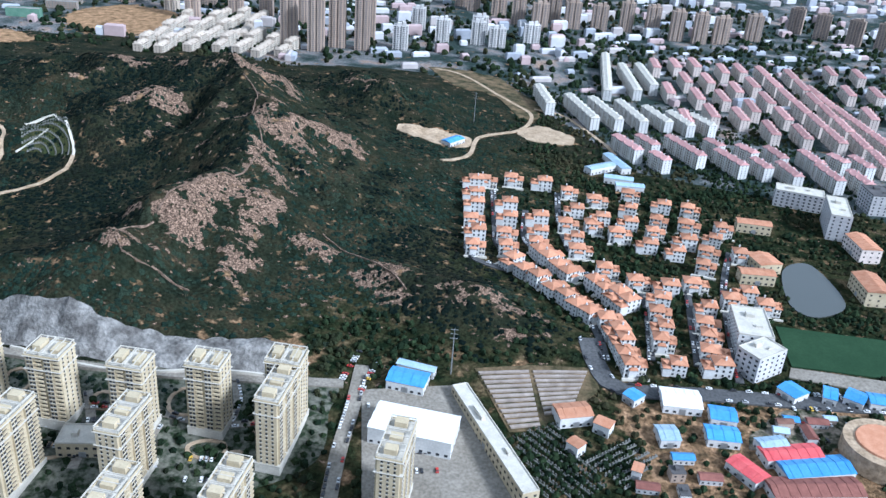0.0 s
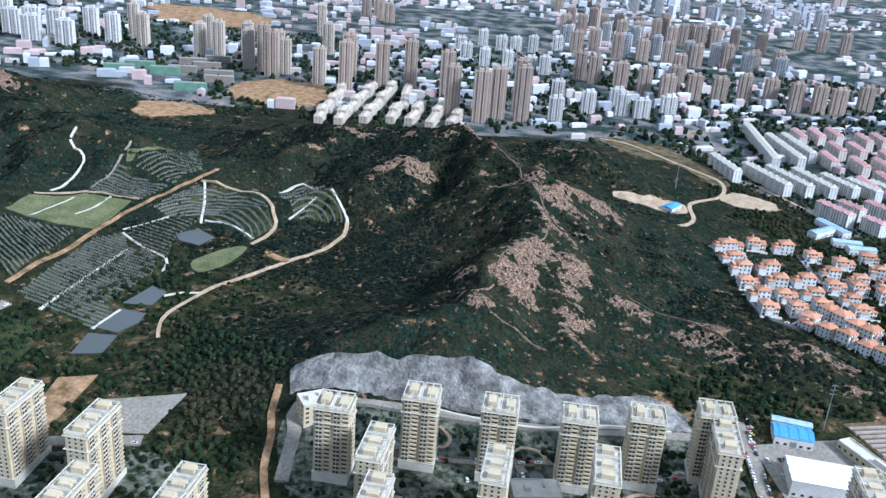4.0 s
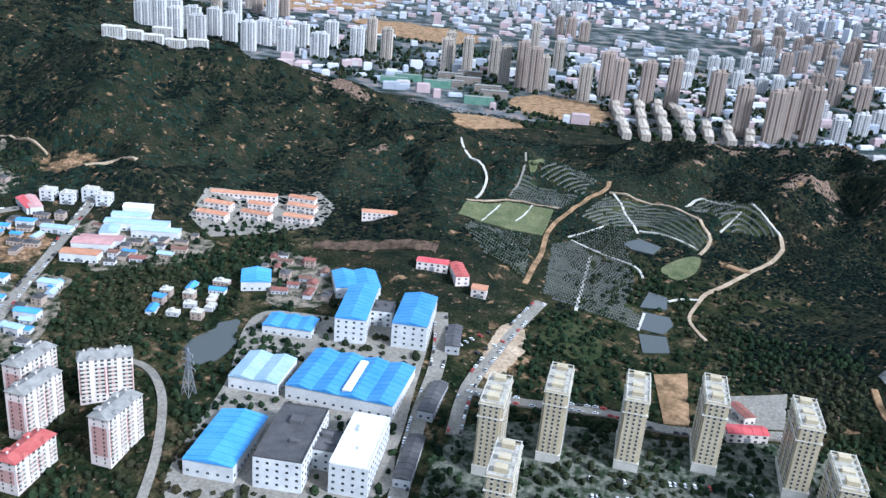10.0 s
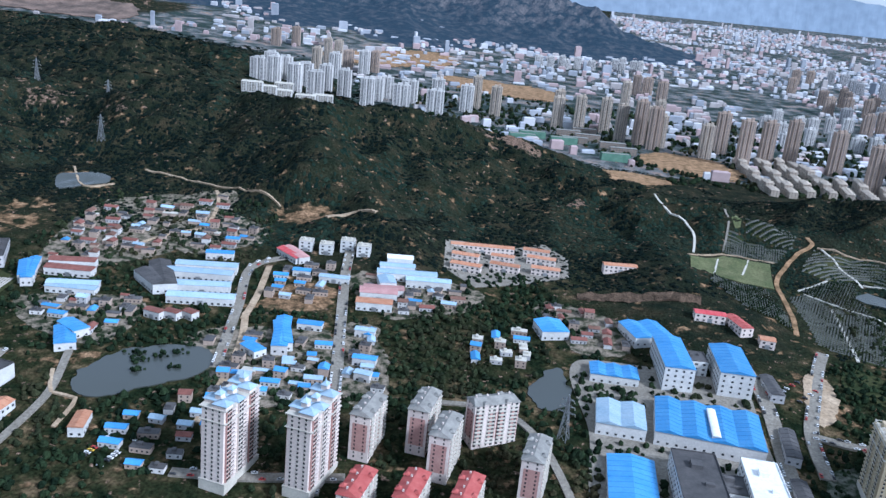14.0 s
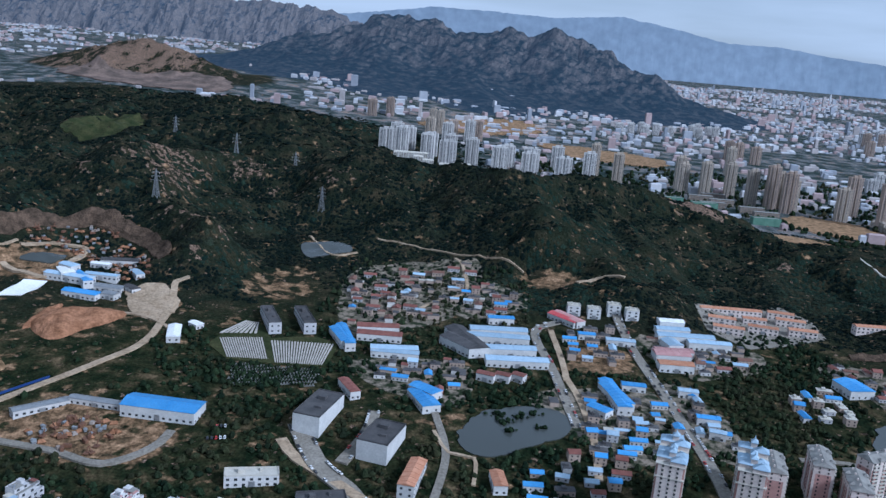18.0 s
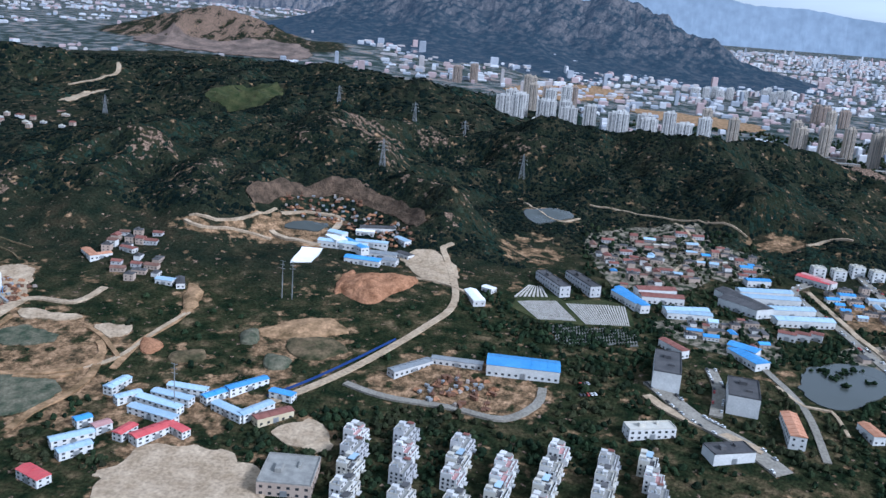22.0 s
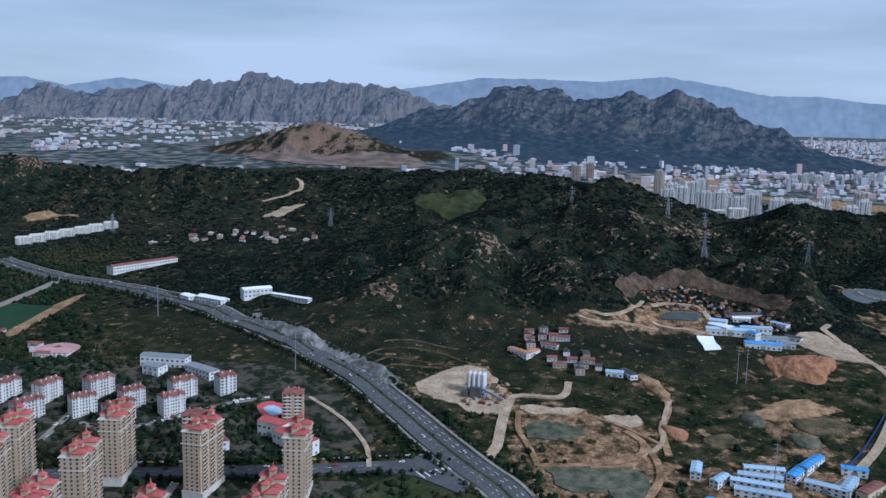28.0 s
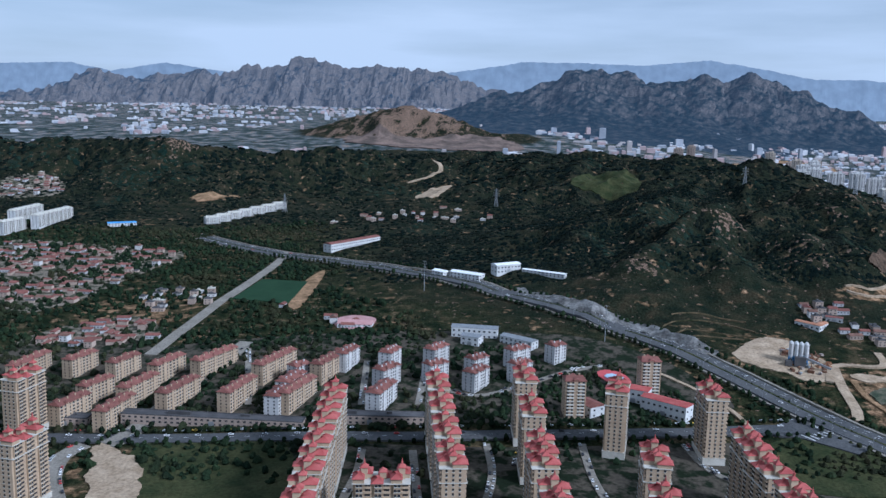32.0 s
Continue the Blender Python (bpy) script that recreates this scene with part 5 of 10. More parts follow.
def town_tower(x, y, yaw, kind):
    wall, word, sizes = TOWN[kind]
    k = RNG.randrange(len(sizes))
    length, width, floors = sizes[k]
    occupy(x, y, yaw, length, width, 2)
    return place(("town", kind, k), lambda: far_tower("town_tower", length, width, floors, wall, word + " residential tower of the town beyond the hills", word + " towers of the town"), x, y, yaw + RNG.uniform(-5, 5) + 4)


def terrace_row(a, b, n):
    """A stepped terrace of narrow town houses, each a block of its own."""
    gap = math.hypot(b[0] - a[0], b[1] - a[1]) / max(1, n - 1)
    for i, (x, y, yaw) in enumerate(between(a, b, n)):
        walk_up(x + RNG.uniform(-1.5, 1.5), y, yaw + RNG.uniform(-2, 2), gap * 0.97, 13, (13, 16, 11.6)[i % 3], M_TOWNHOUSE, M_TOWNHOUSE)


def building_shell(x, y, netted):
    """A concrete frame going up, floor by floor, on columns; some wrapped in green net."""
    def build():
        ob = empty("building_shell")
        for k in range(4):
            s = Shape()
            s.box(-26, 26, -7, 7, k * 3.4 + 2.9, k * 3.4 + 3.4, True)
            part("floor_slab", s, M_DECK, ob)
        s = Shape()
        for i in range(10):
            for y2 in (-6.6, 0, 6.0):
                s.box(-25.6 + i * 5.6, -25 + i * 5.6, y2, y2 + 0.6, -3, 13.4)
        part("column_grid", s, M_DECK, ob)["kind"] = "stuff"
        s = Shape()
        s.box(-25, 25, -5.6, 5.6, -3, 12.6)
        part("infill_wall", s, M_NETTING if netted else M_TAN, ob)
        if netted:
            s = Shape()
            s.box(-26.6, 26.6, -7.6, -7.4, 0, 14.5, True), s.box(-26.6, 26.6, 7.4, 7.6, 0, 14.5, True), s.box(-26.6, -26.4, -7.6, 7.6, 0, 14.5, True), s.box(26.4, 26.6, -7.6, 7.6, 0, 14.5, True)
            part("safety_net", s, M_NETTING, ob, "dusty green safety net")
        return tagged(ob, "half-built block wrapped in green safety net" if netted else "half-built grey-brown concrete block on bare land", "building shell", "blocks going up")
    occupy(x, y, 10, 52, 16, 2)
    return place(("shell", netted), build, x, y, 10)


def town_tower_row(a, b, n, kind):
    for x, y, yaw in between(a, b, n):
        town_tower(x + RNG.uniform(-9, 9), y + RNG.uniform(-12, 12), yaw, kind)
        if RNG.random() < 0.4:
            town_tower(x + RNG.uniform(10, 40), y + RNG.uniform(55, 95), yaw, kind)


def hall(x, y, yaw, length, width, height, roofing, wall, label, category="hall", gables=1, curved=False, rows=1, flat=False):
    occupy(x, y, yaw, length, width, 2)
    name = category.replace(" ", "_")
    z = min(ground_z(x + dx, y + dy) for dx in (-6, 6) for dy in (-6, 6))
    ob = shed_hall(name, length, max(width, 5), height, roofing, wall, label, category, gables, curved, rows, flat)
    ob.matrix_basis = pose(x, y, max(z, ground_z(x, y) - 1.5), 0, 0, yaw)
    return ob


ROOFS = {"r": (M_ROOF_BROWN, True, "brown clay"), "b": (M_BLUE, True, "blue sheet"), "p": (M_PALEBLUE, True, "faded blue"), "g": (M_GREYROOF, False, "grey flat"), "w": (M_TRIM, False, "pale flat"), "d": (M_ROOF_DULL, True, "dull red tiled")}


HAMLET = []


def hamlet():
    """The many lesser houses and sheds of the villages, past what one could count."""
    walls = Shape()
    tops = {k: Shape() for k in "rbgwdp"}
    for x, y, k in HAMLET:
        if is_taken(np.array([x]), np.array([y]))[0]:
            continue
        k = RNG.choice("bpgw") if k == "b" else RNG.choice("rddg") if k == "r" else k
        a = radians(RNG.choice((0, 0, 90)) + RNG.uniform(-8, 8) + 5)
        c, s = math.cos(a), math.sin(a)
        L, W, h = RNG.uniform(3, 7.5), RNG.uniform(2.2, 3.8), RNG.uniform(2.4, 4.2)
        z = ground_z(x, y)
        take(x, y, 3.5)
        w, t = Shape(), Shape()
        w.box(-L, L, -W, W, -2, h)
        if k in "gw":
            t.box(-L - 0.2, L + 0.2, -W - 0.2, W + 0.2, h, h + 0.4, True)
        else:
            t.hip(-L - 0.3, L + 0.3, -W - 0.4, W + 0.4, h + 0.1, W * 0.5, 0.0, 0.15)
        for src, dst in ((w, walls), (t, tops[k])):
            dst.add([(x + u * c - v * s, y + u * s + v * c, z + q) for u, v, q in src.v], src.f)
    root = empty("hamlet")
    part("hamlet_walls", walls, M_TAN, root)["kind"] = "stuff"
    for k, t in tops.items():
        if t.f:
            part(ROOFS[k][2].replace(" ", "_") + "_roofs", t, ROOFS[k][0], root)["kind"] = "stuff"
    tagged(root, "crowded small village houses and sheds", "village", kind="stuff")


def cottages(outline, n, roofs):
    """Village houses set in loose rows inside an outline."""
    px, py = zip(*outline)
    cells = []
    tilt = radians(8)
    y, made = min(py), 0
    spots = []
    while y < max(py):
        x = min(px) + RNG.uniform(0, 8)
        while x < max(px):
            if inside(np.array([x]), np.array([y]), outline)[0]:
                spots.append((x, y))
            x += RNG.uniform(15, 26)
        y += RNG.uniform(12, 17)
    RNG.shuffle(spots)
    if n > 20:
        patch("village_yards", outline, M_YARD, "trodden village yards and kitchen gardens", lift=0.35, keep_trees=True, wobble=6)
    extra = [] if n < 20 or "w" in roofs else spots[:round(0.9 * n)]
    outlines = extra[round(n * 0.5):]
    HAMLET.extend((x + RNG.uniform(-3, 3), y + RNG.uniform(-3, 3), RNG.choice(roofs)) for x, y in outlines if RNG.random() < 0.8)
    HAMLET.extend((x + RNG.uniform(5, 11) * RNG.choice((-1, 1)), y + RNG.uniform(-6, 6), RNG.choice(roofs)) for x, y in extra if RNG.random() < 0.6)
    n = round(n * 0.4) if extra else n
    for x, y in spots:
        if made >= n:
            break
        if is_taken(np.array([x]), np.array([y]))[0]:
            continue
        made += 1
        k = RNG.choice(roofs)
        k = RNG.choice("bpg") if k == "b" else RNG.choice("rdd") if k == "r" else k
        roofing, gable, word = ROOFS[k]
        size = RNG.randrange(3)
        length, width, height = ((10, 6.5, 3.4), (14, 7.0, 3.8), (9, 8, 6.4))[size]
        yaw = RNG.choice((0, 0, 0, 90)) + RNG.uniform(-7, 7) + 5
        occupy(x, y, yaw, length, width, 0)
        place(("cottage", k, size), lambda: small_house("cottage", length, width, height, RNG.choice((M_PALEWALL, M_TAN, M_GREYWALL) if k != "d" else (M_TAN, M_GREYWALL)), roofing, "village house with a " + word + " roof", "village houses", gable), x, y, yaw, sink=0.1)


def white_house(x, y, yaw):
    occupy(x, y, yaw, 16, 14, 1)
    kind = RNG.randrange(4)

    def build():
        b, t, g, r, shade = Shape(), Shape(), Shape(), Shape(), Shape()
        w = (8, 7.5, 8, 7)[kind]
        mid = (1, -2, 3, 0)[kind]
        b.box(-w, w, -6, 6.5, -4, 5.8), b.box(-w, mid + 1, -4.6, 6.5, 5.8, 8.7), b.box(mid + 1, w, -2.5, 6.5, 5.8, 8.7 if kind != 1 else 7.2)
        b.box(-w, mid - 1, -1, 6.5, 8.7, 11.4), b.box(mid - 4, mid - 1.2, 2, 6.2, 11.4, 13.4)
        b.box(-w * 0.7, -w * 0.2, -7.6, -6, -4, 2.9), b.box(w * 0.3, w * 0.8, -8.2, -6, -4, 0.8)
        if kind % 2:
            b.box(w - 4, w, 2, 6.5, 8.7, 11.2)
        front_windows(g, -w, w, -6, 0, 2, 2.9, 4, 1.9, 1.7, -1), front_windows(g, -w, mid + 1, -4.6, 5.8, 1, 2.9, 2, 1.9, 1.7, -1), front_windows(g, mid + 1, w, -2.5, 5.8, 1, 2.9, 2, 1.7, 1.3, -1)
        front_windows(g, -w, mid - 1, -1, 8.7, 1, 2.7, 2, 1.8, 1.6, -1), front_windows(g, -w, w, 6.5, 0, 3 if kind != 1 else 2, 2.9, 4, 1.5, 1.5, 1)
        side_windows(g, -5, 6, w, 0, 2, 2.9, 3, 1.5, 1.6, 1), side_windows(g, -4, 6, -w, 0, 3, 2.9, 3, 1.5, 1.6, -1)
        for x0, x1, y0, y1, z in ((-w, w, -6, -5.7, 5.8), (w - 0.3, w, -5.7, -2.5, 5.8), (-w, mid + 1, -4.6, -4.3, 8.7), (mid + 0.7, mid + 1, -4.3, -1, 8.7), (w - 0.3, w, -2.5, 6.2, 8.7), (-w, mid - 1, 6.2, 6.5, 11.4), (-w, -w + 0.3, -1, 6.2, 11.4)):
            t.box(x0, x1, y0, y1, z, z + 1)
        for x0 in (-w * 0.8, w * 0.2):
            t.box(x0, x0 + w * 0.55, -7.2, -6, 2.9, 3.9, True)
        r.drum(mid + 3.5, 4, 8.7, 10.1, 0.7), r.box(-w + 1, -w + 3, 3, 5, 11.4, 12.3), r.beam((-w + 1, 1, 11.4), (-w + 3.4, 2.4, 12.9), 0.9)
        shade.box(mid + 1.6, w - 0.6, -2, 2.5, 10.6, 10.9)
        for sx, sy in ((mid + 1.8, -1.8), (w - 0.9, -1.8), (mid + 1.8, 2.3), (w - 0.9, 2.3)):
            r.beam((sx, sy, 8.6), (sx, sy, 10.7), 0.14)
        deck = Shape()
        deck.box(-w + 0.3, mid - 4.2, -0.7, 6.2, 11.4, 11.6), deck.box(mid + 1.1, w - 0.3, -2.2, 6.2, 8.7, 8.9), deck.box(-w + 0.3, mid + 0.7, -4.3, -1, 8.7, 8.9), deck.box(-w + 0.3, w - 0.3, -5.7, -4.6, 5.8, 6.0)
        ob = empty("terrace_house")
        part("roof_deck", deck, (M_DECK, M_GREYROOF, M_DECK, M_ROOF_PINK)[kind], ob)
        part("wall", b, (M_PALEWALL, M_TRIM, M_GREYWALL, M_PALEWALL)[kind], ob), part("parapet", t, (M_TRIM, M_WHITE, M_GREYWALL, M_WHITE)[kind], ob), part("roof_tank", r, M_STEEL, ob)
        part("terrace_awning", shade, (M_GREYROOF, M_PALEBLUE, M_ROOF_DULL, M_DECK)[kind], ob)
        part("glazing", g, M_GLASS, ob)["kind"] = "stuff"
        return tagged(ob, ("white terrace house with a dark roof canopy", "pale terrace house with a faded blue canopy", "white terrace house with a dull red canopy", "cream terrace house with stacked roof terraces")[kind], "house", "white terrace houses")

    return place(("white_house", kind), build, x, y, yaw, sink=0, size=(1.2, 1, 1))


def storage_tank(x, y, r, h):
    s, t = Shape(), Shape()
    s.drum(0, 0, -4, h, r, r, 28)
    t.drum(0, 0, h, h + 1.2, r * 0.72, r * 0.7, 28)
    ob = empty("round_hall")
    part("wall", s, M_SAND, ob), part("roof_disc", t, M_TERRA, ob)
    ob.matrix_basis = pose(x, y, ground_z(x, y))
    occupy(x, y, 0, 2 * r, 2 * r, 0)
    return tagged(ob, "round pale hall with an ochre roof disc", "round hall")


GREENS = [[], [], []]


def graves(outline, gap, heading, leafy_rows=False, centre=None, mat=None):
    """Rows of gravestones on low terrace kerbs, with clipped evergreens between."""
    px, py = np.array(outline).T
    c, s = math.cos(radians(heading)), math.sin(radians(heading))
    cx, cy = px.mean(), py.mean()
    reach = np.max(np.hypot(px - cx, py - cy))
    stones = []

    def line(v, pitch):
        """Places and headings along one row, straight or curved round a centre."""
        if centre:
            a = np.arange(0, math.tau, pitch / max(v, 8))
            return centre[0] + v * np.cos(a), centre[1] + v * np.sin(a), a - math.pi / 2
        u = np.arange(-reach, reach, pitch)
        return cx + u * c - v * s, cy + u * s + v * c, np.full(len(u), radians(heading))

    for v in np.arange(10, 2.5 * reach, gap) if centre else np.arange(-reach, reach, gap):
        x, y, a = line(v, 2.6)
        ok = inside(x, y, outline) & (vnoise(x, y, 14, 77) > 0.1)
        stones.extend(zip(x[ok], y[ok], a[ok]))
        x2, y2, a = line(v + gap * 0.5, 3.0)
        ok = inside(x2, y2, outline) & (vnoise(x2, y2, 22, 78) > (0.2 if leafy_rows else 0.4))
        GREENS[0].extend(x2[ok]), GREENS[1].extend(y2[ok]), GREENS[2].extend([1.25 if leafy_rows else 0.95] * int(ok.sum()))
    if not stones:
        return
    st = np.array(stones)
    z = terrain(st[:, 0], st[:, 1])
    c, s = np.cos(st[:, 2:3]), np.sin(st[:, 2:3])
    box = np.array([(-1, -1, 0), (1, -1, 0), (1, 1, 0), (-1, 1, 0), (-1, -1, 1), (1, -1, 1), (1, 1, 1), (-1, 1, 1)], float)
    quads = np.array([(4, 5, 6, 7), (0, 1, 5, 4), (1, 2, 6, 5), (2, 3, 7, 6), (3, 0, 4, 7)])
    rng = np.random.default_rng(len(st))

    def many(dims, dv, zoff):
        w, d, h = dims
        hh = h * (rng.uniform(0.75, 1.2, len(st)) if h > 1 else np.ones(len(st)))
        lx, ly = box[:, 0] * w / 2, box[:, 1] * d / 2 + dv
        vx = st[:, :1] + lx * c - ly * s
        vy = st[:, 1:2] + lx * s + ly * c
        vz = (z + zoff)[:, None] + box[None, :, 2] * hh[:, None]
        return np.stack([vx, vy, vz], -1).reshape(-1, 3), (quads[None] + (np.arange(len(st)) * 8)[:, None, None]).reshape(-1, 4)

    v1, f1 = many((1.3, 0.5, 1.7), 0.0, 0.4)
    v2, f2 = many((2.62, 0.8, 0.8), -0.7, 0.15)
    root = empty("cemetery_plot")
    mesh_ob("headstones", v1, f1, mat or M_GRAVE, root)["kind"] = "stuff"
    mesh_ob("kerbs", v2, f2, mat or M_GRAVE, root)["kind"] = "stuff"
    tagged(root, "terraced rows of pale gravestones between evergreens", "cemetery", kind="stuff")


def striped_terrace(quad, n, mat, label, fill=0.55, rise=1.0):
    """Raised grave rows side by side on a slope; each row runs from the edge a-b to the edge d-c."""
    (ax, ay), (bx, by), (cx, cy), (dx, dy) = quad
    root = empty("burial_terrace")
    for k in range(n):
        s, pts = Shape(), []
        for v in (0.0, 0.33, 0.67, 1.0):
            for u in (k / n, (k + fill) / n):
                pts.append(((ax + (bx - ax) * u) * (1 - v) + (dx + (cx - dx) * u) * v, (ay + (by - ay) * u) * (1 - v) + (dy + (cy - dy) * u) * v))
        z = [ground_z(*p) for p in pts]
        z = [max(z[i], z[i ^ 1]) for i in range(8)]
        low = [(x, y, q - 3) for (x, y), q in zip(pts, z)]
        top = [(x, y, q + rise) for (x, y), q in zip(pts, z)]
        faces = [(0, 1, 9, 8), (7, 6, 14, 15)]
        for r in (0, 2, 4):
            faces += [(r + 8, r + 9, r + 11, r + 10), (r + 1, r + 3, r + 11, r + 9), (r + 2, r, r + 8, r + 10)]
        s.add(low + top, faces)
        part("terrace_step", s, mat, root)
    for x, y in between2(quad):
        take(x, y, 5)
    return tagged(root, label, "burial terrace", "burial terraces")


def between2(quad):
    (ax, ay), (bx, by), (cx, cy), (dx, dy) = quad
    for i in range(9):
        for j in range(9):
            u, v = i / 8, j / 8
            yield (ax + (bx - ax) * u) * (1 - v) + (dx + (cx - dx) * u) * v, (ay + (by - ay) * u) * (1 - v) + (dy + (cy - dy) * u) * v


def scrap_field(outline, n):
    """Blocks, crates and machines lying about a yard."""
    px, py = zip(*outline)
    made = 0
    for _ in range(n * 6):
        x, y = RNG.uniform(min(px), max(px)), RNG.uniform(min(py), max(py))
        if made >= n or not inside(np.array([x]), np.array([y]), outline)[0]:
            continue
        made += 1
        k = RNG.randrange(5)

        def build():
            s = Shape()
            if k == 0:
                s.box(-3, 3, -1.2, 1.2, 0, 2.5)
            elif k == 1:
                s.box(-2, 2, -1.5, 1.5, 0, 1.2), s.box(-1.6, 1.2, -1.2, 1.2, 1.2, 2.2)
            elif k == 2:
                s.box(-2.5, 2.5, -2, 2, 0, 0.8), s.beam((0, 0, 0.8), (2.5, 0, 4.5), 0.6)
            elif k == 3:
                s.hip(-3, 3, -2.2, 2.2, 0.3, 1.9, 1.4)
            else:
                s.box(-1.6, 1.6, -1.2, 1.2, 0, 1.7), s.hip(-1.8, 1.8, -1.4, 1.4, 1.8, 0.5, 0.0)
            ob = part(("container", "stone_stack", "machine", "rubble_heap", "hut")[k], s, (M_RUST, M_STONE, M_RUST, M_CLAY, M_STEEL)[k])
            return tagged(ob, ("rusty container in the yard", "stack of cut stone blocks in the yard", "rusty machine with an arm in the yard", "heap of earth and rubble in the yard", "small hut with a grey sheet roof")[k],
                          ("container", "stone stack", "machine", "rubble heap", "hut")[k], "yard clutter")

        place(("scrap", k), build, x, y, RNG.uniform(0, 180), sink=-0.6)


def pylon(x, y, yaw):
    take(x, y, 5)
    return place("pylon", lattice_pylon, x, y, yaw)


def power_pole(x, y, yaw):
    return place("power_pole", mast, x, y, yaw)


def batching_plant(x, y, yaw):
    ob = empty("batching_plant")
    frame_, sil, cone = Shape(), None, None
    for i, (dx, dy) in enumerate(((-9, 0), (-4.5, 0), (0, 0), (4.5, 0), (-9, 5), (-4.5, 5), (0, 5), (4.5, 5))):
        s = Shape()
        s.drum(dx, dy, 7, 20, 2.0, 2.0, 12), s.drum(dx, dy, 20, 21.4, 2.0, 0.4, 12), s.drum(dx, dy, 3.4, 7, 0.5, 2.0, 12)
        part("silo", s, M_WHITE if i % 3 else M_PALEWALL, ob)
        for ex, ey in ((-1.6, -1.6), (1.6, 1.6), (-1.6, 1.6), (1.6, -1.6)):
            frame_.beam((dx + ex, dy + ey, -1), (dx + ex, dy + ey, 8), 0.4)
    part("steel_frame", frame_, M_BLUE, ob)
    b = Shape()
    b.box(-6, 4, -8, -3, 0, 9), b.box(-14, -8, -9, -4, 0, 5)
    part("mixer_house", b, M_GREYROOF, ob, "dark grey mixer house")
    c = Shape()
    c.beam((4, -5, 8), (26, -9, 1), 2.0)
    part("conveyor", c, M_STEEL, ob)
    ob.matrix_basis = pose(x, y, ground_z(x, y) + 0.5, 0, 0, yaw)
    occupy(x, y, yaw, 46, 26, 2)
    return tagged(ob, "concrete batching plant with white silos on a blue frame", "batching plant")


def dashes(name, line, gap, length, width, offset, lift, label):
    s = Shape()
    for x, y, a in along(line, gap, offset):
        z = ground_z(x, y) + lift
        c, d = math.cos(radians(a)), math.sin(radians(a))
        u, w = length / 2, width / 2
        s.add([(x + c * i - d * j, y + d * i + c * j, z) for i, j in ((-u, -w), (u, -w), (u, w), (-u, w))], [(0, 1, 2, 3)])
    return tagged(part(name, s, M_PAINT), label, "road marking", kind="stuff")


def street_lamp(x, y, yaw):
    def build():
        p, a, h = Shape(), Shape(), Shape()
        p.drum(0, 0, 0, 9.5, 0.16, 0.09, 6), a.beam((0, 0, 9.4), (2.2, 0, 10), 0.12), h.box(1.8, 2.9, -0.2, 0.2, 9.9, 10.1, True)
        ob = empty("street_lamp")
        part("pole", p, M_STEEL, ob), part("arm", a, M_STEEL, ob), part("lamp_head", h, M_TRIM, ob)
        return tagged(ob, "grey steel street lamp beside the highway", "street lamp", "street lamps")

    return place("street_lamp", build, x, y, yaw, sink=0)


def tree_line(line, gap, offset, size):
    for x, y, a in along(line, gap, offset):
        GREENS[0].append(x + RNG.uniform(-1, 1)), GREENS[1].append(y + RNG.uniform(-1, 1)), GREENS[2].append(size * RNG.uniform(0.7, 1.3))


def highway_works():
    ribbon("highway", HIGHWAY, 30, M_ROAD, "six-lane asphalt highway with a planted median", lift=1.4)
    ribbon("median", HIGHWAY, 2.4, M_FIELD, "planted median strip", lift=1.75, clear=0, category="median")
    ribbon("kerb_strip", HIGHWAY, 3.0, M_CONCRETE, "pale pavement along the highway", lift=1.6, offset=16.6, clear=1, category="pavement")
    ribbon("kerb_strip", HIGHWAY, 3.0, M_CONCRETE, "pale pavement along the highway", lift=1.6, offset=-16.6, clear=1, category="pavement")
    for o in (-9.5, -5.5, 5.5, 9.5):
        dashes("lane_marks", HIGHWAY, 11, 5, 0.35, o, 1.75, "white lane dashes on the highway")
    tree_line(HIGHWAY, 8, 21, 2.3), tree_line(HIGHWAY, 8, -21, 2.3), tree_line(HIGHWAY, 5, 0, 0.9)
    for k, (x, y, a) in enumerate(along(HIGHWAY, 34, 15.4)):
        street_lamp(x, y, a - 90)
    ribbon("side_road", SIDE_ROAD, 17, M_CONCRETE, "pale concrete avenue with street trees", lift=1.2)
    tree_line(SIDE_ROAD, 9, 11, 2.2), tree_line(SIDE_ROAD, 9, -11, 2.2)
    ribbon("cross_road", CROSS_ROAD, 17, M_ROAD, "asphalt avenue past the towers", lift=1.2)
    dashes("lane_marks", CROSS_ROAD, 12, 4, 0.3, 0, 1.5, "white lane dashes on the avenue")
    tree_line(CROSS_ROAD, 9, 12, 2.2), tree_line(CROSS_ROAD, 9, -12, 2.2)
    parked(HIGHWAY, 70, 7.2, 1.5), parked(HIGHWAY, 90, -7.2, 1.5), parked(CROSS_ROAD, 26, 4, 1.3), parked(CROSS_ROAD, 8, 16, 0.3), parked(SIDE_ROAD, 40, 4, 1.3)


def parked(line, gap, offset, lift):
    for x, y, a in along(line, gap, offset):
        if RNG.random() < 0.8:
            one_car(x + RNG.uniform(-1, 1), y + RNG.uniform(-0.5, 0.5), a + RNG.choice((0, 180)), lift)


CARS = [0]


def one_car(x, y, yaw, lift=0.7):
    CARS[0] += 1
    if CARS[0] > 300:
        return None
    k = RNG.choices(range(5), (5, 3, 3, 1, 0.5))[0]
    return place(("car", k), lambda: car(CAR_PAINTS[k]), x, y, yaw, sink=-lift)


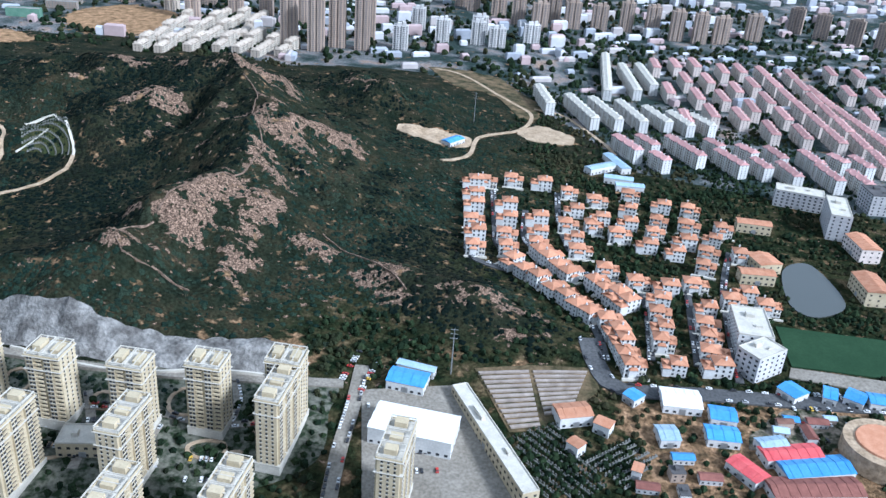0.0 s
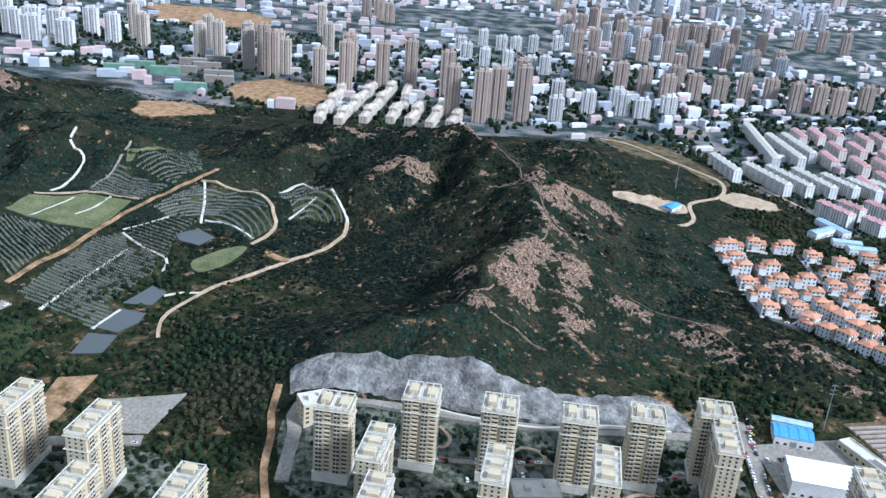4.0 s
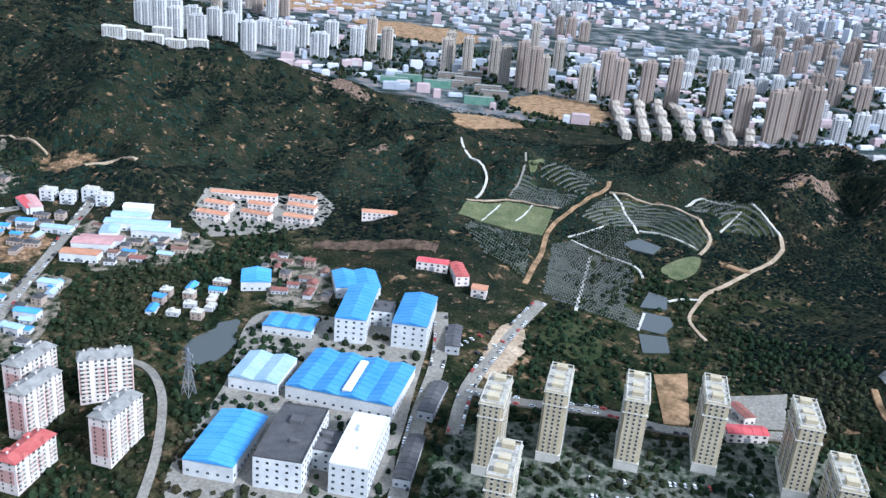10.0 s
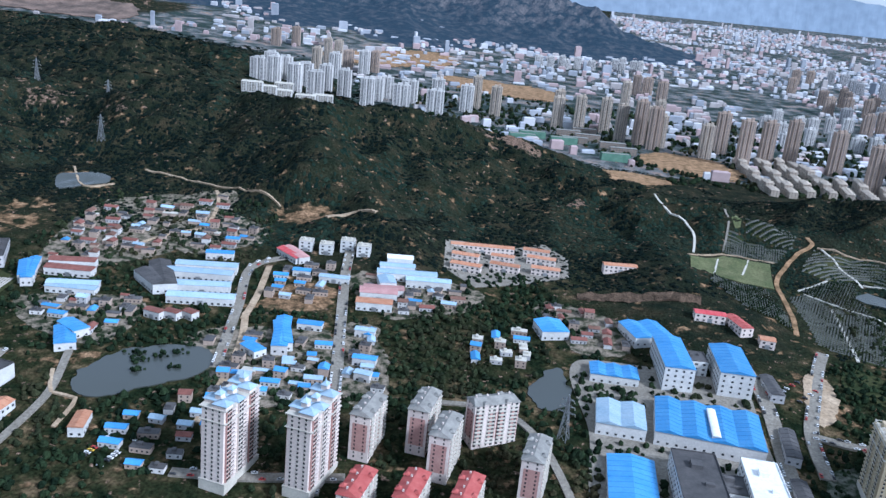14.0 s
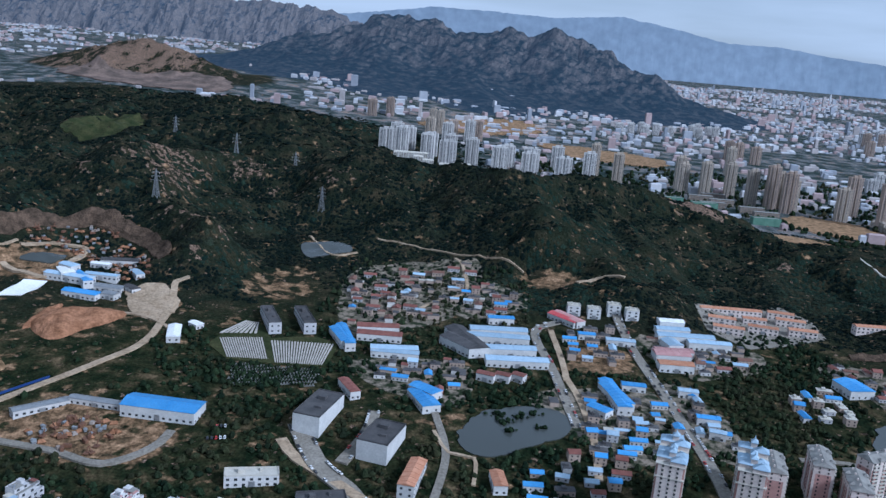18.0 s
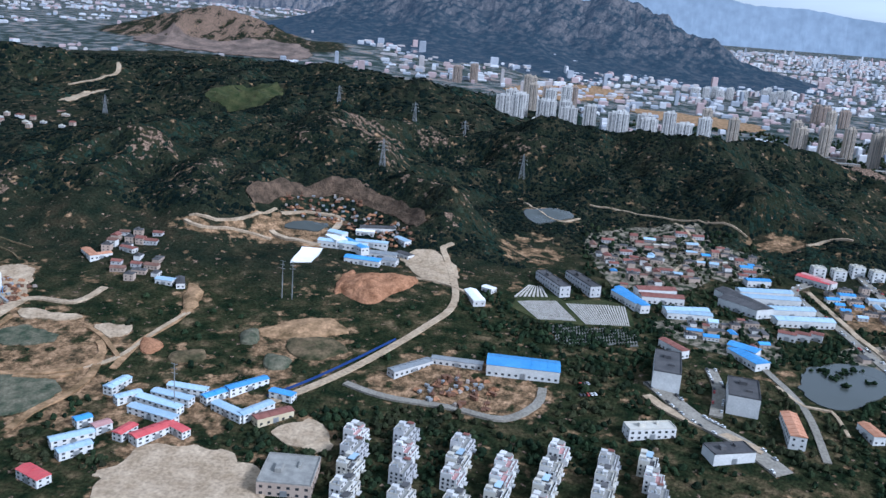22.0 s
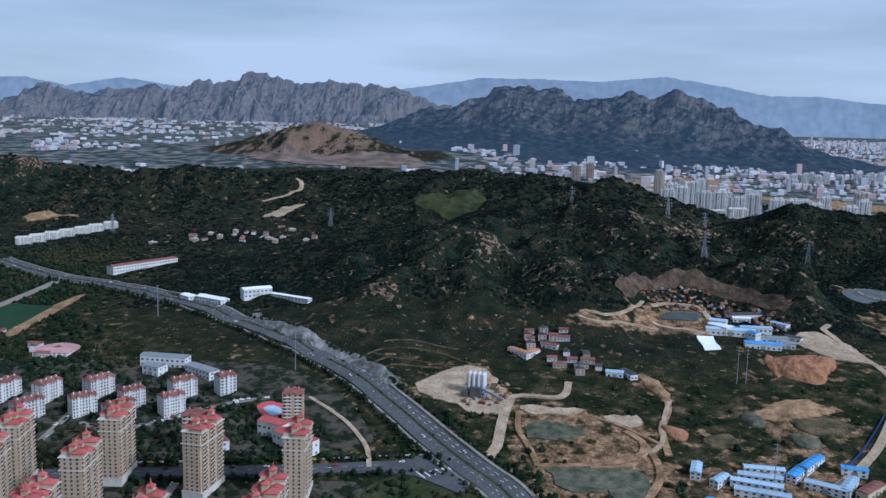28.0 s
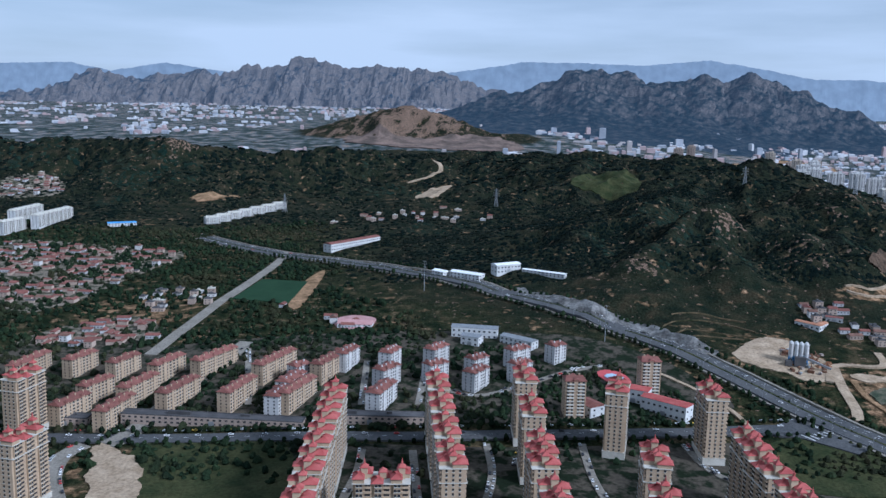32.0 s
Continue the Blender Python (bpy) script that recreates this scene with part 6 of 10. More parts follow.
def car_park(x0, y0, heading, rows, per_row, gap=16, lift=0.6):
    c, s = math.cos(radians(heading)), math.sin(radians(heading))
    for r in range(rows):
        for i in range(per_row):
            if RNG.random() < 0.5:
                u, v = i * 3.1, r * gap
                one_car(x0 + u * c - v * s, y0 + u * s + v * c, heading + 90, lift)

# ---- the plan: first half of the flight ----

# cream tower estate under the rocky hill
cream_point(-297, 415, -4)
cream_point(-248, 410, -4)
cream_point(-199, 410, -4)
cream_point(-156, 420, -4)
cream_point(-111, 432, -4)
cream_point(-348, 395, -4)
cream_slab(-249, 359, 84)
cream_slab(-186, 368, 84)
cream_slab(-110, 406, 84)
cream_slab(-319, 366, 84)
cream_slab(-314, 326, 84)
cream_slab(-172, 318, 84)
cream_slab(-117, 331, 84)
cream_slab(-35, 372, 84)
hall(-222, 391, 8, 30, 18, 10, M_TRIM, M_BEIGE, 'cream clubhouse with a columned front between the towers', 'clubhouse', flat=True, rows=2)
hall(-370, 441, 30, 20, 16, 14, M_TRIM, M_BEIGE, 'low cream wing beside the towers', 'apartment block', flat=True, rows=4)

# cream towers along the valley road
cream_slab(-676, 342, 84)
cream_slab(-666, 279, 84)
cream_slab(-637, 364, 84)
cream_slab(-587, 367, 84)
cream_slab(-537, 375, 84)
cream_slab(-483, 362, 84)
cream_slab(-473, 310, 84)
cream_slab(-416, 318, 84)

# villa estate with terracotta roofs
villa_row((-15, 816), (-5, 677), 6)
villa_row((20, 773), (24, 685), 4)
villa_row((50, 753), (51, 699), 3)
villa_row((27, 662), (51, 635), 3)
villa_row((54, 686), (78, 651), 4)
villa_row((64, 621), (91, 591), 4)
villa_row((150, 845), (142, 800), 2)
villa_row((178, 822), (170, 780), 2)
villa_row((207, 817), (199, 777), 2)
villa_row((217, 754), (199, 691), 3)
villa_row((99, 639), (120, 611), 4)
villa_row((148, 624), (143, 559), 4)
villa_row((105, 583), (117, 525), 5)
villa_row((184, 614), (180, 552), 4)
villa(-1, 830, 0)
villa(27, 842, 0)
villa(56, 844, 0)
villa(85, 831, 0)
villa(113, 818, 0)
villa(87, 785, 0)
villa(112, 775, 0)
villa(80, 748, 0)
villa(104, 750, 0)
villa(84, 720, 0)
villa(89, 698, 0)
villa(128, 739, 0)
villa(138, 768, 0)
villa(163, 754, 0)
villa(151, 723, 0)
villa(188, 739, 0)
villa(175, 713, 0)
villa(232, 777, 0)
villa(110, 664, 0)
villa(135, 650, 0)
villa(157, 645, 0)
villa(184, 656, 0)
villa(147, 532, 0)
villa(178, 535, 0)
villa(239, 724, 0)
villa(224, 650, 0)
villa(211, 633, 0)
villa(238, 629, 0)
hall(256, 714, -72, 22, 22, 10, M_TERRA, M_BEIGE, 'cream hall under a broad terracotta roof', 'hall', rows=2)
hall(242, 686, 2, 30, 14, 10, M_TERRA, M_BEIGE, 'cream terracotta-roofed school wing', 'hall', rows=2)
hall(266, 798, -5, 33, 14, 10, M_TERRA, M_BEIGE, 'cream terracotta-roofed school wing', 'hall', rows=2)
hall(361, 766, -83, 35, 20, 14, M_TERRA, M_PINKISH, 'pink clubhouse with terracotta roof by the pond', 'hall', rows=3)
hall(338, 680, -88, 37, 22, 14, M_TERRA, M_BEIGE, 'cream clubhouse with terracotta roof by the pond', 'hall', rows=3)
hall(212, 584, -94, 45, 26, 18, M_TRIM, M_WHITE, 'white office block with dark window bands', 'office', flat=True, rows=5)
hall(210, 544, -53, 20, 30, 20, M_TRIM, M_GREYWALL, 'grey and white rounded office block', 'office', flat=True, rows=5)
hall(332, 878, -15, 49, 22, 18, M_TRIM, M_GREYWALL, 'grey institute building with flat roof', 'office', flat=True, rows=5)
hall(352, 820, -102, 54, 20, 26, M_TRIM, M_GREYWALL, 'tall grey institute block with flat roof', 'office', flat=True, rows=7)
hall(417, 887, -86, 32, 26, 22, M_GREYROOF, M_GREYWALL, 'dark grey institute building with flat roof', 'office', flat=True, rows=6)
patch('pond', [(274, 714), (302, 732), (313, 686), (308, 650), (277, 630), (262, 650)], M_WATER, 'dark green pond ringed with trees', lift=0.9, category='pond')
patch('football_pitch', [(240, 609), (326, 605), (328, 551), (238, 554)], M_PITCH, 'green artificial football pitch', lift=1.0, sharp=True, category='sports field')
patch('track_apron', [(237, 552), (326, 547), (318, 528), (232, 539)], M_CONCRETE, 'pale paved apron beside the pitch', lift=0.9, sharp=True)

# white walk-up blocks with pale red roofs
walk_up(160, 984, -66, 54, 12, 18, M_WHITE, M_ROOF_PINK)
walk_up(186, 1002, -63, 37, 12, 18, M_WHITE, M_ROOF_PINK)
walk_up(194, 949, -63, 29, 12, 18, M_WHITE, M_ROOF_PINK)
walk_up(230, 995, -66, 72, 12, 18, M_WHITE, M_ROOF_PINK)
walk_up(269, 1018, -59, 27, 12, 18, M_WHITE, M_ROOF_PINK)
walk_up(278, 968, -67, 54, 12, 18, M_WHITE, M_ROOF_PINK)
walk_up(305, 1004, -62, 30, 12, 18, M_WHITE, M_ROOF_PINK)
walk_up(311, 957, -73, 34, 12, 18, M_WHITE, M_ROOF_PINK)
walk_up(338, 1000, -75, 41, 12, 18, M_WHITE, M_ROOF_PINK)
walk_up(339, 945, -78, 47, 12, 18, M_WHITE, M_ROOF_PINK)
walk_up(379, 995, -78, 47, 12, 18, M_WHITE, M_ROOF_PINK)
walk_up(385, 946, -78, 50, 12, 18, M_WHITE, M_ROOF_PINK)
walk_up(412, 1000, -68, 29, 12, 18, M_WHITE, M_ROOF_PINK)
walk_up(438, 996, -77, 40, 12, 18, M_WHITE, M_ROOF_PINK)
walk_up(417, 941, -79, 43, 12, 18, M_WHITE, M_ROOF_PINK)
walk_up(114, 1122, -74, 108, 12, 18, M_WHITE, M_TRIM)
walk_up(146, 1126, -73, 100, 12, 18, M_WHITE, M_TRIM)
walk_up(181, 1129, -75, 95, 12, 18, M_WHITE, M_TRIM)
walk_up(215, 1125, -71, 70, 12, 18, M_WHITE, M_TRIM)
walk_up(244, 1114, -71, 61, 12, 18, M_WHITE, M_TRIM)
walk_up(273, 1118, -65, 51, 12, 18, M_WHITE, M_TRIM)
walk_up(65, 1157, -80, 89, 12, 18, M_WHITE, M_TRIM)
walk_up(168, 1351, -94, 242, 12, 18, M_WHITE, M_TRIM)
walk_up(202, 1334, -87, 159, 12, 18, M_WHITE, M_TRIM)
walk_up(231, 1360, -86, 131, 12, 18, M_WHITE, M_TRIM)
walk_up_row((256, 1437), (254, 1128), 3, M_PINKISH)
walk_up_row((291, 1451), (296, 1170), 4, M_PINKISH)
walk_up_row((326, 1466), (335, 1169), 4, M_PINKISH)
walk_up_row((367, 1438), (362, 1112), 4, M_PINKISH)
walk_up_row((399, 1453), (401, 1107), 5, M_PINKISH)
walk_up_row((435, 1448), (442, 1101), 6, M_PINKISH)
walk_up_row((481, 1446), (467, 1014), 7, M_PINKISH)
walk_up_row((488, 1346), (503, 1038), 6, M_PINKISH)
walk_up_row((562, 1497), (536, 1239), 3, M_PINKISH)
walk_up_row((609, 1496), (582, 1256), 3, M_PINKISH)

# town beyond the hills: towers
town_tower(-538, 1475, 0, 'tan')
town_tower(-481, 1539, 0, 'tan')
town_tower(-430, 1555, 0, 'tan')
town_tower(-358, 1507, 0, 'tan')
town_tower(-339, 1356, 0, 'tan')
town_tower(-291, 1335, 0, 'tan')
town_tower(-264, 1370, 0, 'tan')
town_tower(-226, 1441, 0, 'tan')
town_tower(-223, 1366, 0, 'tan')
town_tower(-555, 1613, 0, 'tan')
town_tower(-680, 1604, 0, 'cream')
town_tower(-700, 1637, 0, 'cream')
town_tower(-598, 1536, 0, 'cream')
town_tower(-758, 1629, 0, 'cream')
town_tower(-650, 1880, 0, 'cream')
town_tower(-712, 2105, 0, 'cream')
town_tower(26, 1693, 0, 'brown')
town_tower(67, 1665, 0, 'brown')
town_tower(145, 1960, 0, 'brown')
town_tower(-13, 1763, 0, 'brown')
town_tower(-65, 1784, 0, 'brown')
town_tower(-92, 1823, 0, 'brown')
town_tower(-88, 2469, 0, 'brown')
town_tower(-44, 2443, 0, 'brown')
town_tower(20, 2459, 0, 'brown')
town_tower(68, 2441, 0, 'brown')
town_tower(113, 2447, 0, 'brown')
town_tower(170, 2482, 0, 'brown')
town_tower(202, 2412, 0, 'brown')
town_tower(237, 2430, 0, 'brown')
town_tower(285, 2434, 0, 'brown')
town_tower(327, 2434, 0, 'brown')
town_tower(-85, 2904, 0, 'brown')
town_tower(6, 3211, 0, 'brown')
town_tower(40, 3149, 0, 'brown')
town_tower(-653, 2438, 0, 'brown')
town_tower(-619, 2462, 0, 'brown')
town_tower(-582, 2396, 0, 'brown')
town_tower(-165, 1396, 0, 'white')
town_tower(-103, 1477, 0, 'white')
town_tower(-153, 1560, 0, 'white')
town_tower(-42, 1565, 0, 'white')
town_tower(-42, 1482, 0, 'white')
town_tower(-9, 1475, 0, 'white')
town_tower(-362, 2055, 0, 'white')
town_tower(-311, 2153, 0, 'white')
town_tower(-264, 2114, 0, 'white')
town_tower(-229, 2115, 0, 'white')
town_tower(-186, 2117, 0, 'white')
town_tower(-122, 2178, 0, 'white')
town_tower(-373, 1805, 0, 'white')
town_tower(-872, 2940, 0, 'white')
town_tower(-817, 2940, 0, 'white')
town_tower(-768, 2938, 0, 'white')
town_tower(-680, 3012, 0, 'white')
town_tower(-649, 3084, 0, 'white')
town_tower(-609, 3071, 0, 'white')
town_tower(-1577, 1739, 0, 'slab')
town_tower(-1561, 1777, 0, 'slab')
town_tower(-1540, 1814, 0, 'slab')
town_tower(-1480, 1778, 0, 'slab')
town_tower(-1430, 1782, 0, 'slab')
town_tower(-1373, 1728, 0, 'slab')
town_tower(-1422, 2167, 0, 'slab')
town_tower(-1466, 2011, 0, 'slab')
town_tower(-1304, 1654, 0, 'slab')
town_tower(-1309, 1759, 0, 'slab')
town_tower(-1295, 1813, 0, 'slab')
town_tower(-1237, 1703, 0, 'slab')
town_tower(-1235, 1804, 0, 'slab')
town_tower(-1160, 1692, 0, 'slab')
town_tower(-1173, 1840, 0, 'slab')
town_tower(-1098, 1780, 0, 'slab')
town_tower(-1514, 2010, 0, 'cream')
town_tower(-1536, 2209, 0, 'cream')
town_tower(-1522, 2275, 0, 'cream')
town_tower(-1031, 1779, 0, 'cream')
town_tower(-889, 1725, 0, 'cream')
town_tower(-842, 1706, 0, 'cream')
town_tower(-786, 1718, 0, 'cream')
town_tower(98, 1766, 0, 'brown')
town_tower(133, 1731, 0, 'brown')
town_tower(187, 1740, 0, 'brown')
town_tower(243, 1764, 0, 'brown')
town_tower(292, 1747, 0, 'brown')
town_tower(336, 1721, 0, 'brown')
town_tower(379, 1712, 0, 'brown')
town_tower(424, 1730, 0, 'brown')
town_tower(500, 1787, 0, 'brown')
town_tower(-75, 2170, 0, 'brown')
town_tower(-31, 2191, 0, 'brown')
town_tower(22, 2142, 0, 'brown')
town_tower(86, 2146, 0, 'brown')
town_tower(150, 2150, 0, 'brown')
town_tower(221, 2156, 0, 'brown')
town_tower(297, 2152, 0, 'brown')
town_tower(357, 2141, 0, 'brown')
town_tower(417, 2133, 0, 'brown')
town_tower(584, 2520, 0, 'brown')
town_tower(643, 2504, 0, 'brown')
town_tower(702, 2489, 0, 'brown')
town_tower(51, 1545, 0, 'white')
town_tower(-299, 1889, 0, 'white')
town_tower(-248, 1877, 0, 'white')
town_tower(-198, 1866, 0, 'white')
town_tower(-167, 1844, 0, 'white')
town_tower(-344, 1973, 0, 'white')
town_tower(-1542, 1744, 0, 'slab')
town_tower(-1468, 1657, 0, 'slab')
town_tower(-1424, 1668, 0, 'slab')
town_tower(-1721, 2525, 0, 'brown')
town_tower(-1770, 2473, 0, 'brown')
town_tower(-1475, 2203, 0, 'brown')
town_tower(-1402, 2213, 0, 'brown')
town_tower(-1082, 1856, 0, 'cream')
town_tower(-888, 1777, 0, 'cream')
town_tower(-952, 2886, 0, 'white')
town_tower(-912, 2882, 0, 'white')
town_tower(-861, 2895, 0, 'white')
town_tower(-661, 2971, 0, 'white')
town_tower(-591, 3025, 0, 'white')
town_tower(-722, 1607, 0, 'tan')
town_tower(-696, 1570, 0, 'tan')
town_tower_row((-61, 2618), (450, 2401), 9, 'brown')
town_tower_row((-92, 2294), (417, 2112), 8, 'grey')
town_tower_row((172, 3036), (789, 2945), 8, 'grey')
town_tower_row((29, 3311), (219, 3305), 4, 'grey')
town_tower_row((612, 1903), (767, 1809), 4, 'brown')
walk_up(-1482, 1419, 8, 40, 13, 18, M_PALEWALL, M_TRIM)
walk_up(-1470, 1469, 8, 40, 13, 18, M_PALEWALL, M_TRIM)
walk_up(-1455, 1525, 8, 40, 13, 18, M_PALEWALL, M_TRIM)
walk_up(-1400, 1505, 8, 40, 13, 18, M_PALEWALL, M_TRIM)
walk_up(-1482, 1627, 8, 40, 13, 18, M_PALEWALL, M_TRIM)
walk_up(-1378, 1564, 8, 40, 13, 18, M_PALEWALL, M_TRIM)
terrace_row((-536, 1241), (-542, 1492), 9)
terrace_row((-505, 1244), (-494, 1529), 10)
terrace_row((-470, 1269), (-459, 1513), 8)
terrace_row((-430, 1286), (-426, 1363), 3)
terrace_row((-420, 1390), (-427, 1515), 3)
terrace_row((-398, 1298), (-392, 1356), 2)
terrace_row((-364, 1290), (-356, 1360), 2)
terrace_row((-332, 1290), (-326, 1325), 2)
building_shell(-957, 1486, True)
building_shell(-876, 1497, True)
building_shell(-784, 1371, True)
building_shell(-939, 1536, True)
building_shell(-865, 1614, False)
building_shell(-826, 1581, False)
building_shell(-780, 1510, False)
building_shell(-854, 1525, False)
building_shell(-830, 1663, False)
building_shell(-763, 1458, False)

# bare building land
patch('cleared_ground', [(-729, 1442), (-678, 1537), (-576, 1495), (-563, 1353), (-642, 1331), (-702, 1366)], M_DIRT, 'cleared orange building land', wobble=14)
patch('cleared_ground', [(-802, 1174), (-810, 1249), (-759, 1270), (-696, 1243), (-738, 1189), (-766, 1161)], M_DIRT, 'cleared orange building land', wobble=14)
patch('cleared_ground', [(-1609, 2471), (-1326, 2814), (-1217, 2621), (-1415, 2356)], M_DIRT, 'cleared orange land on the plain', wobble=30, lift=2)
patch('cleared_ground', [(-1221, 2303), (-1092, 2353), (-878, 2292), (-901, 2125), (-1109, 2120)], M_DIRT, 'cleared orange land on the plain', wobble=30, lift=2)
patch('cleared_ground', [(-721, 1381), (-714, 1503), (-605, 1487), (-542, 1399), (-626, 1328)], M_DIRT, 'cleared orange building land', wobble=16)
patch('cleared_ground', [(-98, 1300), (-2, 1268), (56, 1144), (41, 1073), (-7, 1171), (-64, 1200)], M_SCRUB, 'rough brown slope with tracks', wobble=14)
patch('gravel_yard', [(30, 1026), (62, 1059), (100, 1029), (95, 999), (47, 997)], M_SAND, 'pale gravel turning loop', wobble=3)
patch('gravel_yard', [(-114, 976), (-55, 979), (-28, 977), (-32, 941), (-85, 942)], M_SAND, 'pale work yard on the slope', wobble=5)
ribbon('dirt_track', [(-52, 869), (-24, 921), (-15, 983), (34, 1036), (48, 1099), (17, 1152), (-52, 1264), (-97, 1293)], 5, M_SAND, 'pale dirt track over the saddle')
ribbon('dirt_track', [(52, 1127), (93, 1115), (132, 1029), (148, 980)], 5, M_SAND, 'pale dirt track over the saddle')
hall(-45, 951, 54, 26, 14, 6, M_BLUE, M_PALEWALL, 'small blue-roofed site shed on the saddle', 'shed')
hall(124, 920, 39, 38, 12, 7, M_PALEBLUE, M_WHITE, 'low shed with a faded blue roof', 'shed')
hall(142, 890, -6, 31, 12, 7, M_PALEBLUE, M_WHITE, 'low shed with a faded blue roof', 'shed')
hall(152, 872, 2, 30, 12, 7, M_PALEBLUE, M_WHITE, 'low shed with a faded blue roof', 'shed')
hall(145, 943, -69, 49, 12, 7, M_PALEBLUE, M_WHITE, 'low shed with a faded blue roof', 'shed')

# foreground of the first stretch
bank('retaining_slope', [(-391, 459), (-375, 462), (-342, 462), (-294, 458), (-255, 455), (-209, 458), (-156, 469), (-110, 476)], 22, 13, M_SHOTCRETE, 'grey sprayed-concrete retaining slope cut into the hill', 'retaining wall')
ribbon('estate_road', [(-378, 383), (-380, 426), (-382, 449), (-332, 457), (-262, 451), (-208, 455), (-156, 464), (-83, 475)], 9, M_CONCRETE, 'pale concrete estate road below the retaining slope')
ribbon('dirt_path', [(-376, 370), (-384, 396), (-387, 425), (-392, 444), (-393, 469)], 5, M_DIRT, 'orange earth path along the estate wall', offset=8)
patch('estate_ground', [(-384, 449), (-262, 451), (-102, 477), (-87, 444), (-91, 395), (-165, 357), (-290, 341), (-366, 367)], M_GARDENS, 'estate courts with hedges, lawns and pale paths', lift=0.5, keep_trees=True)
ribbon('estate_drive', [(-74, 497), (-73, 454), (-74, 412), (-72, 368)], 10, M_CONCRETE, 'concrete street with parked cars beside the towers')
patch('dirt_clearing', [(-144, 503), (-137, 524), (-121, 517), (-108, 494), (-116, 484), (-131, 482)], M_DIRT, 'orange earth clearing at the hill foot', wobble=5)
hall(-30, 433, -8, 53, 28, 12, M_WHITEROOF, M_WHITE, 'big market hall under a white sheet roof', 'market hall', gables=3)
hall(-40, 482, -9, 26, 18, 7, M_BLUE, M_WHITE, 'shed with a bright blue metal roof', 'shed')
hall(-36, 497, -13, 27, 7, 6, M_PALEBLUE, M_WHITE, 'long low shed with faded blue roof', 'shed')
hall(19, 432, -64, 109, 11, 10, M_TRIM, M_BEIGE, 'long flat-roofed two-storey row building', 'row building', flat=True, rows=2)
patch('paved_yard', [(-70, 471), (1, 489), (30, 429), (44, 385), (-52, 367)], M_CONCRETE, 'paved market yard with parked cars', lift=0.45, sharp=True)
patch('cemetery_ground', [(4, 508), (42, 518), (89, 524), (92, 500), (72, 470), (52, 452), (30, 446)], M_SCRUB, 'brown terraced cemetery ground', lift=0.4, sharp=True)
GRAVE_ROWS = 'brown stone grave rows curving along the terraces'
striped_terrace([(31, 449), (6, 506), (42, 514), (50, 455)], 12, M_STONE, GRAVE_ROWS, 0.5, 1.4)
striped_terrace([(53, 466), (45, 514), (85, 521), (71, 473)], 10, M_STONE, GRAVE_ROWS, 0.5, 1.4)
graves([(32, 443), (60, 460), (76, 430), (84, 422), (90, 409), (78, 398), (51, 394)], 5.6, -42, True)
graves([(76, 430), (105, 455), (125, 439), (102, 407)], 4.6, 40)
hall(71, 466, 18, 23, 16, 8, M_TERRA, M_WHITE, 'temple hall with an orange tiled roof', 'temple hall')
hall(91, 458, -27, 11, 10, 8, M_TERRA, M_WHITE, 'temple hall with an orange tiled roof', 'temple hall')
hall(72, 436, -41, 9, 9, 8, M_TERRA, M_WHITE, 'temple hall with an orange tiled roof', 'temple hall')
hall(109, 421, -18, 6, 9, 8, M_TERRA, M_WHITE, 'temple hall with an orange tiled roof', 'temple hall')
ribbon('street', [(87, 560), (92, 527), (107, 504), (167, 508), (226, 510), (314, 516)], 15, M_ROAD, 'asphalt street below the villas')
patch('market_ground', [(110, 494), (225, 506), (302, 507), (270, 420), (131, 399), (113, 444)], M_DIRT, 'earth market ground with stalls and scrap', lift=0.4, wobble=4, keep_trees=True)
hall(114, 492, -45, 10, 12, 6, M_BLUE, M_PALEWALL, 'market shed with a sheet-metal roof', 'shed')
hall(146, 494, 0, 26, 22, 6, M_WHITEROOF, M_PALEWALL, 'market shed with a sheet-metal roof', 'shed')
hall(132, 457, 9, 13, 16, 6, M_PALEBLUE, M_PALEWALL, 'market shed with a sheet-metal roof', 'shed')
hall(172, 482, -3, 17, 16, 6, M_BLUE, M_PALEWALL, 'market shed with a sheet-metal roof', 'shed')
hall(168, 462, 0, 21, 16, 6, M_BLUE, M_PALEWALL, 'market shed with a sheet-metal roof', 'shed')
hall(228, 517, -53, 15, 16, 6, M_BLUE, M_PALEWALL, 'market shed with a sheet-metal roof', 'shed')
hall(254, 518, -18, 9, 16, 6, M_BLUE, M_PALEWALL, 'market shed with a sheet-metal roof', 'shed')
hall(272, 518, -32, 13, 16, 6, M_BLUE, M_PALEWALL, 'market shed with a sheet-metal roof', 'shed')
hall(178, 432, -52, 23, 14, 6, M_REDSHEET, M_PALEWALL, 'market shed with a sheet-metal roof', 'shed')
hall(209, 451, 15, 39, 14, 6, M_REDSHEET, M_PALEWALL, 'market shed with a sheet-metal roof', 'shed')
hall(221, 440, 15, 46, 18, 6, M_BLUE, M_PALEWALL, 'market shed with a sheet-metal roof', 'shed')
hall(216, 422, 10, 58, 18, 6, M_ROOF_DULL, M_PALEWALL, 'market shed with a sheet-metal roof', 'shed')
hall(199, 458, 18, 19, 12, 6, M_PALEBLUE, M_PALEWALL, 'market shed with a sheet-metal roof', 'shed')
hall(292, 517, -5, 23, 14, 6, M_BLUE, M_PALEWALL, 'market shed with a sheet-metal roof', 'shed')
storage_tank(270, 461, 26, 12)

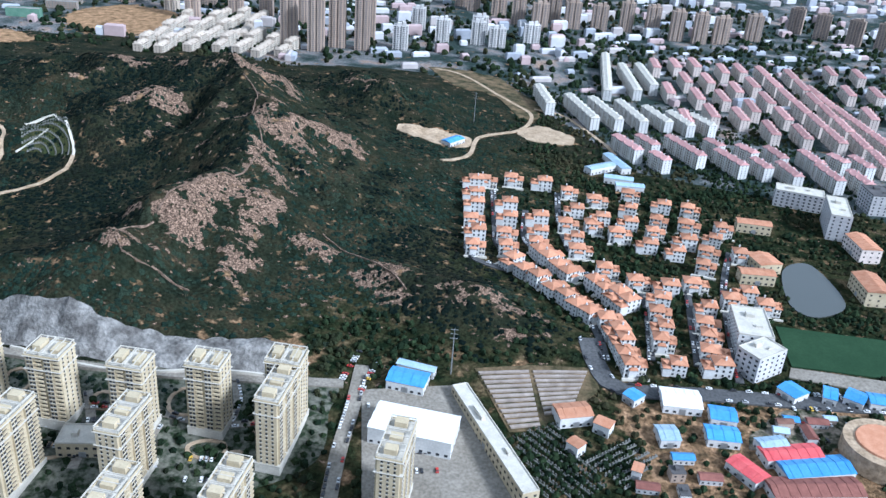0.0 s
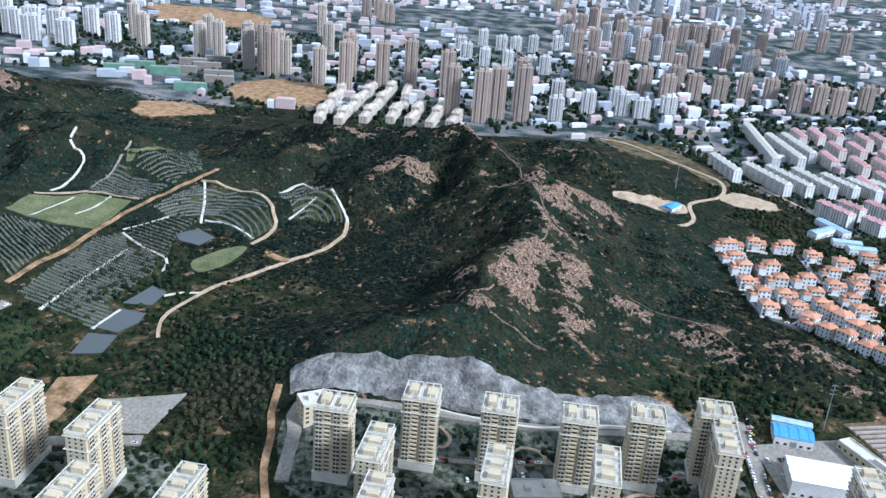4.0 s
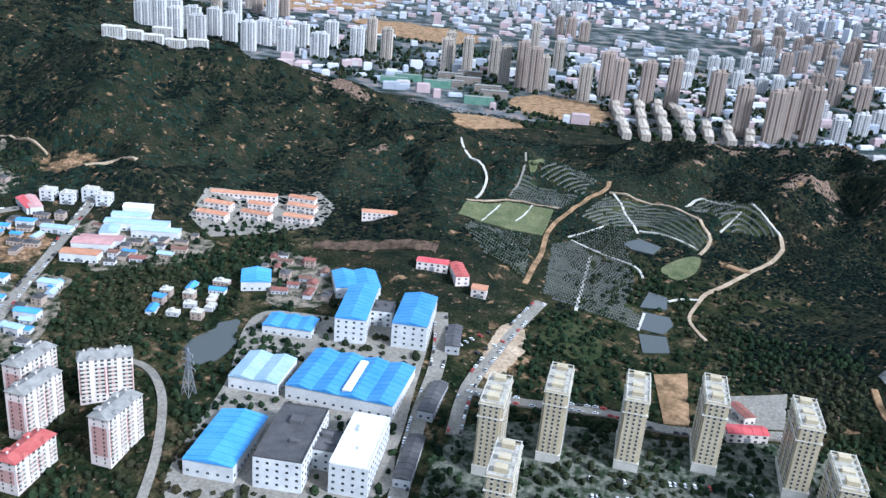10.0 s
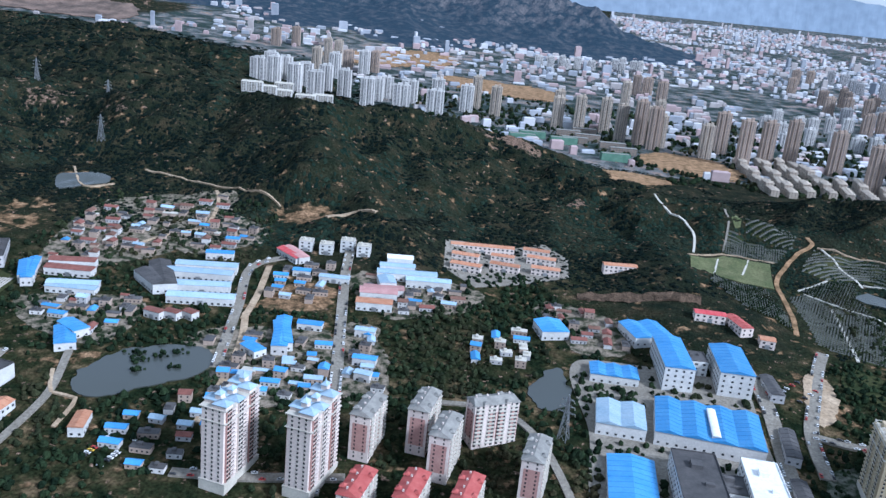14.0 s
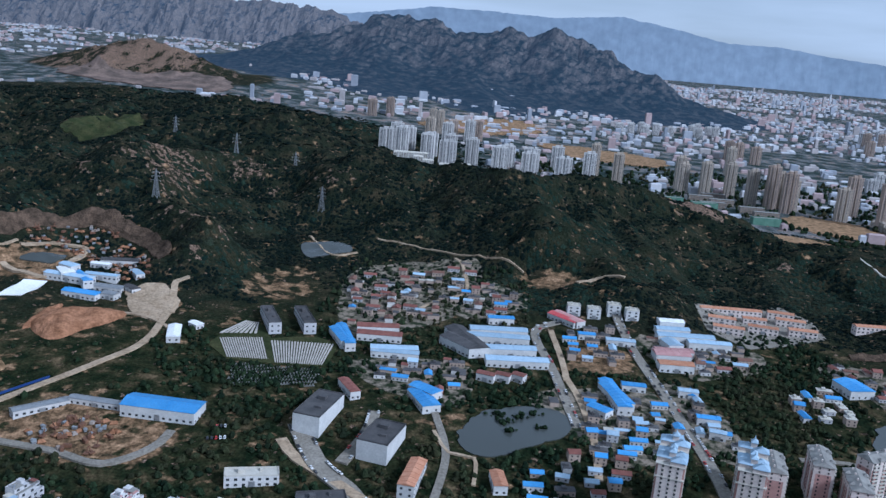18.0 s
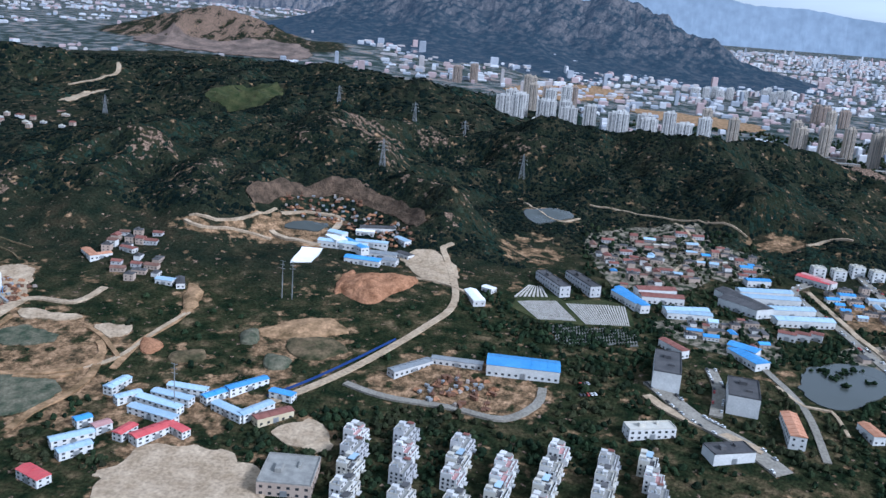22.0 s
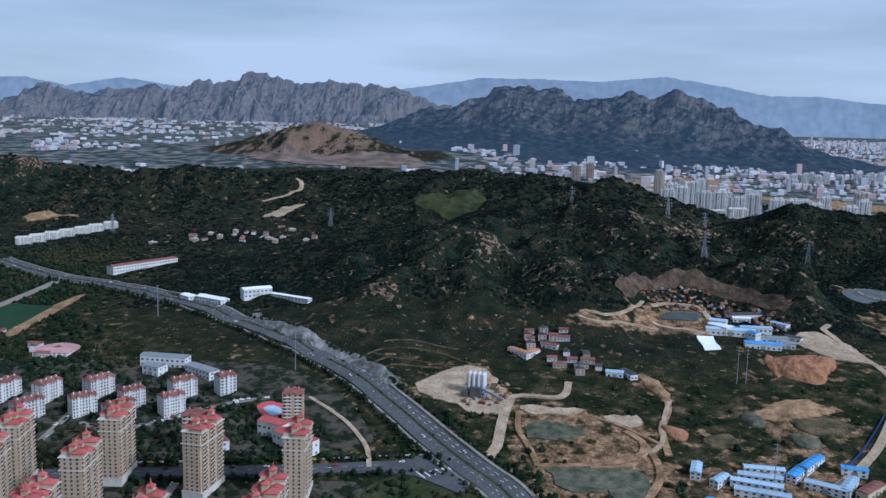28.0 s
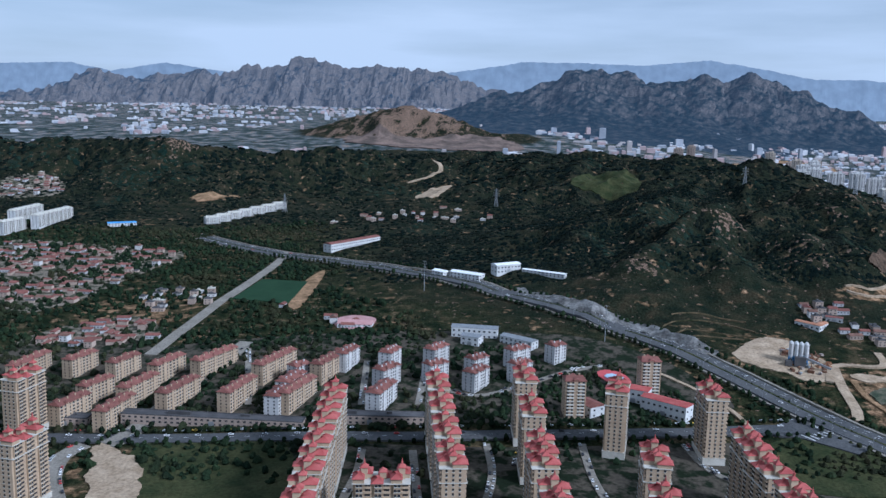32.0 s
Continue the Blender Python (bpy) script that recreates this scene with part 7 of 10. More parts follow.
# gardens of the cream estate
ribbon('garden_path', [(-169, 439), (-169, 433), (-173, 426), (-179, 425), (-185, 427), (-188, 433), (-188, 440), (-184, 447), (-178, 448), (-172, 444), (-169, 439)], 2.6, M_SAND, 'pale curved garden path between hedges', clear=0, lift=1.0, step=3)
ribbon('garden_path', [(-215, 428), (-216, 424), (-221, 422), (-226, 420), (-232, 421), (-235, 425), (-234, 429), (-231, 433), (-224, 433), (-219, 432), (-215, 428)], 2.6, M_SAND, 'pale curved garden path between hedges', clear=0, lift=1.0, step=3)
ribbon('garden_path', [(-117, 427), (-118, 422), (-121, 419), (-126, 418), (-130, 420), (-132, 423), (-132, 428), (-128, 432), (-123, 432), (-119, 430), (-117, 427)], 2.6, M_SAND, 'pale curved garden path between hedges', clear=0, lift=1.0, step=3)
ribbon('garden_path', [(-278, 435), (-278, 431), (-281, 427), (-286, 427), (-291, 428), (-295, 432), (-295, 438), (-292, 441), (-287, 443), (-282, 440), (-278, 435)], 2.6, M_SAND, 'pale curved garden path between hedges', clear=0, lift=1.0, step=3)
ribbon('garden_path', [(-304, 419), (-304, 416), (-306, 414), (-310, 413), (-314, 414), (-316, 417), (-317, 421), (-314, 422), (-310, 423), (-306, 421), (-304, 419)], 2.6, M_SAND, 'pale curved garden path between hedges', clear=0, lift=1.0, step=3)
ribbon('garden_path', [(-141, 402), (-142, 398), (-147, 394), (-154, 393), (-161, 395), (-164, 399), (-163, 403), (-157, 407), (-150, 408), (-144, 407), (-141, 402)], 2.6, M_SAND, 'pale curved garden path between hedges', clear=0, lift=1.0, step=3)
ribbon('garden_path', [(-235, 384), (-235, 381), (-239, 379), (-244, 378), (-249, 380), (-252, 382), (-251, 386), (-248, 389), (-243, 389), (-238, 388), (-235, 384)], 2.6, M_SAND, 'pale curved garden path between hedges', clear=0, lift=1.0, step=3)
ribbon('garden_path', [(-298, 376), (-297, 372), (-299, 369), (-304, 369), (-308, 370), (-312, 374), (-312, 377), (-309, 380), (-304, 380), (-300, 379), (-298, 376)], 2.6, M_SAND, 'pale curved garden path between hedges', clear=0, lift=1.0, step=3)
ribbon('garden_path', [(-128, 398), (-128, 395), (-132, 393), (-136, 393), (-139, 393), (-141, 396), (-140, 399), (-137, 401), (-133, 402), (-129, 400), (-128, 398)], 2.6, M_SAND, 'pale curved garden path between hedges', clear=0, lift=1.0, step=3)
ribbon('parapet_wall', [(-303, 457), (-274, 452), (-249, 449), (-217, 451), (-168, 466), (-126, 471)], 1.6, M_TRIM, 'white parapet wall along the foot of the slope', height=1.6, category='wall', clear=0)
ribbon('estate_drive', [(-336, 417), (-314, 426), (-285, 418), (-253, 417), (-208, 425), (-156, 421), (-122, 430)], 6, M_CONCRETE, 'pale drive through the estate gardens', clear=0, lift=0.9)
ribbon('estate_drive', [(-240, 432), (-229, 412), (-225, 395), (-223, 373)], 6, M_CONCRETE, 'pale drive through the estate gardens', clear=0, lift=0.9)
ribbon('estate_drive', [(-187, 415), (-188, 396), (-178, 380)], 6, M_CONCRETE, 'pale drive through the estate gardens', clear=0, lift=0.9)
ribbon('estate_drive', [(-154, 462), (-146, 444), (-146, 423)], 6, M_CONCRETE, 'pale drive through the estate gardens', clear=0, lift=0.9)
patch('ornamental_pool', [(-234, 411), (-217, 414), (-215, 409), (-233, 407)], M_WATER, 'long ornamental pool before the clubhouse', sharp=True, lift=1.1, category='pool')

# ridge trail and estate streets
ribbon('ridge_trail', [(-266, 868), (-242, 835), (-231, 777), (-214, 748), (-207, 719), (-213, 681), (-231, 649), (-249, 624), (-256, 598)], 0.9, M_GRANITE, 'pale foot trail along the rocky crest', clear=0.5, lift=1.1)
ribbon('ridge_trail', [(-256, 590), (-271, 560), (-258, 536), (-235, 542), (-212, 541)], 0.9, M_GRANITE, 'pale foot trail down the hill', clear=0.5, lift=1.1)
ribbon('ridge_trail', [(-136, 657), (-116, 639), (-77, 612), (-55, 588)], 0.9, M_GRANITE, 'pale foot trail on the spur', clear=0.5, lift=1.1)
ribbon('estate_lane', [(-21, 836), (-13, 729), (-9, 670), (25, 653)], 6, M_ROAD, 'asphalt lane between the villas', clear=0.5)
ribbon('estate_lane', [(5, 841), (11, 740), (17, 693), (55, 640)], 6, M_ROAD, 'asphalt lane between the villas', clear=0.5)
ribbon('estate_lane', [(40, 782), (41, 712), (75, 678), (103, 653)], 6, M_ROAD, 'asphalt lane between the villas', clear=0.5)
ribbon('estate_lane', [(73, 837), (73, 758), (81, 701)], 6, M_ROAD, 'asphalt lane between the villas', clear=0.5)
ribbon('estate_lane', [(89, 595), (96, 564), (99, 535)], 6, M_ROAD, 'asphalt lane between the villas', clear=0.5)
ribbon('estate_lane', [(138, 642), (138, 605), (133, 543)], 6, M_ROAD, 'asphalt lane between the villas', clear=0.5)
ribbon('estate_lane', [(177, 651), (172, 597), (167, 541)], 6, M_ROAD, 'asphalt lane between the villas', clear=0.5)
ribbon('estate_lane', [(231, 739), (209, 658), (198, 570), (194, 526)], 6, M_ROAD, 'asphalt lane between the villas', clear=0.5)

# cemetery valley
patch('cemetery_ground', [(-649, 577), (-643, 705), (-623, 725), (-604, 691), (-617, 558)], M_FIELD, 'terraced cemetery ground', lift=0.5, keep_trees=True, sharp=True)
graves([(-649, 577), (-643, 705), (-623, 725), (-604, 691), (-617, 558)], 5.0, -20, False)
patch('cemetery_ground', [(-604, 691), (-584, 693), (-562, 669), (-568, 616), (-578, 579), (-563, 565), (-568, 539), (-617, 558)], M_FIELD, 'terraced cemetery ground', lift=0.5, keep_trees=True, sharp=True)
graves([(-604, 691), (-584, 693), (-562, 669), (-568, 616), (-578, 579), (-563, 565), (-568, 539), (-617, 558)], 5.0, -20, False)
patch('cemetery_ground', [(-733, 679), (-722, 712), (-666, 711), (-667, 596), (-705, 627)], M_FIELD, 'terraced cemetery ground', lift=0.5, keep_trees=True, sharp=True)
graves([(-733, 679), (-722, 712), (-666, 711), (-667, 596), (-705, 627)], 5.0, -38, True)
patch('cemetery_ground', [(-696, 808), (-683, 856), (-618, 830), (-636, 801)], M_FIELD, 'terraced cemetery ground', lift=0.5, keep_trees=True, sharp=True)
graves([(-696, 808), (-683, 856), (-618, 830), (-636, 801)], 5.0, -12, False)
patch('cemetery_ground', [(-664, 857), (-641, 994), (-596, 881), (-612, 833)], M_FIELD, 'terraced cemetery ground', lift=0.5, keep_trees=True, sharp=True)
graves([(-664, 857), (-641, 994), (-596, 881), (-612, 833)], 6.0, 30, True)
patch('cemetery_ground', [(-615, 781), (-586, 834), (-573, 821), (-549, 824), (-502, 797), (-480, 756), (-496, 725), (-525, 752), (-552, 765), (-590, 759)], M_FIELD, 'terraced cemetery ground', lift=0.5, keep_trees=True, sharp=True)
graves([(-615, 781), (-586, 834), (-573, 821), (-549, 824), (-502, 797), (-480, 756), (-496, 725), (-525, 752), (-552, 765), (-590, 759)], 7.0, 0, False, centre=(-552, 716))
patch('cemetery_ground', [(-495, 831), (-471, 861), (-448, 836), (-412, 776), (-409, 765), (-461, 767)], M_FIELD, 'terraced cemetery ground', lift=0.5, keep_trees=True, sharp=True)
graves([(-495, 831), (-471, 861), (-448, 836), (-412, 776), (-409, 765), (-461, 767)], 6.5, 0, False, centre=(-448, 760))
patch('cemetery_ground', [(-623, 734), (-590, 755), (-556, 758), (-570, 724), (-562, 677), (-584, 693), (-604, 704)], M_FIELD, 'terraced cemetery ground', lift=0.5, keep_trees=True, sharp=True)
graves([(-623, 734), (-590, 755), (-556, 758), (-570, 724), (-562, 677), (-584, 693), (-604, 704)], 5.5, -25, True)
patch('lawn', [(-745, 728), (-740, 770), (-697, 799), (-644, 794), (-654, 726), (-686, 721), (-721, 722)], M_LAWN, 'pale lawn squares with paths', lift=0.8, sharp=True, category='lawn')
patch('lawn', [(-536, 676), (-512, 704), (-494, 709), (-503, 675), (-524, 655)], M_LAWN, 'lawn on the slope', lift=0.8, category='lawn')
patch('lawn', [(-679, 871), (-668, 900), (-657, 947), (-669, 861)], M_LAWN, 'lawn on the slope', lift=0.8, category='lawn')
patch('pond', [(-563, 583), (-552, 619), (-536, 611), (-539, 585)], M_WATER, 'upper pond below the cemetery', lift=0.8, category='pond', sharp=True)
patch('pond', [(-566, 539), (-562, 574), (-538, 570), (-537, 554), (-547, 535)], M_WATER, 'middle pond below the cemetery', lift=0.8, category='pond', sharp=True)
patch('pond', [(-567, 499), (-568, 530), (-545, 531), (-545, 504)], M_WATER, 'long dark pond below the cemetery', lift=0.8, category='pond', sharp=True)
patch('pond', [(-572, 726), (-552, 740), (-531, 726), (-541, 707), (-562, 714)], M_WATER, 'round dark pond in the cemetery', lift=0.8, category='pond', sharp=True)
ribbon('cemetery_path', [(-666, 590), (-654, 669), (-647, 746), (-627, 791), (-606, 827), (-586, 845), (-580, 887)], 5.0, M_DIRT, 'pale paved cemetery path')
ribbon('cemetery_path', [(-582, 838), (-553, 829), (-524, 826), (-501, 807), (-484, 771), (-478, 753), (-493, 719)], 3.6, M_SAND, 'pale paved cemetery path')
ribbon('cemetery_path', [(-578, 836), (-566, 800), (-554, 752)], 2.6, M_TRIM, 'pale paved cemetery path')
ribbon('cemetery_path', [(-604, 691), (-612, 623), (-620, 556)], 2.8, M_TRIM, 'pale paved cemetery path')
ribbon('cemetery_path', [(-624, 725), (-599, 702), (-562, 677), (-555, 651)], 2.4, M_TRIM, 'pale paved cemetery path')
ribbon('cemetery_path', [(-495, 837), (-474, 859), (-446, 823), (-412, 776), (-406, 762)], 2.6, M_TRIM, 'pale paved cemetery path')
ribbon('cemetery_path', [(-406, 762), (-406, 745), (-416, 728), (-441, 698), (-473, 658), (-499, 629), (-506, 614)], 4.2, M_SAND, 'pale paved cemetery path')
ribbon('cemetery_path', [(-469, 699), (-460, 693), (-448, 688)], 9.0, M_DIRT, 'pale paved cemetery path')
ribbon('cemetery_path', [(-768, 933), (-757, 896), (-733, 876), (-725, 842), (-732, 795)], 2.8, M_TRIM, 'pale paved cemetery path')
ribbon('cemetery_path', [(-720, 726), (-704, 791)], 2.0, M_TRIM, 'pale paved cemetery path')
ribbon('cemetery_path', [(-684, 750), (-668, 799)], 2.0, M_TRIM, 'pale paved cemetery path')
ribbon('cemetery_path', [(-741, 778), (-698, 803), (-638, 801)], 2.6, M_SAND, 'pale paved cemetery path')
ribbon('cemetery_path', [(-627, 733), (-601, 750), (-590, 759)], 2.2, M_TRIM, 'pale paved cemetery path')
ribbon('cemetery_path', [(-684, 894), (-683, 864), (-695, 812)], 2.4, M_CONCRETE, 'pale paved cemetery path')
ribbon('cemetery_path', [(-467, 766), (-444, 791)], 2.2, M_TRIM, 'pale paved cemetery path')
ribbon('cemetery_path', [(-552, 758), (-525, 752), (-494, 729)], 2.2, M_TRIM, 'pale paved cemetery path')
ribbon('cemetery_path', [(-568, 537), (-560, 571)], 2.4, M_TRIM, 'pale paved cemetery path')
ribbon('cemetery_path', [(-506, 614), (-521, 575), (-519, 550), (-513, 532)], 3.0, M_SAND, 'pale paved cemetery path')
ribbon('cemetery_path', [(-536, 604), (-523, 612), (-506, 614)], 2.2, M_TRIM, 'pale paved cemetery path')
ribbon('valley_road', [(-701, 360), (-698, 414), (-683, 466), (-664, 525), (-650, 561)], 11, M_CONCRETE, 'pale concrete road up to the cemetery gate')
patch('paved_yard', [(-689, 473), (-673, 513), (-659, 482), (-676, 433), (-690, 436)], M_SAND, 'pale gravel yard beside the road', wobble=3)
ribbon('lower_street', [(-698, 414), (-664, 407), (-600, 409), (-553, 399), (-476, 409)], 10, M_CONCRETE, 'concrete street behind the towers')
patch('estate_ground', [(-701, 360), (-645, 387), (-553, 387), (-466, 399), (-435, 362), (-455, 311), (-690, 264)], M_GARDENS, 'estate courts with drives and planting', lift=0.4, keep_trees=True)
patch('paved_yard', [(-561, 468), (-535, 475), (-541, 408), (-559, 405)], M_DIRT, 'earth car park', sharp=True)
patch('paved_yard', [(-520, 447), (-464, 460), (-475, 416), (-518, 413)], M_CONCRETE, 'concrete works yard', sharp=True)
hall(-505, 402, 8, 28, 12, 7, M_REDSHEET, M_PINKISH, 'pink works building with a red roof', 'works building', rows=2)
hall(-503, 427, -66, 20, 9, 6, M_ROOF_DULL, M_PINKISH, 'long pink shed with a red roof', 'shed')
patch('vegetable_plots', [(-649, 499), (-630, 539), (-601, 512), (-608, 469)], M_FIELD, 'striped vegetable plots', keep_trees=True)

# factory with blue roofs
hall(-796, 483, -87, 65, 24, 18, M_BLUE, M_WHITE, 'white four-storey factory wing under a blue roof', 'factory', rows=4)
hall(-749, 482, -90, 58, 27, 18, M_BLUE, M_WHITE, 'white four-storey factory wing under a blue roof', 'factory', rows=4)
hall(-777, 489, 3, 19, 20, 13, M_GREYROOF, M_WHITE, 'grey flat-roofed link between the factory wings', 'factory', flat=True, rows=3)
hall(-779, 396, -96, 57, 77, 10, M_BLUE, M_PALEWALL, 'large workshop under four blue gables', 'factory hall', gables=4)
hall(-776, 393, -94, 43, 6, 12.5, M_WHITEROOF, M_PALEWALL, 'white curved skylight over the workshop', 'skylight', curved=True)
hall(-843, 393, -93, 39, 36, 9, M_PALEBLUE, M_WHITE, 'white workshop with a pale blue roof', 'factory hall', gables=2)
hall(-844, 462, -90, 23, 39, 7, M_BLUE, M_WHITE, 'low white workshop with blue gables', 'factory hall', gables=3)
hall(-840, 315, -92, 59, 32, 9, M_BLUE, M_WHITE, 'long hall with a bright blue roof', 'factory hall', gables=1)
hall(-798, 316, -90, 62, 30, 19, M_GREYROOF, M_WHITE, 'white factory block with a dark flat roof', 'factory', flat=True, rows=4)
hall(-755, 318, -92, 58, 24, 19, M_WHITEROOF, M_WHITE, 'white factory block with a white flat roof', 'factory', flat=True, rows=4)
hall(-777, 319, -92, 23, 26, 14, M_GREYROOF, M_WHITE, 'grey flat-roofed link between factory blocks', 'factory', flat=True, rows=3)
hall(-896, 530, -72, 28, 25, 8, M_BLUE, M_WHITE, 'square white hall with a blue roof', 'factory hall')
hall(-811, 542, -70, 37, 38, 8, M_BLUE, M_WHITE, 'broad white hall with a blue roof', 'factory hall', gables=2)
hall(-720, 392, -97, 43, 11, 6, M_GREYROOF, M_GREYWALL, 'dark-roofed low workshop beside the street', 'workshop')
hall(-725, 326, -92, 49, 11, 6, M_GREYROOF, M_GREYWALL, 'dark-roofed low workshop beside the street', 'workshop')
hall(-716, 472, -87, 36, 11, 6, M_GREYROOF, M_GREYWALL, 'dark-roofed low workshop beside the street', 'workshop')
patch('factory_yard', [(-872, 482), (-753, 480), (-736, 510), (-735, 403), (-735, 339), (-743, 287), (-856, 263), (-866, 377)], M_CONCRETE, 'grey concrete factory yard', lift=0.5, keep_trees=True)
ribbon('factory_street', [(-732, 511), (-724, 448), (-727, 366), (-726, 289)], 12, M_CONCRETE, 'concrete street along the factory')
hall(-974, 716, 7, 70, 11, 8, M_TERRA, M_PINKISH, 'salmon barrack with an orange tiled roof', 'barrack', rows=2)
hall(-989, 683, -6, 29, 11, 8, M_TERRA, M_PINKISH, 'salmon barrack with an orange tiled roof', 'barrack', rows=2)
hall(-986, 658, -7, 32, 11, 8, M_TERRA, M_PINKISH, 'salmon barrack with an orange tiled roof', 'barrack', rows=2)
hall(-950, 700, -2, 25, 11, 8, M_TERRA, M_PINKISH, 'salmon barrack with an orange tiled roof', 'barrack', rows=2)
hall(-946, 674, -7, 31, 11, 8, M_TERRA, M_PINKISH, 'salmon barrack with an orange tiled roof', 'barrack', rows=2)
hall(-914, 732, -4, 29, 11, 8, M_TERRA, M_PINKISH, 'salmon barrack with an orange tiled roof', 'barrack', rows=2)
hall(-908, 710, -6, 31, 11, 8, M_TERRA, M_PINKISH, 'salmon barrack with an orange tiled roof', 'barrack', rows=2)
hall(-903, 678, -2, 30, 11, 8, M_TERRA, M_PINKISH, 'salmon barrack with an orange tiled roof', 'barrack', rows=2)
hall(-824, 704, 9, 36, 11, 8, M_TERRA, M_PINKISH, 'salmon barrack with an orange tiled roof', 'barrack', rows=2)
patch('barrack_yard', [(-1015, 712), (-907, 768), (-878, 734), (-878, 672), (-972, 616), (-1009, 653)], M_CONCRETE, 'paved barrack yard', lift=0.5, sharp=True, keep_trees=True)
hall(-750, 582, 0, 28, 12, 8, M_REDSHEET, M_PINKISH, 'red-roofed cemetery office building', 'office', rows=2)
hall(-725, 572, -72, 32, 12, 8, M_ROOF_RED, M_PINKISH, 'red-roofed cemetery office building', 'office', rows=2)
hall(-704, 549, -4, 13, 12, 8, M_TERRA, M_PINKISH, 'red-roofed cemetery office building', 'office', rows=2)
bank('rock_cutting', [(-871, 613), (-828, 612), (-786, 617), (-752, 614)], 12, 8, M_CLIFF, 'low brown rock cutting', 'rock face')
patch('pond', [(-915, 418), (-901, 446), (-890, 464), (-881, 453), (-881, 411), (-898, 398)], M_WATER, 'green pond behind the cottages', lift=0.8, category='pond', wobble=5)
ribbon('garden_lane', [(-871, 259), (-882, 306), (-904, 359), (-934, 388), (-980, 386)], 6, M_CONCRETE, 'lane through the trees')

# brick towers and the village
brick_tower(-1098, 273, 78)
brick_tower(-1046, 278, 78)
brick_slab(-983, 336, 82)
brick_slab(-1019, 321, 82)
brick_slab(-965, 311, 82)
brick_slab(-905, 300, 82)
brick_slab(-937, 348, 30)
brick_slab(-1012, 258, 82, 'red')
brick_slab(-979, 263, 82, 'red')
brick_slab(-945, 268, 82, 'red')
ribbon('village_street', [(-1042, 264), (-1053, 361), (-1077, 482), (-1100, 596), (-1109, 661)], 10, M_CONCRETE, 'village street with parked cars')
ribbon('village_street', [(-1153, 390), (-1174, 497), (-1193, 587), (-1163, 624)], 9, M_CONCRETE, 'village lane')
ribbon('village_street', [(-1134, 265), (-1086, 271), (-1052, 279), (-1025, 285)], 9, M_CONCRETE, 'concrete street in front of the towers')
patch('pond', [(-1246, 356), (-1229, 393), (-1202, 412), (-1168, 416), (-1156, 390), (-1175, 362), (-1218, 331), (-1237, 333)], M_WATER, 'large dark pond with reeds', lift=0.8, category='pond', wobble=5)
patch('reservoir', [(-1492, 755), (-1470, 767), (-1439, 772), (-1428, 750), (-1463, 725), (-1477, 725)], M_WATER, 'small grey reservoir under the hill', lift=1.0, category='pond')
hall(-1230, 566, 12, 58, 14, 8, M_PALEBLUE, M_WHITE, 'village workshop with a metal roof', 'workshop')
hall(-1216, 520, 14, 50, 14, 8, M_PALEBLUE, M_WHITE, 'village workshop with a metal roof', 'workshop')
hall(-1208, 497, 12, 59, 14, 7, M_PALEBLUE, M_WHITE, 'village workshop with a metal roof', 'workshop')
hall(-1259, 530, -61, 65, 20, 9, M_GREYROOF, M_WHITE, 'village workshop with a metal roof', 'workshop')
hall(-1347, 531, 14, 41, 14, 9, M_ROOF_DULL, M_WHITE, 'village workshop with a metal roof', 'workshop')
hall(-1376, 502, -60, 42, 14, 7, M_BLUE, M_WHITE, 'village workshop with a metal roof', 'workshop')
hall(-1320, 480, 6, 44, 11, 6, M_PALEBLUE, M_WHITE, 'village workshop with a metal roof', 'workshop')
hall(-1280, 398, -60, 36, 16, 6, M_BLUE, M_WHITE, 'village workshop with a metal roof', 'workshop')
hall(-1119, 452, -70, 47, 14, 7, M_BLUE, M_WHITE, 'village workshop with a metal roof', 'workshop')
hall(-1102, 476, 3, 21, 10, 6, M_BLUE, M_WHITE, 'village workshop with a metal roof', 'workshop')
hall(-1134, 422, -36, 19, 12, 6, M_BLUE, M_WHITE, 'village workshop with a metal roof', 'workshop')
hall(-1107, 580, 4, 29, 10, 6, M_PALEBLUE, M_WHITE, 'village workshop with a metal roof', 'workshop')
hall(-1141, 585, 7, 17, 10, 6, M_BLUE, M_WHITE, 'village workshop with a metal roof', 'workshop')
hall(-1040, 605, 9, 59, 14, 8, M_PALEBLUE, M_WHITE, 'village workshop with a metal roof', 'workshop')
hall(-1052, 617, 10, 35, 12, 8, M_PALEBLUE, M_WHITE, 'village workshop with a metal roof', 'workshop')
hall(-1017, 596, 8, 44, 12, 8, M_PALEBLUE, M_WHITE, 'village workshop with a metal roof', 'workshop')
hall(-1059, 558, 10, 35, 18, 8, M_ROOF_PINK, M_WHITE, 'village workshop with a metal roof', 'workshop')
hall(-1058, 534, 7, 33, 14, 8, M_TERRA, M_WHITE, 'village workshop with a metal roof', 'workshop')
hall(-1163, 624, -43, 38, 14, 6, M_REDSHEET, M_WHITE, 'village workshop with a metal roof', 'workshop')
hall(-1052, 632, 9, 26, 14, 9, M_WHITEROOF, M_WHITE, 'village workshop with a metal roof', 'workshop')
hall(-1230, 547, 9, 63, 14, 8, M_PALEBLUE, M_WHITE, 'village workshop with a metal roof', 'workshop')
hall(-1262, 518, -42, 43, 20, 9, M_GREYROOF, M_WHITE, 'village workshop with a metal roof', 'workshop')
hall(-1056, 582, -71, 21, 16, 9, M_PALEBLUE, M_WHITE, 'village workshop with a metal roof', 'workshop')
hall(-1154, 646, 5, 14, 12, 11, M_TRIM, M_WHITE, 'white flat-roofed village house', 'house', flat=True, rows=3)
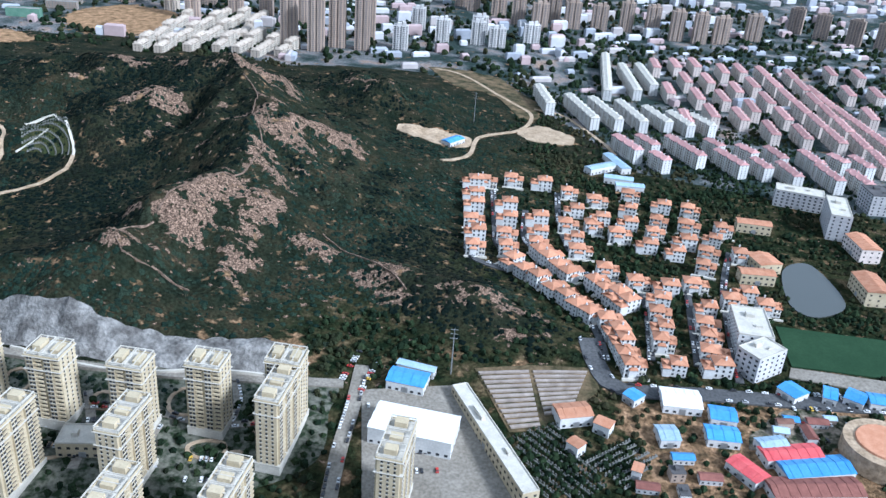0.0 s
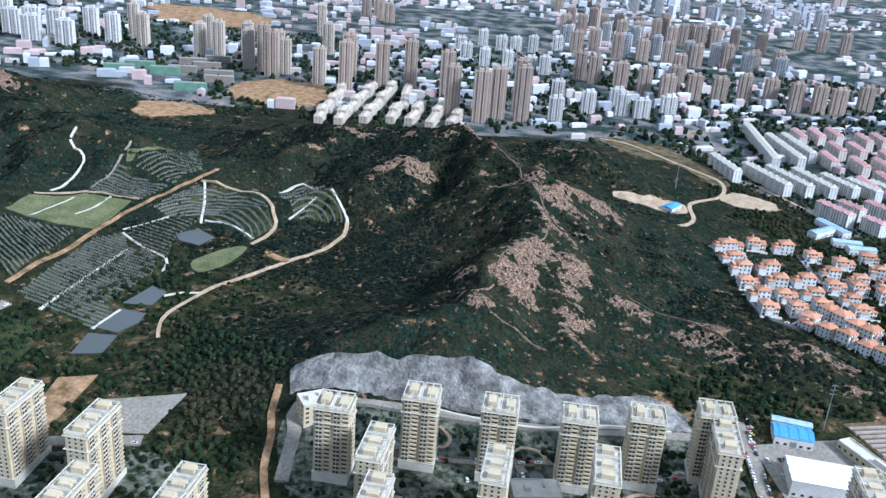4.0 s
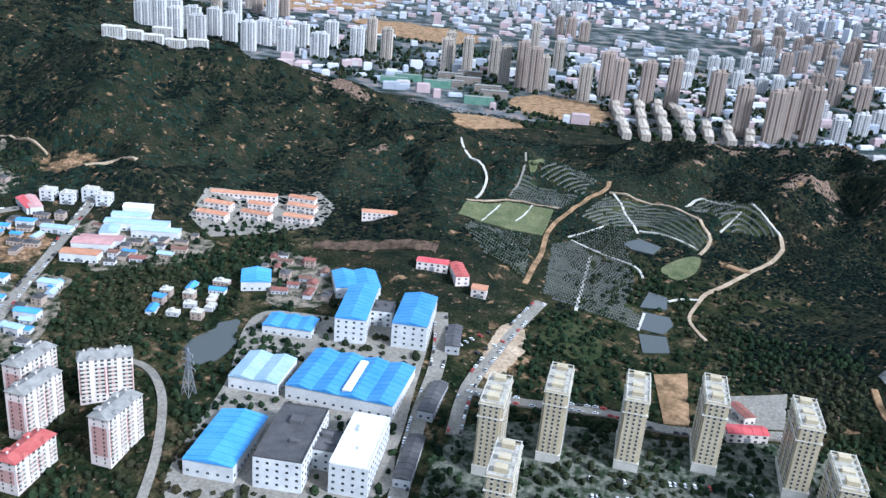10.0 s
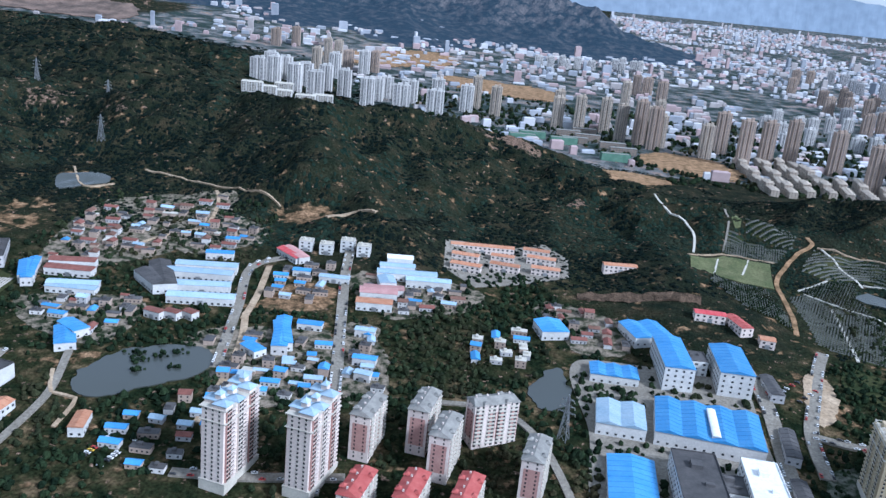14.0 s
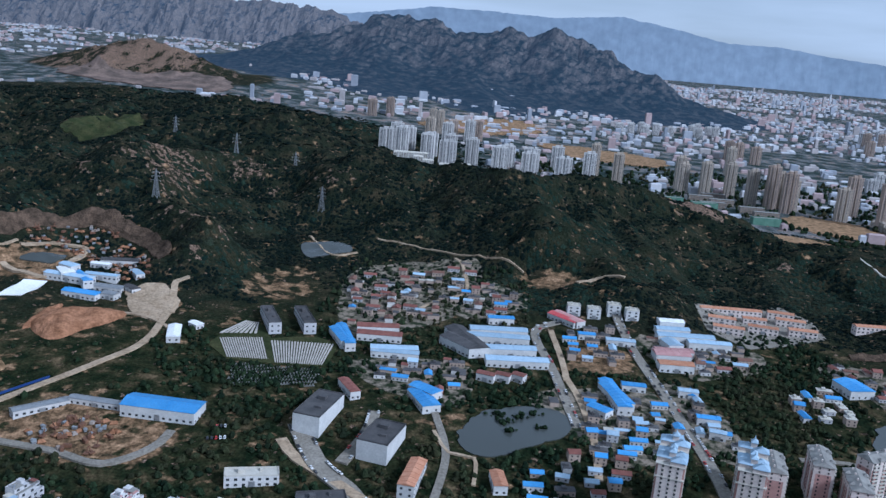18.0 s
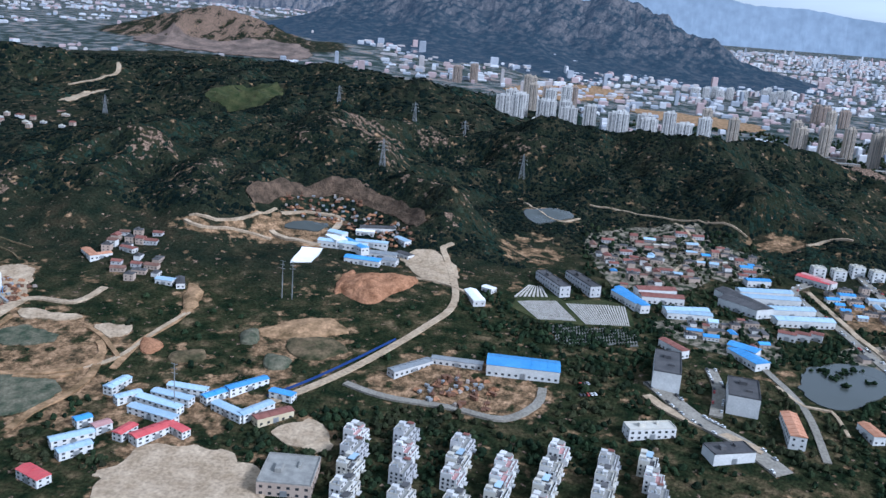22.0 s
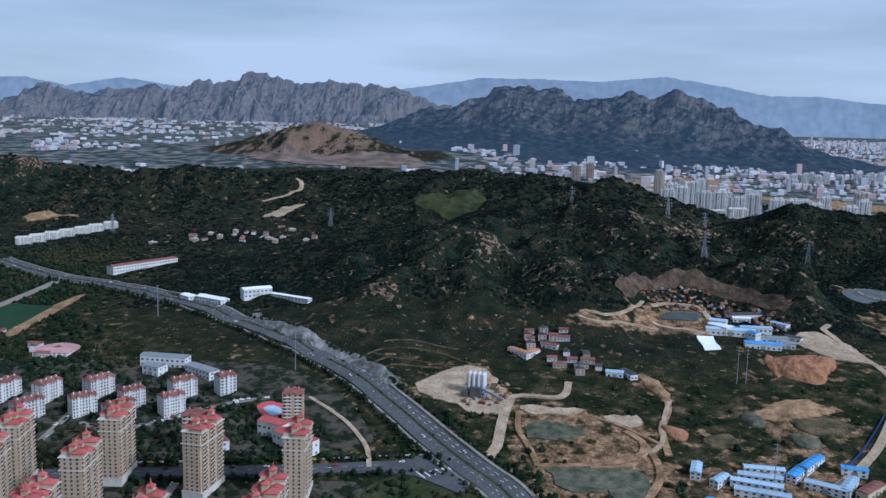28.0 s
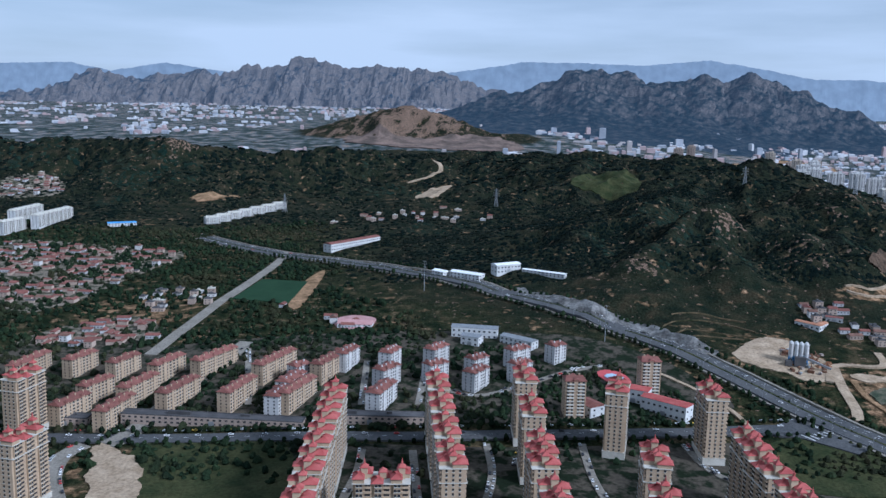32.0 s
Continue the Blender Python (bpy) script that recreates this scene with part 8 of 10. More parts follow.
hall(-1132, 645, 5, 14, 12, 11, M_TRIM, M_WHITE, 'white flat-roofed village house', 'house', flat=True, rows=3)
hall(-1111, 650, 5, 14, 12, 11, M_TRIM, M_WHITE, 'white flat-roofed village house', 'house', flat=True, rows=3)
hall(-1092, 642, 5, 14, 12, 11, M_TRIM, M_WHITE, 'white flat-roofed village house', 'house', flat=True, rows=3)

# cottages: outline of a quarter, number, roofs
cottages([(-1411, 703), (-1275, 759), (-1266, 627), (-1337, 532), (-1380, 519)], 46, 'rbgr')
cottages([(-1357, 459), (-1254, 479), (-1249, 402), (-1318, 413)], 26, 'rbgb')
cottages([(-1284, 703), (-1203, 678), (-1228, 622), (-1275, 604)], 22, 'rgb')
cottages([(-1194, 435), (-1094, 476), (-1058, 399), (-1098, 349), (-1131, 355)], 40, 'bbgb')
cottages([(-1157, 610), (-1109, 606), (-1101, 522), (-1161, 515)], 16, 'bgb')
cottages([(-1077, 482), (-1045, 491), (-1018, 385), (-1050, 377)], 22, 'bbg')
cottages([(-1095, 598), (-984, 614), (-964, 568), (-1037, 518)], 22, 'rbg')
cottages([(-1416, 657), (-1353, 674), (-1303, 577), (-1343, 532)], 18, 'rgr')
cottages([(-1208, 320), (-1155, 321), (-1128, 266), (-1163, 251)], 14, 'bbb')
cottages([(-985, 466), (-922, 531), (-897, 491), (-925, 445)], 16, 'wwb')
cottages([(-915, 600), (-838, 573), (-828, 511), (-875, 502)], 24, 'rrg')
cottages([(-1180, 340), (-1112, 375), (-1124, 297), (-1169, 286)], 18, 'brb')
cottages([(223, 499), (284, 499), (243, 463), (187, 460)], 30, 'bgr')
cottages([(108, 428), (172, 452), (164, 413), (115, 397)], 16, 'grb')
cottages([(-1928, 448), (-1906, 509), (-1848, 502), (-1863, 478)], 16, 'rrg')
cottages([(-2543, 530), (-2485, 443), (-2387, 406), (-2403, 371)], 6, 'r')


# ---- the plan: second half of the flight ----

# terraced burial ground and warehouses
patch('terraced_graveyard', [(-1478, 517), (-1462, 516), (-1440, 484), (-1400, 501), (-1376, 490), (-1374, 441), (-1420, 433), (-1464, 431), (-1491, 456)], M_FIELD, 'dark ground between the burial terraces', lift=0.5, sharp=True)
PALE_STEPS = 'pale stone rows of a hillside burial ground'
striped_terrace([(-1489, 480), (-1454, 490), (-1462, 515), (-1476, 515)], 8, M_TERRACE, PALE_STEPS)
striped_terrace([(-1464, 434), (-1428, 440), (-1447, 482), (-1485, 470)], 18, M_TERRACE, PALE_STEPS)
striped_terrace([(-1420, 435), (-1378, 443), (-1379, 488), (-1438, 478)], 22, M_TERRACE, PALE_STEPS)
graves([(-1458, 424), (-1375, 432), (-1374, 400), (-1413, 394), (-1442, 380)], 6.0, 25, True)
hall(-1452, 518, -62, 53, 12, 10, M_GREYROOF, M_GREYWALL, 'grey memorial hall with a flat roof', 'memorial hall', flat=True, rows=2)
hall(-1421, 531, -63, 54, 12, 10, M_GREYROOF, M_GREYWALL, 'grey memorial hall with a flat roof', 'memorial hall', flat=True, rows=2)
hall(-1356, 349, -98, 50, 22, 14, M_GREYROOF, M_WHITE, 'white windowless warehouse with a dark weathered roof', 'warehouse', flat=True, rows=0)
hall(-1300, 321, -100, 40, 24, 14, M_GREYROOF, M_WHITE, 'white windowless warehouse with a dark weathered roof', 'warehouse', flat=True, rows=0)
hall(-1270, 284, 86, 41, 12, 9, M_TERRA, M_WHITE, 'white long house with an orange tiled roof', 'long house', rows=2)
hall(-1378, 259, 19, 37, 12, 8, M_TRIM, M_PALEWALL, 'low pale school building with a flat roof', 'school', flat=True, rows=2)
hall(-1324, 242, 21, 33, 16, 8, M_GREYROOF, M_WHITE, 'white hall with a black roof', 'hall', flat=True, rows=0)
hall(-1210, 294, -77, 22, 10, 7, M_TERRA, M_WHITE, 'small white house with an orange roof', 'house')
ribbon('warehouse_road', [(-1369, 337), (-1340, 290), (-1310, 263), (-1288, 229)], 16, M_CONCRETE, 'concrete road between the warehouses')
ribbon('warehouse_road', [(-1324, 295), (-1315, 337), (-1316, 372)], 10, M_CONCRETE, 'concrete drive between the warehouses')
ribbon('garden_path', [(-1253, 251), (-1251, 321), (-1266, 376), (-1272, 394)], 6, M_CONCRETE, 'garden path beside the pond')

# works yard with the blue hall
patch('works_yard', [(-1598, 280), (-1553, 336), (-1485, 326), (-1444, 309), (-1456, 266), (-1481, 255), (-1550, 262)], M_DIRT, 'bare earth works yard with heaps and vehicles', wobble=5)
patch('yard_island', [(-1560, 268), (-1526, 281), (-1491, 280), (-1494, 259), (-1532, 254)], M_SCRUB, 'weedy island in the yard', wobble=5, lift=1.0)
ribbon('concrete_road', [(-1610, 275), (-1576, 263), (-1524, 260), (-1485, 254), (-1461, 280), (-1457, 305)], 7, M_CONCRETE, 'pale concrete road round the works yard', lift=1.1)
hall(-1474, 328, 1, 59, 24, 9, M_BLUE, M_WHITE, 'white hall with a vivid blue metal roof', 'hall', rows=1)
hall(-1564, 309, 50, 42, 9, 5, M_STEEL, M_PALEWALL, 'long low shed with a grey roof', 'shed')
hall(-1528, 326, -1, 42, 8, 5, M_STEEL, M_PALEWALL, 'long low shed with a grey roof', 'shed')
ribbon('curved_road', [(-1669, 221), (-1631, 267), (-1604, 309), (-1569, 377), (-1546, 438), (-1551, 496), (-1566, 549), (-1573, 570), (-1564, 582)], 7, M_SAND, 'pale curved road climbing past the fields')
ribbon('blue_fence', [(-1657, 238), (-1631, 270), (-1605, 311), (-1580, 353)], 0.4, M_NAVY, 'navy sheet fence along the road', height=1.2, offset=6, category='fence', clear=0)
mound('clay_heap', [(-1658, 442), (-1655, 475), (-1617, 495), (-1584, 489), (-1603, 447), (-1622, 420), (-1643, 425)], 10, M_CLAY, 'red clay heap on the green field')
patch('cleared_ground', [(-1864, 535), (-1807, 542), (-1769, 592), (-1705, 622), (-1688, 554), (-1708, 538), (-1766, 537), (-1850, 518)], M_DIRT, 'terraced bare earth below the hill', wobble=12)
patch('concrete_slab', [(-1719, 486), (-1720, 531), (-1700, 541), (-1700, 496)], M_WHITEROOF, 'pale concrete slab', sharp=True, lift=1.0)
patch('settling_pond', [(-1753, 575), (-1745, 583), (-1707, 590), (-1713, 574)], M_WATER, 'small green settling pond', lift=1.3, category='pond')
hall(-1680, 549, -5, 53, 12, 6, M_PALEBLUE, M_PALEWALL, 'stoneworks shed with a sheet roof', 'shed')
hall(-1651, 522, -5, 38, 14, 6, M_BLUE, M_PALEWALL, 'stoneworks shed with a sheet roof', 'shed')
hall(-1690, 566, -21, 19, 12, 6, M_PALEBLUE, M_PALEWALL, 'stoneworks shed with a sheet roof', 'shed')
hall(-1623, 527, -8, 15, 12, 6, M_STEEL, M_PALEWALL, 'stoneworks shed with a sheet roof', 'shed')
hall(-1653, 605, 16, 40, 14, 6, M_GREYROOF, M_PALEWALL, 'stoneworks shed with a sheet roof', 'shed')
scrap_field([(-1778, 614), (-1742, 660), (-1680, 663), (-1624, 614), (-1601, 566), (-1631, 562), (-1699, 599), (-1759, 610)], 150)
scrap_field([(-1562, 279), (-1517, 318), (-1492, 297), (-1498, 263), (-1541, 260)], 60)
scrap_field([(-1965, 385), (-1921, 374), (-1920, 325), (-1960, 319)], 50)
bank('rock_face', [(-1793, 586), (-1766, 628), (-1728, 660), (-1694, 661), (-1649, 647), (-1608, 601)], 16, 13, M_CLIFF, 'brown quarried rock face under the hill', 'rock face')
patch('rubble_ground', [(-1708, 319), (-1687, 356), (-1636, 356), (-1617, 302), (-1644, 281), (-1675, 278)], M_SCRUB, 'rubble and bare soil on the field', wobble=16, keep_trees=True)
patch('rubble_ground', [(-1710, 335), (-1680, 364), (-1643, 363), (-1631, 335), (-1676, 326)], M_DIRT, 'bare soil on the field', wobble=16, lift=0.9, keep_trees=True)

# prefab camp and white terrace houses
hall(-1768, 157, 45, 28, 8, 6, M_PALEBLUE, M_WHITE, 'site camp cabin with a sheet roof', 'site cabin', rows=2)
hall(-1759, 144, 51, 22, 8, 6, M_PALEBLUE, M_WHITE, 'site camp cabin with a sheet roof', 'site cabin', rows=2)
hall(-1772, 228, 77, 22, 8, 6, M_PALEBLUE, M_WHITE, 'site camp cabin with a sheet roof', 'site cabin', rows=2)
hall(-1757, 214, 51, 19, 7, 6, M_PALEBLUE, M_WHITE, 'site camp cabin with a sheet roof', 'site cabin', rows=2)
hall(-1730, 197, -15, 39, 8, 6, M_PALEBLUE, M_WHITE, 'site camp cabin with a sheet roof', 'site cabin', rows=2)
hall(-1731, 210, -16, 37, 8, 6, M_PALEBLUE, M_WHITE, 'site camp cabin with a sheet roof', 'site cabin', rows=2)
hall(-1726, 221, -11, 32, 8, 6, M_PALEBLUE, M_WHITE, 'site camp cabin with a sheet roof', 'site cabin', rows=2)
hall(-1720, 234, -4, 30, 8, 6, M_PALEBLUE, M_WHITE, 'site camp cabin with a sheet roof', 'site cabin', rows=2)
hall(-1696, 232, 56, 25, 8, 6, M_BLUE, M_WHITE, 'site camp cabin with a sheet roof', 'site cabin', rows=2)
hall(-1680, 250, 52, 34, 8, 6, M_BLUE, M_WHITE, 'site camp cabin with a sheet roof', 'site cabin', rows=2)
hall(-1680, 213, -27, 30, 8, 6, M_PALEBLUE, M_WHITE, 'site camp cabin with a sheet roof', 'site cabin', rows=2)
hall(-1662, 218, 59, 29, 8, 6, M_PALEBLUE, M_WHITE, 'site camp cabin with a sheet roof', 'site cabin', rows=2)
hall(-1650, 243, -12, 19, 8, 6, M_BLUE, M_WHITE, 'site camp cabin with a sheet roof', 'site cabin', rows=2)
hall(-1738, 172, 75, 16, 8, 6, M_REDSHEET, M_WHITE, 'site camp cabin with a sheet roof', 'site cabin', rows=2)
hall(-1720, 176, 58, 31, 10, 6, M_REDSHEET, M_WHITE, 'site camp cabin with a sheet roof', 'site cabin', rows=2)
hall(-1704, 182, -28, 15, 7, 6, M_REDSHEET, M_WHITE, 'site camp cabin with a sheet roof', 'site cabin', rows=2)
hall(-1756, 174, 55, 12, 8, 6, M_ROOF_PINK, M_WHITE, 'site camp cabin with a sheet roof', 'site cabin', rows=2)
hall(-1772, 178, 52, 11, 8, 6, M_BLUE, M_WHITE, 'site camp cabin with a sheet roof', 'site cabin', rows=2)
hall(-1766, 110, -25, 21, 10, 6, M_REDSHEET, M_WHITE, 'site camp cabin with a sheet roof', 'site cabin', rows=2)
patch('camp_ground', [(-1780, 158), (-1775, 226), (-1731, 256), (-1671, 280), (-1644, 252), (-1676, 196), (-1720, 158)], M_SCRUB, 'paved camp ground', lift=0.5, wobble=3)
hall(-1648, 214, 46, 29, 9, 6, M_ROOF_DULL, M_BEIGE, 'long cottage with a dull red roof', 'cottage')
patch('sand_ground', [(-1731, 120), (-1716, 159), (-1690, 172), (-1656, 165), (-1625, 141), (-1634, 113), (-1713, 93)], M_SAND, 'pale levelled sand ground', wobble=8)
patch('sand_ground', [(-1645, 200), (-1618, 221), (-1598, 192), (-1615, 182)], M_SAND, 'pale levelled sand ground', wobble=6)
hall(-1615, 146, 5, 34, 36, 9, M_DECK, M_TAN, 'half-built concrete block with a flat roof', 'building shell', flat=True, rows=2)
white_house(-1584, 201, 78)
white_house(-1581, 182, 78)
white_house(-1579, 163, 78)
white_house(-1577, 139, 78)
white_house(-1574, 118, 78)
white_house(-1550, 209, 78)
white_house(-1547, 188, 78)
white_house(-1545, 166, 78)
white_house(-1541, 138, 78)
white_house(-1510, 205, 78)
white_house(-1511, 186, 78)
white_house(-1512, 167, 78)
white_house(-1507, 141, 78)
white_house(-1479, 189, 78)
white_house(-1481, 172, 78)
white_house(-1483, 156, 78)
white_house(-1444, 212, 78)
white_house(-1449, 191, 78)
white_house(-1453, 170, 78)
white_house(-1455, 150, 78)
white_house(-1410, 209, 78)
white_house(-1413, 190, 78)
white_house(-1416, 169, 78)
white_house(-1383, 213, 78)
white_house(-1381, 194, 78)
white_house(-1380, 177, 78)

# highway and the batching plant
HIGHWAY = [(-1891, 114), (-1915, 174), (-1942, 209), (-1984, 262), (-2028, 319), (-2094, 397), (-2176, 460), (-2272, 537), (-2371, 609), (-2486, 696), (-2585, 743), (-2751, 850)]
SIDE_ROAD = [(-2494, 340), (-2499, 293), (-2510, 226), (-2517, 135), (-2524, 111)]
CROSS_ROAD = [(-2653, 113), (-2571, 120), (-2436, 131), (-2304, 148), (-2217, 164), (-2083, 188), (-1996, 208), (-1961, 208)]
highway_works()
bank('embankment', [(-2235, 533), (-2167, 454), (-2109, 423), (-2066, 378), (-2031, 344)], 14, 7, M_SHOTCRETE, 'grey stone cutting beside the highway')
patch('gravel_yard', [(-2008, 345), (-1985, 400), (-1951, 408), (-1932, 371), (-1920, 348), (-1935, 307), (-1971, 323)], M_SAND, 'white gravel yard of the batching plant', wobble=7)
ribbon('haul_road', [(-1918, 348), (-1924, 303), (-1927, 251), (-1933, 232)], 9, M_SAND, 'white haul road from the batching plant')
ribbon('haul_road', [(-1932, 308), (-1916, 346), (-1873, 349), (-1865, 385)], 7, M_SAND, 'pale dirt track')
batching_plant(-1949, 343, -10)
patch('clay_field', [(-1917, 227), (-1916, 310), (-1863, 323), (-1809, 305), (-1788, 246), (-1781, 168), (-1867, 148)], M_SCRUB, 'torn building land with scrub', wobble=18, keep_trees=True)
patch('clay_field', [(-1905, 293), (-1870, 299), (-1855, 285), (-1866, 271), (-1900, 265)], M_NET, 'green dust netting over spoil', wobble=9, lift=1.1)
patch('clay_field', [(-1885, 222), (-1853, 224), (-1831, 221), (-1836, 194), (-1868, 187)], M_NET, 'green dust netting over spoil', wobble=9, lift=1.1)
patch('clay_field', [(-1843, 216), (-1827, 222), (-1807, 212), (-1816, 182), (-1835, 175)], M_NET, 'green dust netting over spoil', wobble=9, lift=1.1)
patch('clay_field', [(-1910, 322), (-1876, 328), (-1854, 330), (-1866, 316), (-1901, 310)], M_SAND, 'pale spoil on the clay land', wobble=9, lift=1.1)
patch('clay_field', [(-1836, 317), (-1807, 321), (-1806, 302), (-1825, 302)], M_SAND, 'pale spoil on the clay land', wobble=9, lift=1.1)
patch('clay_field', [(-1856, 290), (-1837, 300), (-1818, 289), (-1807, 267), (-1816, 252), (-1848, 235), (-1888, 230), (-1880, 246), (-1857, 259)], M_CLAY, 'bare red-brown clay', wobble=9, lift=1.1)
patch('clay_field', [(-1867, 311), (-1842, 324), (-1836, 314), (-1851, 300)], M_CLAY, 'bare red-brown clay', wobble=9, lift=1.1)
patch('clay_field', [(-1891, 215), (-1880, 214), (-1868, 179), (-1869, 164), (-1881, 184)], M_DIRT, 'bare orange soil', wobble=9, lift=1.1)
patch('clay_field', [(-1809, 249), (-1793, 248), (-1785, 233), (-1804, 218), (-1820, 197), (-1820, 231)], M_DIRT, 'bare orange soil', wobble=9, lift=1.1)
patch('clay_field', [(-1828, 196), (-1816, 189), (-1817, 167), (-1828, 165)], M_DIRT, 'bare orange soil', wobble=9, lift=1.1)
ribbon('dirt_track', [(-1894, 223), (-1864, 226), (-1831, 237), (-1810, 253), (-1808, 274), (-1820, 290)], 6, M_DIRT, 'rutted orange dirt track', lift=1.35, clear=0.5)
ribbon('dirt_track', [(-1808, 272), (-1800, 242), (-1801, 214), (-1813, 183), (-1815, 160)], 6, M_DIRT, 'rutted orange dirt track', lift=1.35, clear=0.5)
ribbon('dirt_track', [(-1813, 239), (-1829, 229), (-1853, 224)], 4, M_DIRT, 'rutted orange dirt track', lift=1.35, clear=0.5)
ribbon('dirt_track', [(-1911, 312), (-1910, 280), (-1899, 246), (-1894, 222)], 5, M_DIRT, 'rutted orange dirt track', lift=1.35, clear=0.5)
ribbon('dirt_track', [(-1839, 309), (-1821, 298), (-1793, 270)], 4, M_DIRT, 'rutted orange dirt track', lift=1.35, clear=0.5)
mound('spoil_heap', [(-1705, 341), (-1676, 368), (-1645, 378), (-1625, 359), (-1655, 336), (-1689, 331)], 3.5, M_DIRT, 'spoil heap of soil and rubble')
mound('spoil_heap', [(-1675, 335), (-1636, 341), (-1620, 323), (-1642, 302), (-1663, 308)], 3.5, M_SCRUB, 'spoil heap of soil and rubble')
mound('spoil_heap', [(-1714, 336), (-1702, 341), (-1696, 320), (-1708, 317)], 5, M_NET, 'spoil heap of soil and rubble')
mound('spoil_heap', [(-1684, 302), (-1663, 303), (-1660, 283), (-1676, 281)], 5, M_NET, 'spoil heap of soil and rubble')
mound('spoil_heap', [(-1789, 305), (-1769, 301), (-1771, 280), (-1784, 286)], 3.5, M_CLAY, 'spoil heap of soil and rubble')
mound('spoil_heap', [(-1758, 288), (-1735, 300), (-1729, 281), (-1751, 272)], 3.5, M_SCRUB, 'spoil heap of soil and rubble')
mound('spoil_heap', [(-1798, 416), (-1779, 408), (-1770, 361), (-1779, 357)], 3.5, M_DIRT, 'spoil heap of soil and rubble')
mound('spoil_heap', [(-1662, 469), (-1653, 494), (-1648, 454), (-1659, 431)], 3.5, M_CLAY, 'spoil heap of soil and rubble')
ribbon('dirt_track', [(-1850, 531), (-1830, 526), (-1793, 546), (-1760, 548)], 5, M_SAND, 'pale dirt track', clear=0.5, lift=1.2)
ribbon('dirt_track', [(-1849, 541), (-1821, 545), (-1790, 569), (-1772, 601)], 5, M_SAND, 'pale dirt track', clear=0.5, lift=1.2)
ribbon('dirt_track', [(-1765, 595), (-1741, 620), (-1704, 624), (-1698, 579), (-1706, 547), (-1741, 550), (-1764, 562)], 7, M_SAND, 'pale dirt track', clear=0.5, lift=1.2)
ribbon('dirt_track', [(-1536, 473), (-1566, 490), (-1600, 492), (-1636, 482)], 4, M_SAND, 'pale dirt track', clear=0.5, lift=1.2)
ribbon('dirt_track', [(-1815, 247), (-1793, 270), (-1783, 323), (-1773, 360)], 4, M_SAND, 'pale dirt track', clear=0.5, lift=1.2)
ribbon('field_terrace', [(-2073, 409), (-2058, 428), (-2005, 442), (-1973, 422)], 1.3, M_SCRUB, 'low earth terrace edge on the slope', clear=0.5, lift=1.2)
ribbon('field_terrace', [(-2062, 392), (-2037, 414), (-1968, 408)], 1.3, M_SCRUB, 'low earth terrace edge on the slope', clear=0.5, lift=1.2)
ribbon('field_terrace', [(-2059, 379), (-2029, 399), (-1989, 402)], 1.3, M_SCRUB, 'low earth terrace edge on the slope', clear=0.5, lift=1.2)
ribbon('field_terrace', [(-2056, 448), (-2013, 459), (-1977, 452)], 1.3, M_SCRUB, 'low earth terrace edge on the slope', clear=0.5, lift=1.2)
hall(-1689, 557, -48, 25, 14, 5, M_WHITEROOF, M_PALEWALL, 'small works shed with a sheet roof', 'shed')
hall(-1666, 551, -47, 40, 10, 5, M_BLUE, M_PALEWALL, 'small works shed with a sheet roof', 'shed')
hall(-1650, 560, 2, 35, 9, 5, M_PALEBLUE, M_PALEWALL, 'small works shed with a sheet roof', 'shed')
hall(-1636, 546, 0, 34, 12, 5, M_STEEL, M_PALEWALL, 'small works shed with a sheet roof', 'shed')
hall(-1611, 548, -34, 18, 10, 5, M_GREYROOF, M_PALEWALL, 'small works shed with a sheet roof', 'shed')
hall(-1619, 576, -45, 20, 9, 5, M_PALEBLUE, M_PALEWALL, 'small works shed with a sheet roof', 'shed')
hall(-1662, 580, 3, 20, 9, 5, M_WHITEROOF, M_PALEWALL, 'small works shed with a sheet roof', 'shed')
hall(-1527, 464, -69, 34, 12, 5, M_WHITEROOF, M_PALEWALL, 'small works shed with a sheet roof', 'shed')
hall(-1515, 486, -31, 12, 9, 5, M_WHITEROOF, M_PALEWALL, 'small works shed with a sheet roof', 'shed')
hall(-1819, 414, -3, 17, 10, 5, M_PALEBLUE, M_PALEWALL, 'small works shed with a sheet roof', 'shed')
hall(-1805, 415, -65, 21, 8, 5, M_GREYROOF, M_PALEWALL, 'small works shed with a sheet roof', 'shed')
hall(-1913, 447, -44, 28, 9, 5, M_TERRA, M_PALEWALL, 'small works shed with a sheet roof', 'shed')
hall(-1902, 446, 51, 22, 8, 5, M_TERRA, M_PALEWALL, 'small works shed with a sheet roof', 'shed')
hall(-1882, 466, -17, 17, 8, 5, M_ROOF_DULL, M_PALEWALL, 'small works shed with a sheet roof', 'shed')
ribbon('dirt_track', [(-1789, 253), (-1788, 300), (-1776, 347), (-1778, 397)], 6, M_DIRT, 'dirt track through scrub')

HATCH = [(-1986, 198), (-1958, 210)]
# junction of the avenue with the highway, with a hatched island
patch('junction', [(-2022, 196), (-1985, 227), (-1947, 236), (-1922, 193), (-1951, 170), (-1986, 192)], M_ROAD, 'wide asphalt road junction', lift=1.62, sharp=True, category='road')
for k in range(7):
    u = k / 6
    x0, y0 = HATCH[0][0] + (HATCH[1][0] - HATCH[0][0]) * u, HATCH[0][1] + (HATCH[1][1] - HATCH[0][1]) * u
    ribbon('hatch_stripe', [(x0, y0), (x0 + 6 * (1 - u) + 2, y0 - 7 * (1 - u) - 2)], 0.9, M_PAINT, 'white hatched stripe on the junction', lift=1.75, clear=0, category='road marking')

